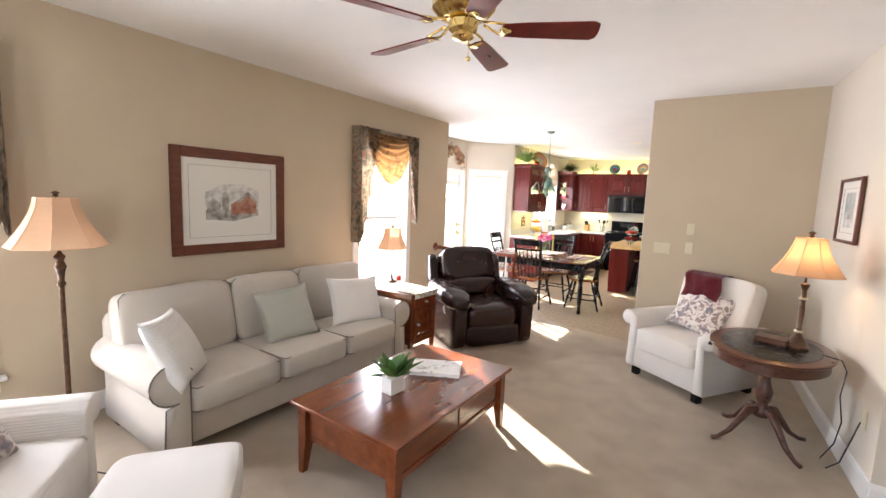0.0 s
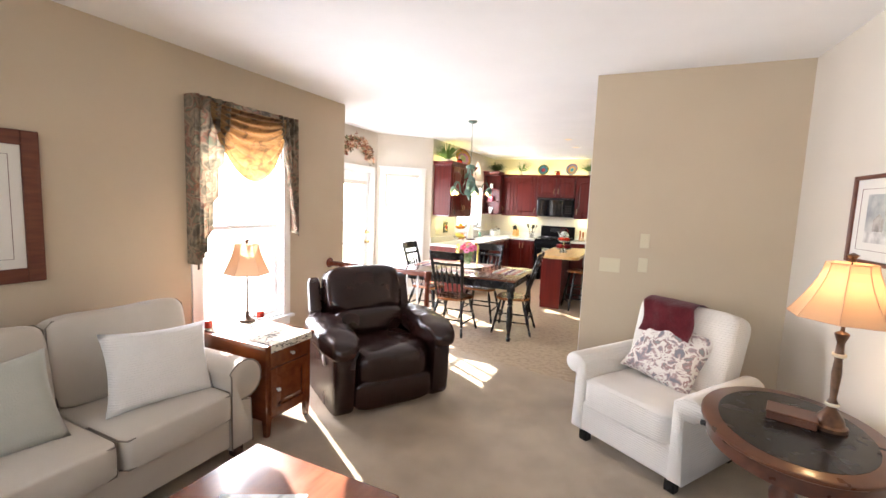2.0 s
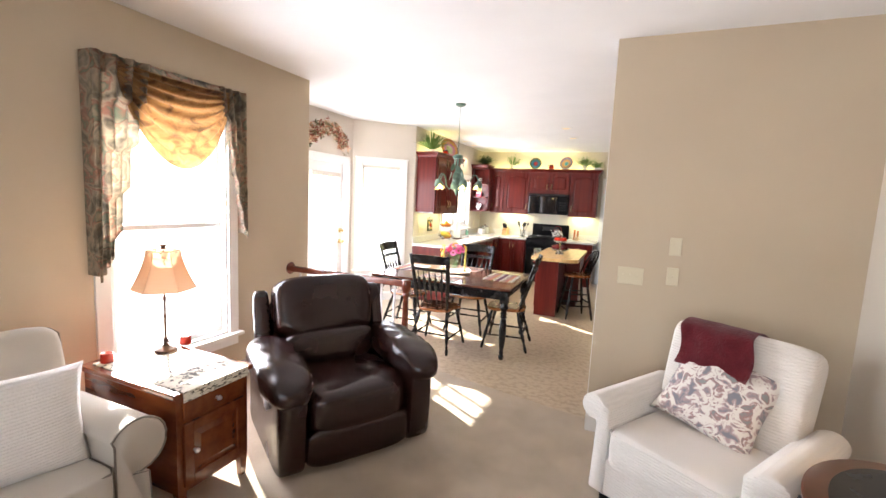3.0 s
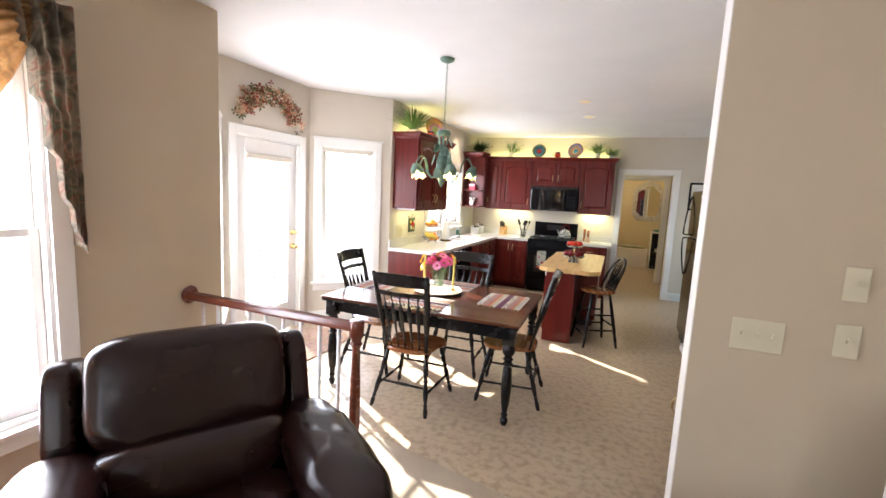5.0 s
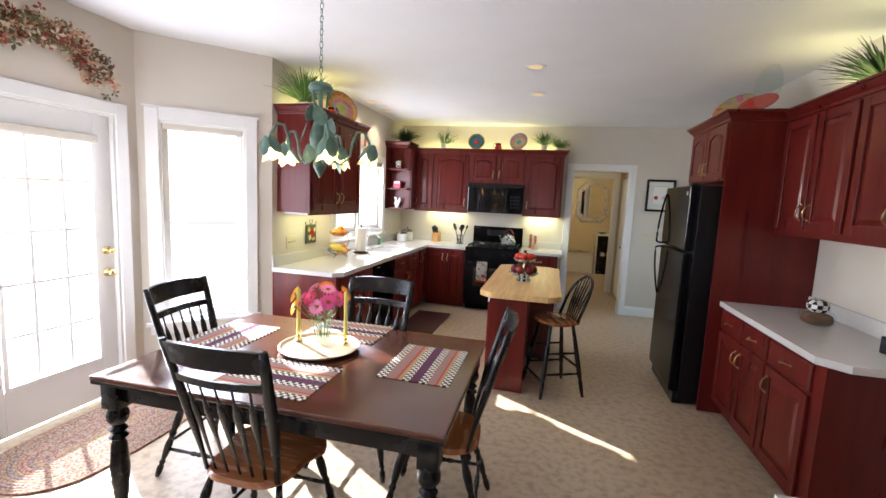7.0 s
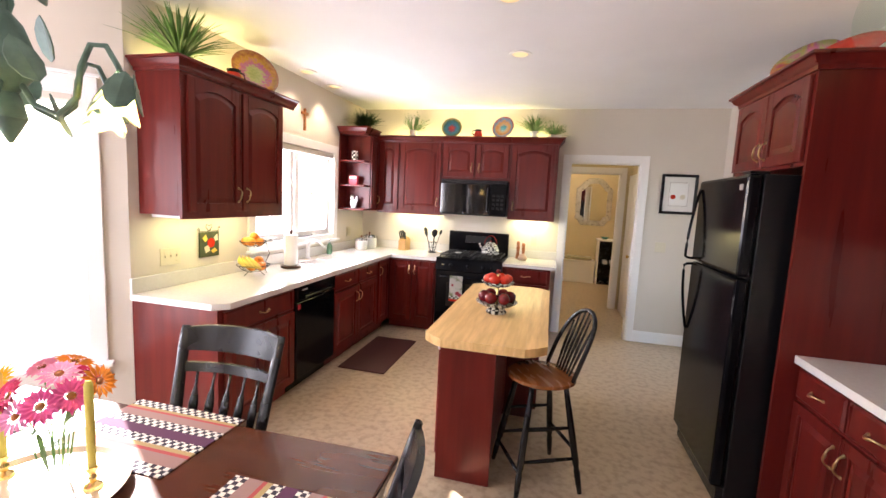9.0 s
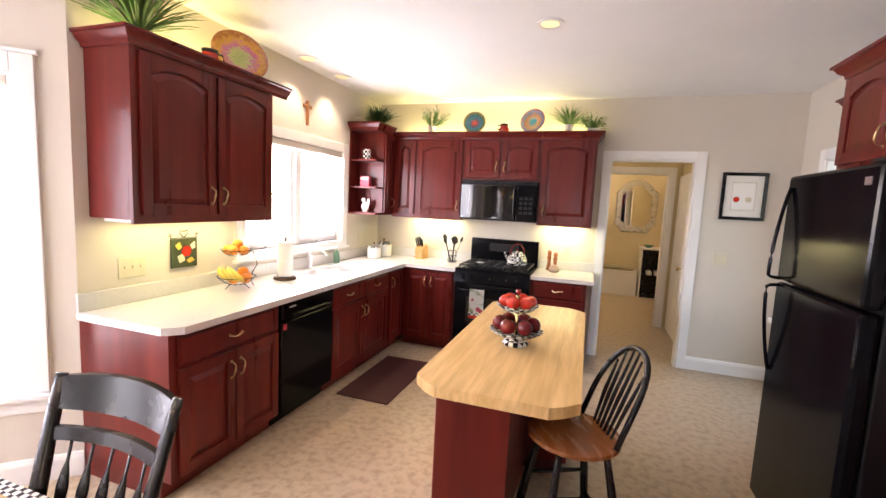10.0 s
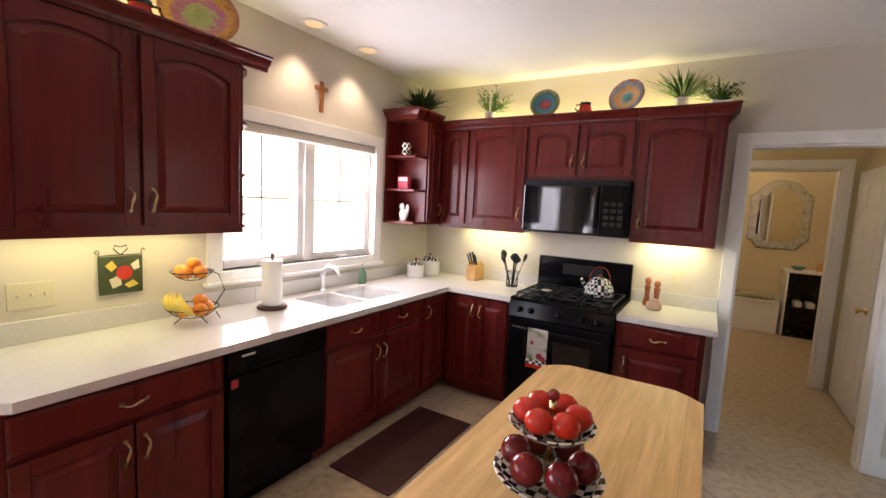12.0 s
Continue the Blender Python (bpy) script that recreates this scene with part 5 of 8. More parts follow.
# recliner
rc = thing("recliner", (-1.715, 4.345, 0), 57, "dark brown leather recliner with padded arms", "chair")
rc.scale = (1.02, 1.03, 1.0)
for sg in (-1, 1):
    bm = bmesh.new()
    puff(bm, (sg * 0.405, 0.40, 0.265), (0.085, 0.43, 0.26), 0.26, dent=lambda v: Vector((v.x, v.y + (0.05 * (0.27 - v.z)), v.z)))
    part("side", bm, "leather", rc, smooth=True)
    bm = bmesh.new()
    puff(bm, (sg * 0.415, 0.30, 0.565), (0.145, 0.40, 0.105), 0.72, 36, 18, dent=lambda v: Vector((v.x + 0.006 * math.sin(v.y * 31), v.y, v.z - 0.16 * max(0, 0.18 - v.y) + 0.05 * max(0, v.y - 0.3) + 0.005 * math.sin(v.y * 38 + v.x * 20))))
    part("arm_pad", bm, "leather", rc, smooth=True)
    bm = bmesh.new()
    puff(bm, (0, 0, 0), (0.055, 0.11, 0.26), 0.4, m=Matrix.Translation((sg * 0.40, 0.80, 0.67)) @ Matrix.Rotation(radians(-15), 4, "X") @ Matrix.Rotation(radians(sg * 12), 4, "Z"))
    part("wing", bm, "leather", rc, smooth=True)
def wrinkle(v):
    return Vector((v.x, v.y, v.z + 0.005 * (math.sin(v.x * 22 + v.y * 9) + math.sin(v.y * 35 - v.x * 12)) * (v.z > 0.3)))
bm = bmesh.new()
puff(bm, (0, 0.355, 0.345), (0.335, 0.39, 0.145), 0.42, 40, 20, dent=wrinkle)
part("seat", bm, "leather", rc, smooth=True)
bm = bmesh.new()
puff(bm, (0, 0.055, 0.15), (0.335, 0.085, 0.125), 0.42)
part("footrest", bm, "leather", rc, smooth=True)
def crease(v):
    g = 0.012 * math.sin(v.x * 26 + v.z * 30) * max(0.0, min(1.0, (-v.z + 0.02) * 8)) * (v.y < 0)
    return Vector((v.x, v.y - g - 0.02 * math.cos(v.x * 5), v.z))
bm = bmesh.new()
puff(bm, (0, 0, 0), (0.345, 0.14, 0.215), 0.42, 48, 24, m=Matrix.Translation((0, 0.73, 0.81)) @ Matrix.Rotation(radians(-17), 4, "X"), dent=crease)
part("backrest", bm, "leather", rc, smooth=True)
bm = bmesh.new()
puff(bm, (0, 0, 0), (0.335, 0.13, 0.125), 0.6, 40, 18, m=Matrix.Translation((0, 0.585, 0.56)) @ Matrix.Rotation(radians(-14), 4, "X"), dent=crease)
part("lumbar_pad", bm, "leather", rc, smooth=True)
part("back_shell", B((-0.35, 0.35, 0.72, 0.84, 0.14, 0.86, 0.03)), "leather", rc)
part("base", B((-0.34, 0.34, 0.15, 0.75, 0.0, 0.08, 0.01)), "iron", rc)
bm = bmesh.new()
tube(bm, [(-0.488, 0.22, 0.45), (-0.503, 0.21, 0.43), (-0.503, 0.19, 0.39), (-0.495, 0.18, 0.37)], 0.012, 8, flat=0.5)
part("lever", bm, "chrome", rc, "chrome release lever", True)

# ---- coffee table ----
ctb = thing("coffee_table", (-1.255, 2.315, 0), 0, "polished mahogany coffee table with drawers and bracket legs", "table")
part("tabletop", B((-0.40, 0.40, -0.635, 0.635, 0.415, 0.44, 0.006)), "mahog", ctb)
part("apron", B((-0.335, 0.335, -0.57, 0.57, 0.20, 0.415)), "mahog", ctb)
for sx in (-1, 1):
    for sy in (-1, 1):
        bm = bmesh.new()
        x, y = sx * 0.335, sy * 0.57
        slab(bm, [(x - 0.030, y - 0.030), (x + 0.030, y - 0.030), (x + 0.030, y + 0.030), (x - 0.030, y + 0.030)], 0.20, 0.414)
        xs, ys = x + sx * 0.012, y + sy * 0.012
        slab(bm, [(xs - 0.018, ys - 0.018), (xs + 0.018, ys - 0.018), (xs + 0.018, ys + 0.018), (xs - 0.018, ys + 0.018)], 0.0, 0.20,
             poly2=[(x - 0.030, y - 0.030), (x + 0.030, y - 0.030), (x + 0.030, y + 0.030), (x - 0.030, y + 0.030)])
        part("leg", bm, "mahog", ctb)
for sx in (-1, 1):
    bm = bmesh.new()
    slab(bm, [(-0.53, 0.195), (0.53, 0.195), (0.53, 0.225), (-0.53, 0.225)], sx * 0.336, sx * 0.345, Matrix(((0, 0, 1, 0), (1, 0, 0, 0), (0, 1, 0, 0), (0, 0, 0, 1))))
    part("moulding", bm, "mahog", ctb)
    for y in (-0.27, 0.27):
        part("drawer", B((sx * 0.336, sx * 0.343, y - 0.25, y + 0.25, 0.24, 0.40, 0.003)), "mahog", ctb)
part("end_panel", B((-0.29, 0.29, -0.578, -0.571, 0.235, 0.40, 0.003)), "mahog", ctb)

bk = thing("book", (-1.25, 2.57, 0.441), 28, "large white picture book lying on the coffee table", "book")
part("pages", B((-0.165, 0.160, -0.115, 0.115, 0.003, 0.020)), "paper", bk)
part("cover", B((-0.17, 0.165, -0.12, 0.12, 0.020, 0.024, 0.001), (-0.17, 0.165, -0.12, 0.12, 0, 0.003), (-0.17, -0.165, -0.12, 0.12, 0.003, 0.020)),
     pattern("pale_printed_cover", [(0.35, (0.28, 0.30, 0.28)), (0.45, (0.66, 0.66, 0.62)), (0.7, (0.74, 0.74, 0.70))], 14, rough=0.35, bump=0), bk)


def plant(place, kind, pot="pot", n=40, size=0.2, seed=1, label="green plant in a white pot", leaf="leaf", pr=0.05, ph=0.08, group=""):
    rnd = random.Random(seed)
    p = thing("potted_plant", place, rnd.uniform(0, 360), label, "plant", group)
    bm = bmesh.new()
    if pot == "box":
        box(bm, -pr, pr, -pr * 0.8, pr * 0.8, 0, ph, 0.004)
        part("pot", bm, "pot", p)
    else:
        lathe(bm, [(pr * 0.75, 0), (pr, ph), (pr * 1.06, ph), (pr * 1.06, ph + 0.01), (pr * 0.9, ph + 0.01), (pr * 0.85, ph - 0.01)], 16)
        part("pot", bm, pot, p, smooth="auto")
    bm = bmesh.new()
    for k in range(n):
        a, r = rnd.uniform(0, 2 * math.pi), rnd.uniform(0.15, 1)
        ln = size * rnd.uniform(0.6, 1.1)
        if kind == "agave":
            el, wd = rnd.uniform(0.15, 1.3), size * 0.15
        elif kind == "grass":
            el, wd = rnd.uniform(0.5, 1.5), size * 0.022
        else:
            el, wd = rnd.uniform(0.3, 1.5), size * 0.03
        d = Vector((math.cos(a) * math.cos(el), math.sin(a) * math.cos(el), math.sin(el)))
        side = Vector((-math.sin(a), math.cos(a), 0))
        o = Vector((math.cos(a) * pr * 0.5 * r, math.sin(a) * pr * 0.5 * r, ph))
        droop = rnd.uniform(0.2, 0.9) if kind != "agave" else 0.25
        rows = []
        for j in range(5):
            s = j / 4
            c = o + d * ln * s + Vector((math.cos(a), math.sin(a), -0.9)) * droop * ln * 0.35 * s * s
            w = wd * (math.sin(math.pi * min(0.98, 0.15 + s * 0.85)) ** 0.7)
            rows.append([bm.verts.new(c - side * w), bm.verts.new(c - Vector((0, 0, w * 0.5))), bm.verts.new(c + side * w)])
        for q, w2 in zip(rows, rows[1:]):
            bm.faces.new((q[0], q[1], w2[1], w2[0]))
            bm.faces.new((q[1], q[2], w2[2], w2[1]))
        if kind == "sprig":
            for j in range(7):
                s = 0.3 + j * 0.1
                c = o + d * ln * s
                b2 = rnd.uniform(0, 6.28)
                e2 = Vector((math.cos(b2), math.sin(b2), 0.7)) * size * 0.13
                t2 = e2.cross(Vector((0, 0, 1))).normalized() * size * 0.035
                q = [bm.verts.new(c), bm.verts.new(c + e2 * 0.5 + t2), bm.verts.new(c + e2), bm.verts.new(c + e2 * 0.5 - t2)]
                bm.faces.new(q)
    part("leaves", bm, leaf, p, kind="stuff")
    return p


plant((-1.27, 2.13, 0.441), "agave", "box", 26, 0.17, 3, "bright green succulent in a white square pot on the coffee table", pr=0.055, ph=0.10)
M["leaf"].node_tree.nodes["Principled BSDF"].inputs["Roughness"].default_value = 0.4


# ---- lamps ----
def bell_shade(bm, r0, r1, z0, z1, seg=8, panels=True):
    """A panelled bell shade, open below and above."""
    rings = []
    n = 7
    for j in range(n + 1):
        s = j / n
        r = r1 + (r0 - r1) * (1 - s) ** 1.5
        rings.append([bm.verts.new((r * math.cos(2 * math.pi * (k + 0.5) / seg), r * math.sin(2 * math.pi * (k + 0.5) / seg), z0 + (z1 - z0) * s)) for k in range(seg)])
    for a, b in zip(rings, rings[1:]):
        for k in range(seg):
            bm.faces.new((a[k], a[(k + 1) % seg], b[(k + 1) % seg], b[k]))
    return rings


def shade_on(l, r0, r1, z0, z1, seg=8, material="shade"):
    bm = bmesh.new()
    rings = bell_shade(bm, r0, r1, z0, z1, seg)
    ribs = [[v.co.copy() for v in ring] for ring in rings]
    s = part("shade", bm, material, l, "tan silk bell shade with ribs")
    bm = bmesh.new()
    for k in range(seg):
        tube(bm, [r[k] for r in ribs], 0.0025, 5)
    tube(bm, ribs[0], 0.003, 5, closed=True)
    tube(bm, ribs[-1], 0.003, 5, closed=True)
    part("rib", bm, "shade_s", s, kind="stuff")
    bm = bmesh.new()
    lathe(bm, [(0.003, z1 - 0.03), (0.003, z1 + 0.005), (0.018, z1 + 0.01), (0.010, z1 + 0.02), (0.022, z1 + 0.035), (0.004, z1 + 0.045)], 12)
    for k in range(3):
        a = 2 * math.pi * k / 3
        tube(bm, [(0, 0, z1 - 0.01), (r1 * 0.97 * math.cos(a), r1 * 0.97 * math.sin(a), z1 - 0.008)], 0.002, 5)
    part("finial", bm, "bronze", l, smooth="auto")


fl = thing("floor_lamp", (-3.05, 1.065, 0), 0, "bronze floor lamp with a tan bell shade beside the sofa", "lamp")
fl.scale = (1.03, 1.03, 0.965)
bm = bmesh.new()
lathe(bm, [(0.10, 0), (0.10, 0.012), (0.08, 0.03), (0.035, 0.05), (0.02, 0.09), (0.014, 0.14), (0.014, 1.02), (0.026, 1.04), (0.016, 1.06), (0.022, 1.12), (0.032, 1.15), (0.018, 1.19), (0.03, 1.215), (0.012, 1.24), (0.006, 1.26), (0.006, 1.33)], 18)
part("stem", bm, "bronze", fl, smooth="auto")
shade_on(fl, 0.24, 0.10, 1.285, 1.585)

tl = thing("table_lamp", (0.785, 3.92, 0.7035), 0, "lit bronze table lamp with tan bell shade on oval table", "lamp")
tl.scale = (1.0, 1.0, 1.06)
bm = bmesh.new()
lathe(bm, [(0.085, 0), (0.085, 0.015), (0.07, 0.022), (0.06, 0.05), (0.035, 0.075), (0.02, 0.095), (0.028, 0.11), (0.016, 0.13), (0.024, 0.24), (0.018, 0.30), (0.03, 0.315), (0.02, 0.33), (0.018, 0.37), (0.032, 0.40), (0.034, 0.41), (0.01, 0.42), (0.007, 0.52)], 18, squash=(0.78, 0.78))
part("stem", bm, "bronze", tl, "antique bronze turned stem", smooth="auto")
bm = bmesh.new()
lathe(bm, [(0.024, 0.098), (0.027, 0.105), (0.024, 0.112)], 18)
lathe(bm, [(0.024, 0.31), (0.027, 0.318), (0.024, 0.325)], 18)
part("collar", bm, "ivory", tl, smooth=True)
shade_on(tl, 0.20, 0.085, 0.475, 0.70)
bulb("table_lamp_bulb", (0.785, 3.92, 1.33), 0.55, (1.0, 0.66, 0.34))
bm = bmesh.new()
tube(bm, [(0.90, 3.78, 0.715), (0.985, 3.72, 0.716), (1.01, 3.70, 0.66), (1.00, 3.72, 0.50), (1.03, 3.75, 0.34), (1.02, 3.80, 0.18), (0.97, 3.86, 0.03), (0.86, 3.95, 0.012), (0.90, 3.84, 0.012), (0.98, 3.74, 0.03), (1.03, 3.66, 0.13), (1.06, 3.62, 0.30), (1.085, 3.62, 0.41)], 0.004, 6)
part("cord", bm, "rubber", tl, "dark lamp cord hanging to the socket", True).matrix_basis = Matrix.Translation((-0.785, -3.92, -0.7035))

sl = thing("table_lamp", (-2.78, 3.86, 0.66), 20, "slim metal table lamp with a tan bell shade in the window", "lamp")
bm = bmesh.new()
lathe(bm, [(0.06, 0), (0.055, 0.012), (0.02, 0.03), (0.012, 0.05), (0.018, 0.06), (0.007, 0.08), (0.007, 0.20), (0.013, 0.21), (0.006, 0.22), (0.006, 0.30), (0.013, 0.31), (0.006, 0.33), (0.005, 0.42)], 14)
part("stem", bm, "bronze", sl, smooth="auto")
shade_on(sl, 0.165, 0.085, 0.375, 0.60, 6)

# ---- side table beside the sofa ----
sd = thing("side_table", (-2.22, 3.52, 0), 90, "mahogany side table with one drawer and one door", "table")
part("tabletop", B((-0.015, 0.455, -0.015, 0.76, 0.625, 0.65, 0.006)), "mahog", sd)
part("body", B((0.01, 0.43, 0.01, 0.74, 0.12, 0.625)), "mahog", sd)
part("drawer", B((0.04, 0.40, -0.006, 0.009, 0.50, 0.60, 0.004)), "mahog", sd)
cab_door("door", sd, 0.04, 0.40, 0.15, 0.48, y=0.012, frame=0.05, mat_="mahog")
for z in (0.55, 0.33):
    bm = bmesh.new()
    lathe(bm, [(0.008, 0), (0.006, 0.012), (0.014, 0.02), (0.010, 0.03), (0.002, 0.032)], 12, Matrix.Translation((0.22 if z > 0.5 else 0.09, -0.006, z)) @ Matrix.Rotation(math.pi / 2, 4, "X"))
    part("knob", bm, "chrome", sd, "small silver knob", True)
for x in (0.035, 0.405):
    for y in (0.03, 0.71):
        bm = bmesh.new()
        slab(bm, [(x - 0.016, y - 0.016), (x + 0.016, y - 0.016), (x + 0.016, y + 0.016), (x - 0.016, y + 0.016)], 0, 0.13, poly2=[(x - 0.024, y - 0.02), (x + 0.024, y - 0.02), (x + 0.024, y + 0.02), (x - 0.024, y + 0.02)])
        part("leg", bm, "mahog", sd)
tr = thing("table_runner", (-2.22, 3.52, 0.651), 90, "pale patterned cloth hanging over the side table's edge", "cloth")
part("cloth", B((0.03, 0.41, -0.018, 0.70, 0.0, 0.004), (0.03, 0.41, -0.022, -0.018, -0.05, 0.004)),
     pattern("cream_and_dark_weave", [(0.40, (0.05, 0.04, 0.03)), (0.47, (0.60, 0.55, 0.44)), (0.6, (0.66, 0.61, 0.5))], 28, stretch=(1, 1, 3)), tr)
for (x, y, a) in ((-2.88, 3.60, 10), (-2.80, 4.00, 0)):
    cd = thing("small_candle", (x, y, 0.656), a, "small red candle on the side table", "candle")
    bm = bmesh.new()
    lathe(bm, [(0.03, 0), (0.032, 0.01), (0.03, 0.05), (0.026, 0.052), (0.004, 0.047)], 14)
    part("body", bm, "red", cd, smooth="auto")

# ---- oval drum table ----
ov = thing("oval_table", (0.64, 3.87, 0), -8, "walnut oval pedestal table with black leather top", "table")
ov.scale = (1.0, 0.95, 0.922)
bm = bmesh.new()
lathe(bm, [(1.0, 0.735), (1.02, 0.742), (1.02, 0.755), (1.0, 0.76)], 48, squash=(0.345, 0.475))
part("tabletop", bm, "inlay", ov, "inlaid walnut rim", smooth="auto")
bm = bmesh.new()
lathe(bm, [(0.84, 0.7595), (0.84, 0.7625)], 48, squash=(0.335, 0.49))
part("leather_inset", bm, "black", ov, "black leather inset")
bm = bmesh.new()
lathe(bm, [(0.93, 0.655), (0.95, 0.66), (0.94, 0.735)], 48, squash=(0.345, 0.475))
part("apron", bm, "walnut", ov, smooth="auto")
bm = bmesh.new()
lathe(bm, [(0.05, 0.20), (0.065, 0.23), (0.045, 0.27), (0.03, 0.30), (0.048, 0.34), (0.055, 0.40), (0.035, 0.46), (0.028, 0.50), (0.045, 0.53), (0.028, 0.56), (0.035, 0.62), (0.08, 0.655)], 20)
part("pedestal", bm, "walnut", ov, "turned walnut pedestal", smooth=True)
for a in (44, 136, 224, 316):
    c, s = math.cos(radians(a)), math.sin(radians(a))
    bm = bmesh.new()
    tube(bm, [(0.03 * c, 0.03 * s, 0.25), (0.09 * c, 0.09 * s, 0.25), (0.15 * c, 0.15 * s, 0.17), (0.22 * c, 0.22 * s, 0.075), (0.30 * c, 0.30 * s, 0.022), (0.34 * c, 0.34 * s, 0.016)], [0.03, 0.03, 0.024, 0.018, 0.014, 0.016], 8)
    part("leg", bm, "walnut", ov, "sabre leg", True)
for y in (-0.1, 0.1):
    bm = bmesh.new()
    lathe(bm, [(0.016, 0), (0.012, 0.008), (0.014, 0.02), (0.002, 0.024)], 12, Matrix.Translation((-0.325, y, 0.70)) @ Matrix.Rotation(-math.pi / 2, 4, "Y"))
    part("knob", bm, "iron", ov, smooth=True)
bx = thing("wooden_box", (0.65, 3.93, 0.7035), -15, "small inlaid wooden box on the oval table", "box")
part("body", B((-0.09, 0.09, -0.065, 0.065, 0, 0.03, 0.004)), "inlay", bx)
part("lid", B((-0.093, 0.093, -0.068, 0.068, 0.031, 0.042, 0.004)), "inlay", bx)
gc = thing("glass_coaster", (0.68, 4.07, 0.7035), 0, "pale green glass coaster on the oval table", "coaster")
bm = bmesh.new()
lathe(bm, [(0.05, 0), (0.055, 0.008), (0.05, 0.012), (0.045, 0.006)], 24)
part("dish", bm, "glass", gc, smooth="auto")


# ---- pictures ----
def picture(place, turn, w, h, f, material, art, label, mat_w=0.07):
    p = thing("framed_picture", place, turn, label, "picture")
    bm = B((-w / 2, -w / 2 + f, -0.028, -0.003, -h / 2, h / 2, 0.006), (w / 2 - f, w / 2, -0.028, -0.003, -h / 2, h / 2, 0.006),
           (-w / 2 + f, w / 2 - f, -0.027, -0.003, -h / 2, -h / 2 + f, 0.005), (-w / 2 + f, w / 2 - f, -0.027, -0.003, h / 2 - f, h / 2, 0.005))
    part("frame", bm, material, p)
    a, b = w / 2 - f, h / 2 - f
    part("picture_mat", B((-a, a, -0.012, -0.004, -b, b)), "matting", p)
    q = B((-a + mat_w, a - mat_w, -0.0135, -0.012, -b + mat_w, -b + mat_w + 0.002), (-a + mat_w, a - mat_w, -0.0135, -0.012, b - mat_w - 0.002, b - mat_w),
          (-a + mat_w, -a + mat_w + 0.002, -0.0135, -0.012, -b + mat_w, b - mat_w), (a - mat_w - 0.002, a - mat_w, -0.0135, -0.012, -b + mat_w, b - mat_w))
    part("mat_line", q, "frame_w", p)
    for nm, poly, col in art:
        bm = bmesh.new()
        slab(bm, poly, -0.0125 - 0.0004 * art.index((nm, poly, col)), -0.012, UPRIGHT)
        part(nm, bm, col, p)
    return p


def wash(name, c1, c2, scale=18):
    return mat(name, c1, 0.85, color2=c2, scale=scale, contrast=(0.35, 0.6))


G1, G2, G3 = wash("grey_ink_wash", (0.20, 0.18, 0.16), (0.45, 0.42, 0.38)), wash("rust_ink_wash", (0.26, 0.09, 0.06), (0.42, 0.22, 0.15)), wash("pale_ink_wash", (0.42, 0.41, 0.38), (0.66, 0.64, 0.6))
picture((LX + 0.001, 2.34, 1.512), 90, 1.03, 0.885, 0.085, "frame_w", [
    ("sky_wash", [(-0.25, -0.05), (0.24, -0.05), (0.25, 0.10), (0.1, 0.16), (-0.1, 0.15), (-0.24, 0.08)], G3),
    ("ground_wash", [(-0.24, -0.15), (0.0, -0.17), (0.24, -0.12), (0.24, -0.06), (-0.24, -0.07)], G1),
    ("silo", [(-0.10, -0.10), (-0.04, -0.10), (-0.04, 0.07), (-0.07, 0.09), (-0.10, 0.07)], G1),
    ("house", [(-0.23, -0.10), (-0.11, -0.10), (-0.11, -0.02), (-0.17, 0.03), (-0.23, -0.02)], G1),
    ("barn", [(-0.02, -0.11), (0.22, -0.10), (0.22, 0.0), (0.15, 0.08), (0.05, 0.02), (-0.02, -0.02)], G2),
    ("barn_roof", [(0.03, 0.0), (0.14, 0.09), (0.24, 0.0), (0.22, -0.01), (0.14, 0.06), (0.05, -0.01)], G1)], "large framed watercolour of a barn in a wide wooden frame", 0.055)
picture((1.0405, 4.42, 1.637), -85.55, 0.47, 0.465, 0.022, "frame_w", [
    ("sky_wash", [(-0.10, -0.12), (0.10, -0.12), (0.10, 0.13), (-0.10, 0.13)], wash("blue_grey_wash", (0.25, 0.27, 0.28), (0.50, 0.50, 0.47), 9)),
    ("snow", [(-0.10, -0.12), (0.10, -0.12), (0.10, -0.05), (-0.10, -0.06)], G3),
    ("shed", [(-0.03, -0.06), (0.06, -0.06), (0.06, 0.0), (0.015, 0.03), (-0.03, 0.0)], G1)], "small framed winter watercolour in a thin wooden frame", 0.05)
picture((0.461, BACK - 0.001, 1.782), 0, 0.38, 0.455, 0.032, "black", [
    ("print", [(-0.10, -0.12), (0.10, -0.12), (0.10, 0.12), (-0.10, 0.12)], M["paper"]),
    ("red_apple", [(-0.055 + 0.028 * math.cos(k * math.pi / 6), -0.03 + 0.026 * math.sin(k * math.pi / 6)) for k in range(12)], M["red"]),
    ("cut_apple", [(0.045 + 0.028 * math.cos(k * math.pi / 6), -0.03 + 0.028 * math.sin(k * math.pi / 6)) for k in range(12)], wash("cut_apple_tint", (0.5, 0.42, 0.28), (0.6, 0.55, 0.42)))], "small dark framed print of two apples", 0.06)


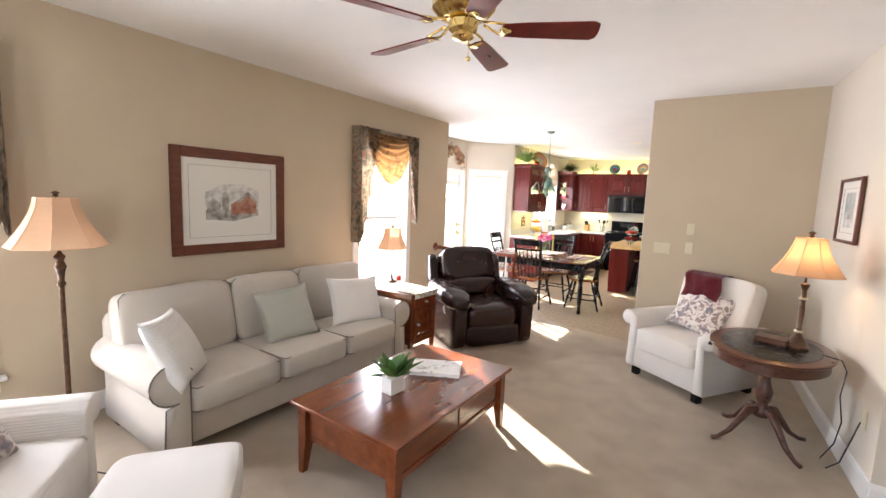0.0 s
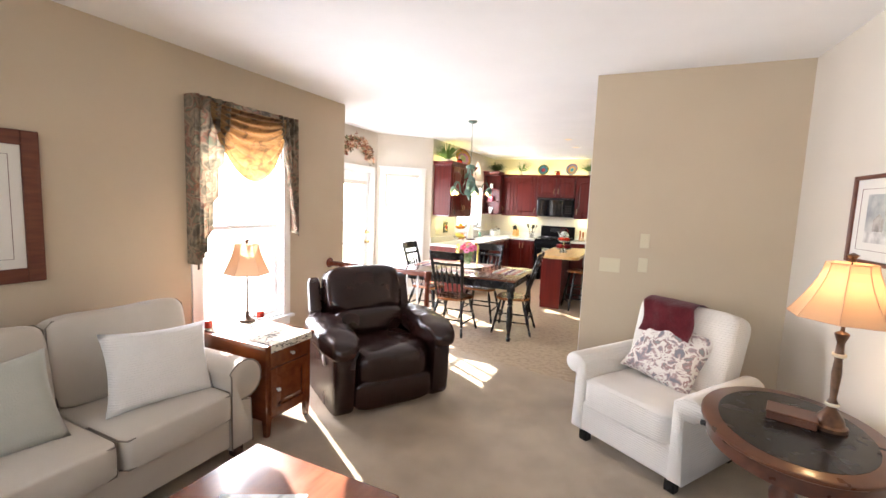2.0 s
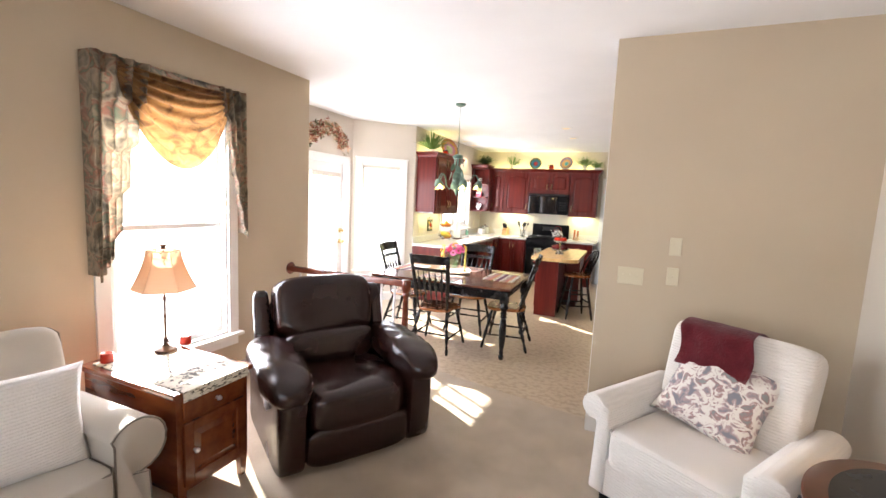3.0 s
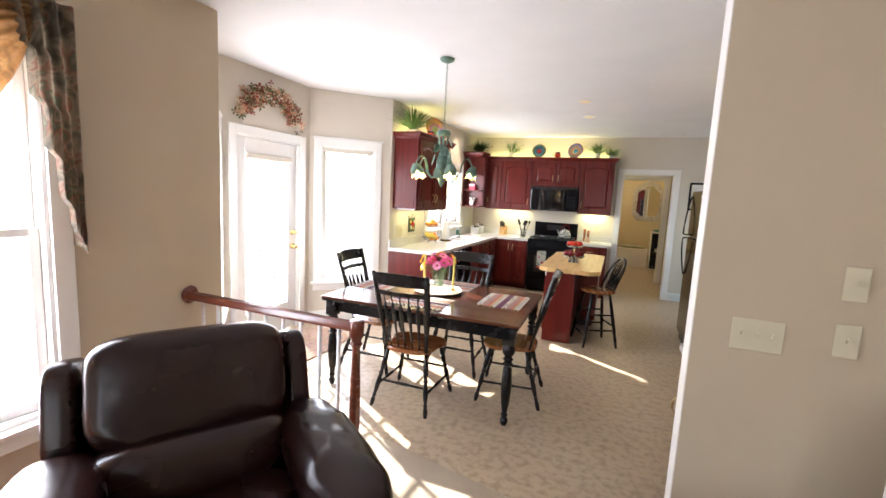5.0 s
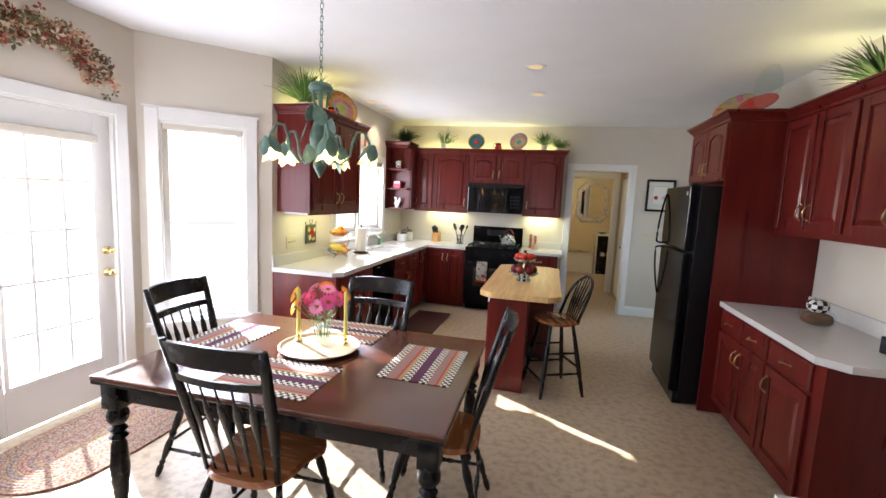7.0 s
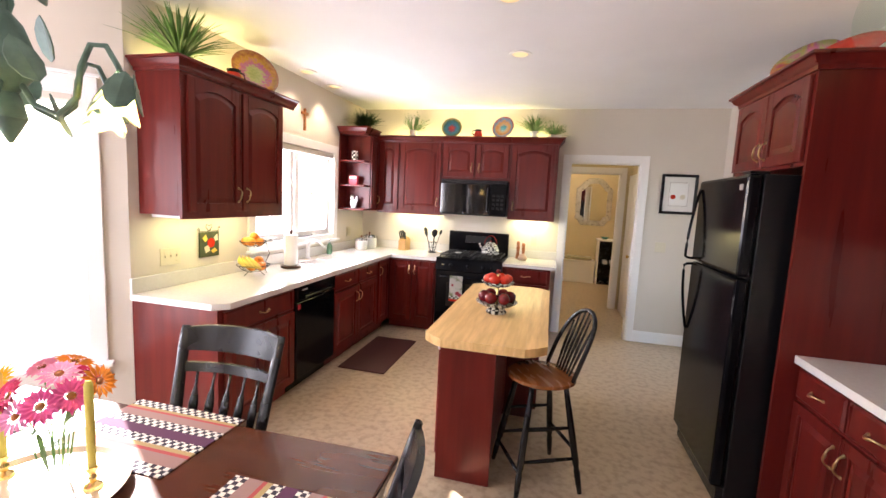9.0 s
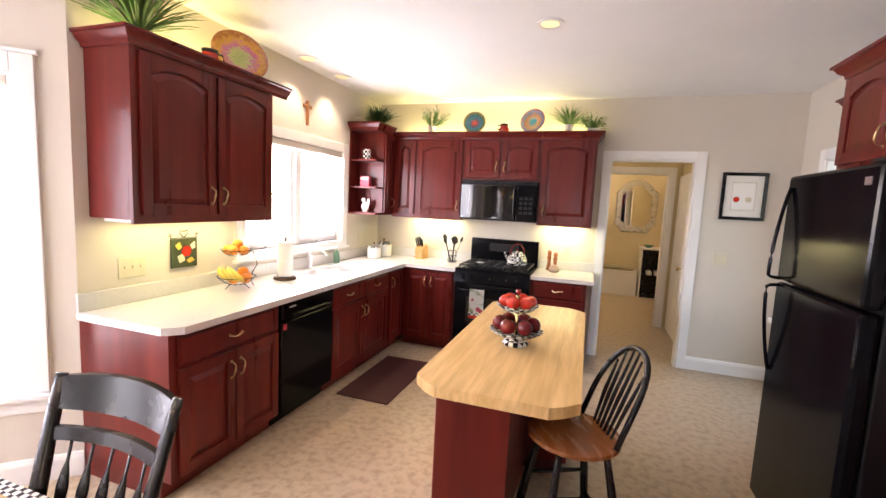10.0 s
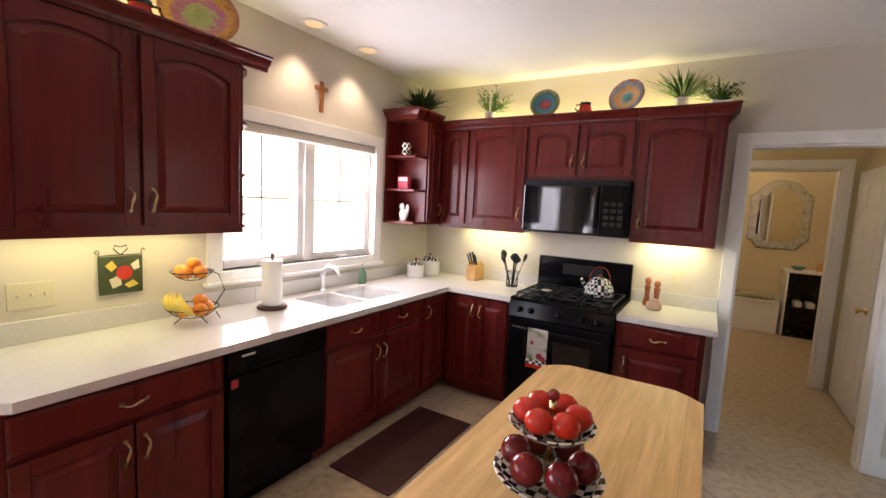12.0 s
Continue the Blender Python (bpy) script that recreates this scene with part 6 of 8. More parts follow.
# ---- switches and sockets ----
def switch_plate(place, turn, gangs, label="ivory wall switch plate", kind="toggle", h=0.118):
    w = 0.07 + 0.046 * (gangs - 1)
    s = thing("switch_plate", place, turn, label, "switch", "switch plates")
    part("plate", B((-w / 2, w / 2, -0.007, -0.0005, -h / 2, h / 2, 0.003)), "ivory", s)
    for k in range(gangs):
        x = (k - (gangs - 1) / 2) * 0.046
        if kind == "toggle":
            bm = bmesh.new()
            box(bm, x - 0.005, x + 0.005, -0.018, -0.007, -0.004, 0.012, 0.002)
            part("toggle", bm, "ivory", s)
        else:
            for z in (-0.022, 0.022):
                part("receptacle", B((x - 0.015, x + 0.015, -0.009, -0.007, z - 0.014, z + 0.014, 0.002)), "ivory", s)
    for k in range(gangs):
        x = (k - (gangs - 1) / 2) * 0.046
        for z in (-0.03, 0.03):
            part("screw", B((x - 0.003, x + 0.003, -0.0085, -0.007, z - 0.003, z + 0.003)), "ivory", s)
    return s


switch_plate((-0.271, END, 1.168), 0, 3, "ivory triple switch plate on the partition")
switch_plate((-0.015, END, 1.19), 0, 1, "ivory single switch plate on the partition")
switch_plate((-0.015, END, 1.39), 0, 1, "ivory dimmer plate on the partition")
switch_plate((KX, 8.627, 1.115), 90, 3, "ivory triple switch plate over the kitchen counter")
switch_plate((KX, 11.30, 1.13), 90, 2, "ivory socket plate in the kitchen corner", "socket")
switch_plate((-1.12, BACK, 1.13), 0, 1, "ivory socket plate beside the stove", "socket")
switch_plate((0.33, BACK, 1.16), 0, 2, "ivory double switch plate by the hall doorway")
switch_plate((1.104, 3.62, 0.42), -85.55, 1, "ivory wall socket behind the oval table", "socket")


# ---- window valance ----
def valance(y0, y1, ztop, label):
    """Header, swag and two cascades on the west living room wall; u runs along y."""
    v = thing("window_valance", (LX + 0.002, y0, 0), 90, label, "curtain", "window valances")
    w = y1 - y0
    part("mounting_board", B((0, w, -0.10, 0, ztop - 0.02, ztop)), "floral", v)
    def sheet(name, fn, nu, nv, mt):
        bm = bmesh.new()
        g = [[bm.verts.new(fn(i / nu, j / nv)) for j in range(nv + 1)] for i in range(nu + 1)]
        for i in range(nu):
            for j in range(nv):
                bm.faces.new((g[i][j], g[i + 1][j], g[i + 1][j + 1], g[i][j + 1]))
        bmesh.ops.solidify(bm, geom=bm.faces[:], thickness=0.004)
        part(name, bm, mt, v, smooth=name != "return")
    def header(u, s):
        return (w * u, -0.105 - 0.006 * math.sin(u * 40), ztop - s * (0.10 + 0.07 * math.sin(math.pi * u)))
    sheet("header", header, 40, 3, "floral")
    def swag(u, s):
        drop = 0.07 + s * 0.50
        a = math.sin(math.pi * u)
        fold = 0.026 * math.sin(s * 42) * a
        x = w * (0.08 + 0.86 * u) + (0.5 - u) * 0.10 * s
        return (x, -0.115 - 0.05 * a * (0.4 + 0.6 * s) - fold, ztop - 0.02 - s * 0.05 - drop * (a ** 0.62) * (0.35 + 0.65 * s) - 0.002)
    sheet("swag", swag, 36, 48, "swag")
    for side, x0, full, dropn in ((-1, 0.0, 0.36, 1.37), (1, w + 0.035, 0.25, 1.16)):
        def cascade(u, s, x0=x0, side=side, full=full, dropn=dropn):
            inward = -side
            step = (s * 4.5) % 1.0
            wide = full * (1 - 0.78 * s) + 0.045 * (step - 0.5) * min(1, 4 * s)
            length = dropn * (1 - 0.10 * u) - 0.05 * step * u
            return (x0 + inward * wide * u, -0.118 - 0.020 * math.sin(u * 23) - 0.012 * step * u, ztop - length * s)
        sheet("cascade", cascade, 44, 54, "floral")
        def ret(u, s, x0=x0, dropn=dropn):
            return (x0, -0.118 + 0.115 * u, ztop - dropn * s)
        part("return", B((x0 - 0.003, x0 + 0.003, -0.116, -0.003, ztop - dropn * 0.97, ztop - 0.021)), "floral", v)
    return v


valance(3.77, 4.83, 2.395, "floral valance with gold swag and pleated cascades over a window")
valance(-0.28, 0.86, 2.42, "floral valance with cascades over the rear living room window")

# ---- rail between the rooms ----
rl = thing("railing", (LX, 5.50, 0), 0, "mahogany handrail with white balusters and a turned newel post", "railing")
bm = bmesh.new()
sec = [(-0.03, -0.022), (0.03, -0.022), (0.034, 0.0), (0.024, 0.022), (0.0, 0.03), (-0.024, 0.022), (-0.034, 0.0)]
slab(bm, sec, 0.02, 1.30, Matrix(((0, 0, 1, 0), (1, 0, 0, 0), (0, 1, 0, 0.88), (0, 0, 0, 1))))
part("handrail", bm, "rail", rl, "varnished mahogany handrail", "auto")
bm = bmesh.new()
lathe(bm, [(0.055, 0), (0.06, 0.01), (0.045, 0.025), (0.03, 0.03)], 20, Matrix.Translation((0.002, 0, 0.885)) @ Matrix.Rotation(math.pi / 2, 4, "Y"))
part("rosette", bm, "rail", rl, smooth="auto")
bm = bmesh.new()
lathe(bm, [(0.045, 0), (0.045, 0.16), (0.028, 0.18), (0.034, 0.20), (0.024, 0.23), (0.032, 0.32), (0.030, 0.50), (0.022, 0.76), (0.034, 0.78), (0.026, 0.80), (0.040, 0.83), (0.042, 0.90), (0.036, 0.915), (0.004, 0.918)], 18, Matrix.Translation((1.30, 0, 0)))
part("newel_post", bm, "rail", rl, "turned mahogany newel post", "auto")
bm0 = bmesh.new()
lathe(bm0, [(0.012, 0), (0.013, 0.25), (0.017, 0.30), (0.012, 0.33), (0.011, 0.86)], 8)
b0 = part("baluster", bm0, "white", rl, "slim white baluster", True)
b0.location = (0.13, 0, 0)
for k in range(1, 9):
    b1 = b0.copy()
    scene.collection.objects.link(b1)
    b1.location = (0.13 + 0.132 * k, 0, 0)

# ---- ceiling fan ----
fan = thing("ceiling_fan", (-0.845, 2.09, H - 0.075), 29, "brass ceiling fan with five dark reversible blades", "fan")
bm = bmesh.new()
lathe(bm, [(0.085, 0.075), (0.085, 0.0), (0.13, -0.005), (0.15, -0.03), (0.15, -0.05), (0.14, -0.055), (0.155, -0.09), (0.155, -0.13), (0.12, -0.165), (0.06, -0.18)], 32)
part("motor_housing", bm, "brass", fan, "polished brass housing", "auto")
bm = bmesh.new()
lathe(bm, [(0.06, -0.18), (0.075, -0.19), (0.07, -0.225), (0.05, -0.24), (0.055, -0.26), (0.03, -0.275), (0.004, -0.28)], 24)
part("switch_housing", bm, "brass", fan, "polished brass", "auto")
for k in range(5):
    m = Matrix.Rotation(2 * math.pi * k / 5, 4, "Z") @ Matrix.Translation((0, 0, -0.225)) @ Matrix.Rotation(radians(-13), 4, "X")
    bm = bmesh.new()
    out = [(0.20, -0.045), (0.30, -0.055), (0.62, -0.068), (0.645, -0.05), (0.65, 0.0), (0.645, 0.05), (0.62, 0.068), (0.30, 0.055), (0.20, 0.045), (0.18, 0.0)]
    slab(bm, out, -0.004, 0.004, m)
    bl = part("blade", bm, M["fanblade"] if "fanblade" in M else "cherry", fan, "dark red-brown blade")
    bm = bmesh.new()
    for s in (-1, 1):
        tube(bm, [m @ Vector((0.10, s * 0.012, 0.035)), m @ Vector((0.14, s * 0.03, 0.02)), m @ Vector((0.18, s * 0.042, 0.008)), m @ Vector((0.215, s * 0.03, 0.008)), m @ Vector((0.235, s * 0.005, 0.008))], 0.007, 8)
    slab(bm, [(0.185, -0.04), (0.235, -0.01), (0.235, 0.01), (0.185, 0.04)], -0.009, -0.005, m)
    part("bracket", bm, "brass", bl, "scrolled brass blade bracket", True)
bm = bmesh.new()
tube(bm, [(0.03, 0.0, -0.27), (0.03, 0.0, -0.35)], 0.0015, 5)
puff(bm, (0.03, 0, -0.36), (0.012, 0.012, 0.012), 1.0, 10, 8)
part("pull_chain", bm, "brass", fan, smooth=True)


# windows behind the walk
sash_window("window_6", place_on((3.34, -2.2), (-3.53, -2.2), 3.34 - 1.40), 1.0, 0.5, 2.2, bars=(3, 2))
sash_window("window_7", place_on((3.34, -2.2), (-3.53, -2.2), 3.34 + 0.90), 1.0, 0.5, 2.2, bars=(3, 2))

# ---- dining table ----
TURN_LEG = [(0.0, 0.018), (0.02, 0.024), (0.06, 0.030), (0.10, 0.018), (0.13, 0.026), (0.16, 0.018), (0.28, 0.030), (0.50, 0.040), (0.70, 0.032), (0.735, 0.022), (0.76, 0.040), (0.79, 0.024), (0.82, 0.038), (0.85, 0.024), (0.90, 0.044), (0.94, 0.046), (1.0, 0.034)]
dt = thing("dining_table", (-2.145, 6.92, 0), 1.0, "dining table with brown wood top and black turned legs", "table")
part("tabletop", B((-0.805, 0.805, -0.56, 0.56, 0.735, 0.76, 0.008)), "tablewood", dt, "brown wood top")
part("table_edge", B((-0.80, 0.80, -0.555, 0.555, 0.722, 0.735)), "black", dt)
part("apron", B((-0.73, 0.73, -0.50, -0.48, 0.63, 0.722, 0.003), (-0.73, 0.73, 0.48, 0.50, 0.63, 0.722, 0.003), (-0.74, -0.72, -0.48, 0.48, 0.63, 0.722), (0.72, 0.74, -0.48, 0.48, 0.63, 0.722)), "black", dt)
for x in (-0.735, 0.735):
    for y in (-0.49, 0.49):
        bm = bmesh.new()
        turned(bm, (x, y, 0), (x, y, 0.60), TURN_LEG, 14)
        box(bm, x - 0.042, x + 0.042, y - 0.042, y + 0.042, 0.598, 0.722, 0.004)
        part("leg", bm, "black", dt, "black turned leg", "auto")


def dining_chair():
    """Arrow-back chair; it faces -y, its seat's centre at the origin."""
    c = thing("dining_chair", (0, 0, 0), 0, "black arrow-back dining chair with brown wooden seat", "chair", "chairs round the table")
    bm = bmesh.new()
    out = []
    for k in range(28):
        a = 2 * math.pi * k / 28
        x, y = math.cos(a), math.sin(a)
        rx = 0.235 if y < 0 else 0.195
        out.append((rx * math.copysign(abs(x) ** 0.6, x), 0.215 * math.copysign(abs(y) ** 0.62, y)))
    small = [(x * 0.93, y * 0.93) for x, y in out]
    slab(bm, small, 0.428, 0.438, poly2=out)
    slab(bm, out, 0.438, 0.452)
    slab(bm, out, 0.452, 0.462, poly2=[(x * 0.96, y * 0.96) for x, y in out])
    part("seat", bm, "seatwood", c, "brown saddle seat", "auto")
    prof = [(0.0, 0.011), (0.05, 0.016), (0.12, 0.018), (0.16, 0.011), (0.19, 0.017), (0.22, 0.011), (0.30, 0.017), (0.42, 0.020), (0.52, 0.013), (0.56, 0.019), (0.60, 0.013), (0.66, 0.019), (0.80, 0.021), (0.90, 0.014), (1.0, 0.012)]
    tops = {}
    for sx in (-1, 1):
        for sy in (-1, 1):
            a, b = (sx * (0.24 if sy < 0 else 0.225), sy * (0.225 if sy < 0 else 0.27), 0.0), (sx * 0.155, sy * 0.14, 0.432)
            bm = bmesh.new()
            turned(bm, a, b, prof, 10)
            part("leg", bm, "black", c, "black turned leg", True)
            tops[sx, sy] = (Vector(a), Vector(b))
    def mid(k, s):
        a, b = tops[k]
        return a + (b - a) * s
    sprof = [(0, 0.008), (0.2, 0.010), (0.35, 0.008), (0.42, 0.014), (0.46, 0.009), (0.5, 0.015), (0.54, 0.009), (0.58, 0.014), (0.65, 0.008), (0.8, 0.010), (1, 0.008)]
    for a, b in ((mid((-1, -1), 0.52), mid((1, -1), 0.52)), (mid((-1, -1), 0.36), mid((-1, 1), 0.36)), (mid((1, -1), 0.36), mid((1, 1), 0.36)), (mid((-1, 1), 0.45), mid((1, 1), 0.45))):
        bm = bmesh.new()
        turned(bm, a, b, sprof, 8)
        part("stretcher", bm, "black", c, smooth=True)
    def back(s):
        return 0.165 + 0.155 * s ** 1.15, 0.45 + 0.60 * s
    for sx in (-1, 1):
        pts = []
        for k in range(9):
            y, z = back(k / 8)
            pts.append((sx * (0.165 + 0.045 * k / 8), y, z))
        bm = bmesh.new()
        tube(bm, pts, [0.013, 0.014, 0.018, 0.024, 0.026, 0.024, 0.022, 0.022, 0.018], 8, flat=0.6)
        part("back_post", bm, "black", c, smooth=True)
    def rail(name, s0, s1, hw, t, crest):
        bm = bmesh.new()
        n = 12
        rows = []
        for k in range(n + 1):
            u = k / n * 2 - 1
            bow = 0.035 * (1 - u * u)
            top = s1 + crest * (1 - abs(u) ** 2.5)
            y0, z0 = back(s0)
            y1, z1 = back(top)
            rows.append([bm.verts.new(p) for p in ((u * hw, y0 + bow - t, z0), (u * hw, y0 + bow + t, z0), (u * hw, y1 + bow + t, z1), (u * hw, y1 + bow - t, z1))])
        for a, b in zip(rows, rows[1:]):
            for k in range(4):
                bm.faces.new((a[k], a[(k + 1) % 4], b[(k + 1) % 4], b[k]))
        bm.faces.new(rows[0])
        bm.faces.new(rows[-1])
        part(name, bm, "black", c, smooth="auto")
    rail("crest_rail", 0.85, 0.99, 0.205, 0.009, 0.02)
    rail("back_rail", 0.72, 0.775, 0.20, 0.008, 0.0)
    for k in range(5):
        u = (k - 2) / 2
        y0, z0 = back(0.0)
        y1, z1 = back(0.73)
        x0, x1 = u * 0.115, u * 0.135
        bow = 0.035 * (1 - (x1 / 0.2) ** 2)
        a, b = Vector((x0, y0 + 0.005, z0)), Vector((x1, y1 + bow, z1))
        bm = bmesh.new()
        pts = [a + (b - a) * s for s in (0, 0.2, 0.45, 0.6, 0.72, 0.80, 0.86, 1.0)]
        tube(bm, pts, [0.007, 0.008, 0.012, 0.018, 0.020, 0.014, 0.006, 0.006], 8, flat=0.4)
        part("arrow_spindle", bm, "black", c, smooth=True)
    return c


ch = dining_chair()
ch.matrix_world = pose(-2.165, 6.52, 0, 0, 0, 181)
for x, y, a in ((-1.50, 6.96, -84), (-2.78, 6.99, 93), (-2.08, 7.30, 2)):
    copy_thing(ch, pose(x, y, 0, 0, 0, a))

# counter stool by the island
stl = thing("counter_stool", (-0.915, 8.70, 0), -64, "black bow-back counter stool with round brown seat", "stool")
bm = bmesh.new()
lathe(bm, [(0.17, 0.60), (0.195, 0.615), (0.195, 0.632), (0.17, 0.64), (0.02, 0.634)], 28)
part("seat", bm, "seatwood", stl, "round brown seat", "auto")
legs = []
for sx in (-1, 1):
    for sy in (-1, 1):
        a, b = Vector((sx * 0.19, sy * 0.19, 0)), Vector((sx * 0.10, sy * 0.10, 0.605))
        bm = bmesh.new()
        turned(bm, a, b, [(0, 0.012), (0.1, 0.016), (0.2, 0.018), (0.24, 0.013), (0.28, 0.019), (0.6, 0.019), (0.9, 0.015), (1, 0.013)], 10)
        part("leg", bm, "black", stl, smooth=True)
        legs.append((a, b))
for i, j, s in ((0, 1, 0.32), (2, 3, 0.32), (0, 2, 0.22), (1, 3, 0.40), (0, 1, 0.6), (2, 3, 0.6)):
    p, q = (legs[i][0].lerp(legs[i][1], s), legs[j][0].lerp(legs[j][1], s))
    bm = bmesh.new()
    turned(bm, p, q, [(0, 0.008), (0.5, 0.012), (1, 0.008)], 8)
    part("stretcher", bm, "black", stl, smooth=True)
bm = bmesh.new()
bowp = [(0.155 * math.cos(math.pi * (1 - k / 16)) * (1 + 0.12 * math.sin(math.pi * k / 16)), 0.11 + 0.16 * math.sin(math.pi * k / 16) ** 0.7, 0.635 + 0.36 * math.sin(math.pi * k / 16) ** 0.6) for k in range(17)]
tube(bm, bowp, 0.0125, 8)
part("bow", bm, "black", stl, "bent black back bow", True)
for k in range(6):
    u = -0.10 + 0.04 * k
    zt = 0.635 + 0.36 * math.sqrt(max(0, 1 - (u / 0.165) ** 2)) * 0.98
    bm = bmesh.new()
    tube(bm, [(u * 0.75, 0.13, 0.635), (u * 0.9, 0.18, 0.78), (u, 0.265 - 0.03 * (abs(u) / 0.1), zt)], [0.006, 0.009, 0.005], 8)
    part("spindle", bm, "black", stl, smooth=True)

# placemats, tray, candles, flowers
for x, y, a in ((-2.765, 7.0, 90), (-1.59, 7.01, 90), (-2.18, 6.62, 0), (-2.19, 7.34, 180)):
    p = thing("placemat", (x, y, 0.7605), a, "striped and checked woven placemat on the dining table", "placemat", "placemats")
    part("cloth", B((-0.235, 0.235, -0.175, 0.175, 0, 0.004, 0.0015)), "placemat", p)
ty = thing("tray", (-2.19, 7.0, 0.7645), 0, "round carved wooden tray with candles and flowers on it", "tray")
bm = bmesh.new()
lathe(bm, [(0.17, 0), (0.20, 0.008), (0.215, 0.022), (0.205, 0.024), (0.19, 0.012), (0.02, 0.010)], 40)
part("dish", bm, mat("pale_carved_wood", (0.42, 0.31, 0.22), 0.3, color2=(0.55, 0.44, 0.33), scale=18, coat=0.3), ty, smooth="auto")
for x, y in ((-2.34, 7.03), (-2.075, 7.07)):
    cs = thing("candlestick", (x, y, 0.776), 0, "tall yellow-green candle in a small brass holder", "candle", "candles on the tray")
    bm = bmesh.new()
    lathe(bm, [(0.024, 0), (0.022, 0.008), (0.008, 0.016), (0.012, 0.03), (0.008, 0.04), (0.016, 0.055), (0.016, 0.062)], 14)
    part("holder", bm, "brass", cs, smooth="auto")
    bm = bmesh.new()
    lathe(bm, [(0.0105, 0.055), (0.0105, 0.29), (0.007, 0.30), (0.002, 0.302)], 12)
    part("candle", bm, "candle", cs, smooth="auto")
va = thing("flower_vase", (-2.215, 7.08, 0.776), 0, "clear glass vase of pink, yellow and orange daisies", "vase")
bm = bmesh.new()
lathe(bm, [(0.035, 0.0), (0.04, 0.01), (0.036, 0.06), (0.048, 0.15), (0.045, 0.15), (0.033, 0.06), (0.035, 0.012), (0.003, 0.010)], 20)
part("vase", bm, "glass", va, "clear flared glass vase", True)
rnd = random.Random(5)
cols = {"pink": mat("pink_petal", (0.70, 0.10, 0.33), 0.6), "magenta": mat("crimson_petal", (0.55, 0.015, 0.10), 0.6), "yellow": mat("yellow_petal", (0.85, 0.55, 0.02), 0.6),
        "orange": mat("orange_petal", (0.80, 0.28, 0.02), 0.6), "lilac": mat("pale_pink_petal", (0.78, 0.30, 0.52), 0.6)}
heads = [("magenta", -0.03, -0.06, 0.235), ("pink", 0.055, -0.06, 0.225), ("lilac", 0.02, 0.0, 0.27), ("orange", 0.09, 0.03, 0.25), ("yellow", -0.10, -0.07, 0.185), ("yellow", -0.13, -0.02, 0.235),
         ("lilac", -0.06, 0.02, 0.265), ("pink", -0.08, -0.04, 0.22), ("orange", -0.02, 0.06, 0.27), ("lilac", 0.01, -0.075, 0.20), ("pink", 0.08, -0.02, 0.235), ("magenta", 0.03, 0.05, 0.25)]
heads = [(cn, x * 1.25, y * 1.25, z * 1.1) for cn, x, y, z in heads]
for i, (cn, x, y, z) in enumerate(heads):
    f = part("flower", B((-0.001, 0.001, -0.001, 0.001, -0.004, 0)), "leaf", va, cn + " daisy")
    nrm = Vector((x * 2.5, y * 2.5 - 0.05, 0.16)).normalized()
    m = Matrix.Translation((x, y, z)) @ nrm.to_track_quat("Z", "Y").to_matrix().to_4x4()
    f.matrix_basis = m
    bm = bmesh.new()
    R = rnd.uniform(0.044, 0.053)
    for ring in range(2):
        for k in range(15):
            a = 2 * math.pi * (k + ring * 0.5) / 15
            c, s = math.cos(a), math.sin(a)
            r = R * (1 - 0.2 * ring)
            v = [bm.verts.new(p) for p in ((0.008 * c, 0.008 * s, 0.003 * ring), (r * 0.7 * c - 0.006 * s, r * 0.7 * s + 0.006 * c, 0.006 + 0.004 * ring), (r * c, r * s, 0.002 + 0.006 * ring), (r * 0.7 * c + 0.006 * s, r * 0.7 * s - 0.006 * c, 0.006 + 0.004 * ring))]
            bm.faces.new(v)
    part("petals", bm, cols[cn], f, kind="stuff")
    bm = bmesh.new()
    puff(bm, (0, 0, 0.004), (0.011, 0.011, 0.006), 1.0, 12, 6)
    part("flower_centre", bm, "seatwood", f, smooth=True)
bm = bmesh.new()
for cn, x, y, z in heads:
    tube(bm, [(x * 0.25, y * 0.25, 0.02), (x * 0.4, y * 0.4, 0.13), (x, y, z)], 0.0022, 5)
for k in range(14):
    a = rnd.uniform(0, 6.28)
    p = Vector((0.03 * math.cos(a), 0.03 * math.sin(a), 0.15))
    q = p + Vector((0.06 * math.cos(a), 0.06 * math.sin(a), rnd.uniform(0.0, 0.08)))
    s = Vector((-math.sin(a), math.cos(a), 0)) * 0.01
    bm.faces.new([bm.verts.new(v) for v in (p, (p + q) / 2 + s, q, (p + q) / 2 - s)])
part("stems", bm, "leaf", va, kind="stuff")

# ---- chandelier ----
cl = thing("chandelier", (-2.215, 7.02, 0), 0, "green verdigris chandelier with tulip shades over the table", "lamp")
bm = bmesh.new()
lathe(bm, [(0.004, H - 0.035), (0.03, H - 0.032), (0.055, H - 0.02), (0.062, H - 0.004), (0.062, H - 0.001)], 20)
part("canopy", bm, "verd", cl, smooth="auto")
bm = bmesh.new()
z = H - 0.035
k = 0
while z > 2.17:
    ax = Vector((1, 0, 0)) if k % 2 else Vector((0, 1, 0))
    tube(bm, [Vector((0, 0, z - 0.019)) + ax * 0.008 * math.cos(t * math.pi / 5) + Vector((0, 0, 0.019 * math.sin(t * math.pi / 5))) for t in range(10)], 0.0022, 5, closed=True)
    z -= 0.031
    k += 1
part("chain", bm, "verd", cl, kind="stuff")
bm = bmesh.new()
lathe(bm, [(0.012, 2.165), (0.05, 2.155), (0.062, 2.135), (0.058, 2.115), (0.02, 2.11)], 20)
for q in range(6):
    a = q * math.pi / 3
    tube(bm, [(0.042 * math.cos(a), 0.042 * math.sin(a), 2.115), (0.035 * math.cos(a), 0.035 * math.sin(a), 2.04)], 0.006, 6)
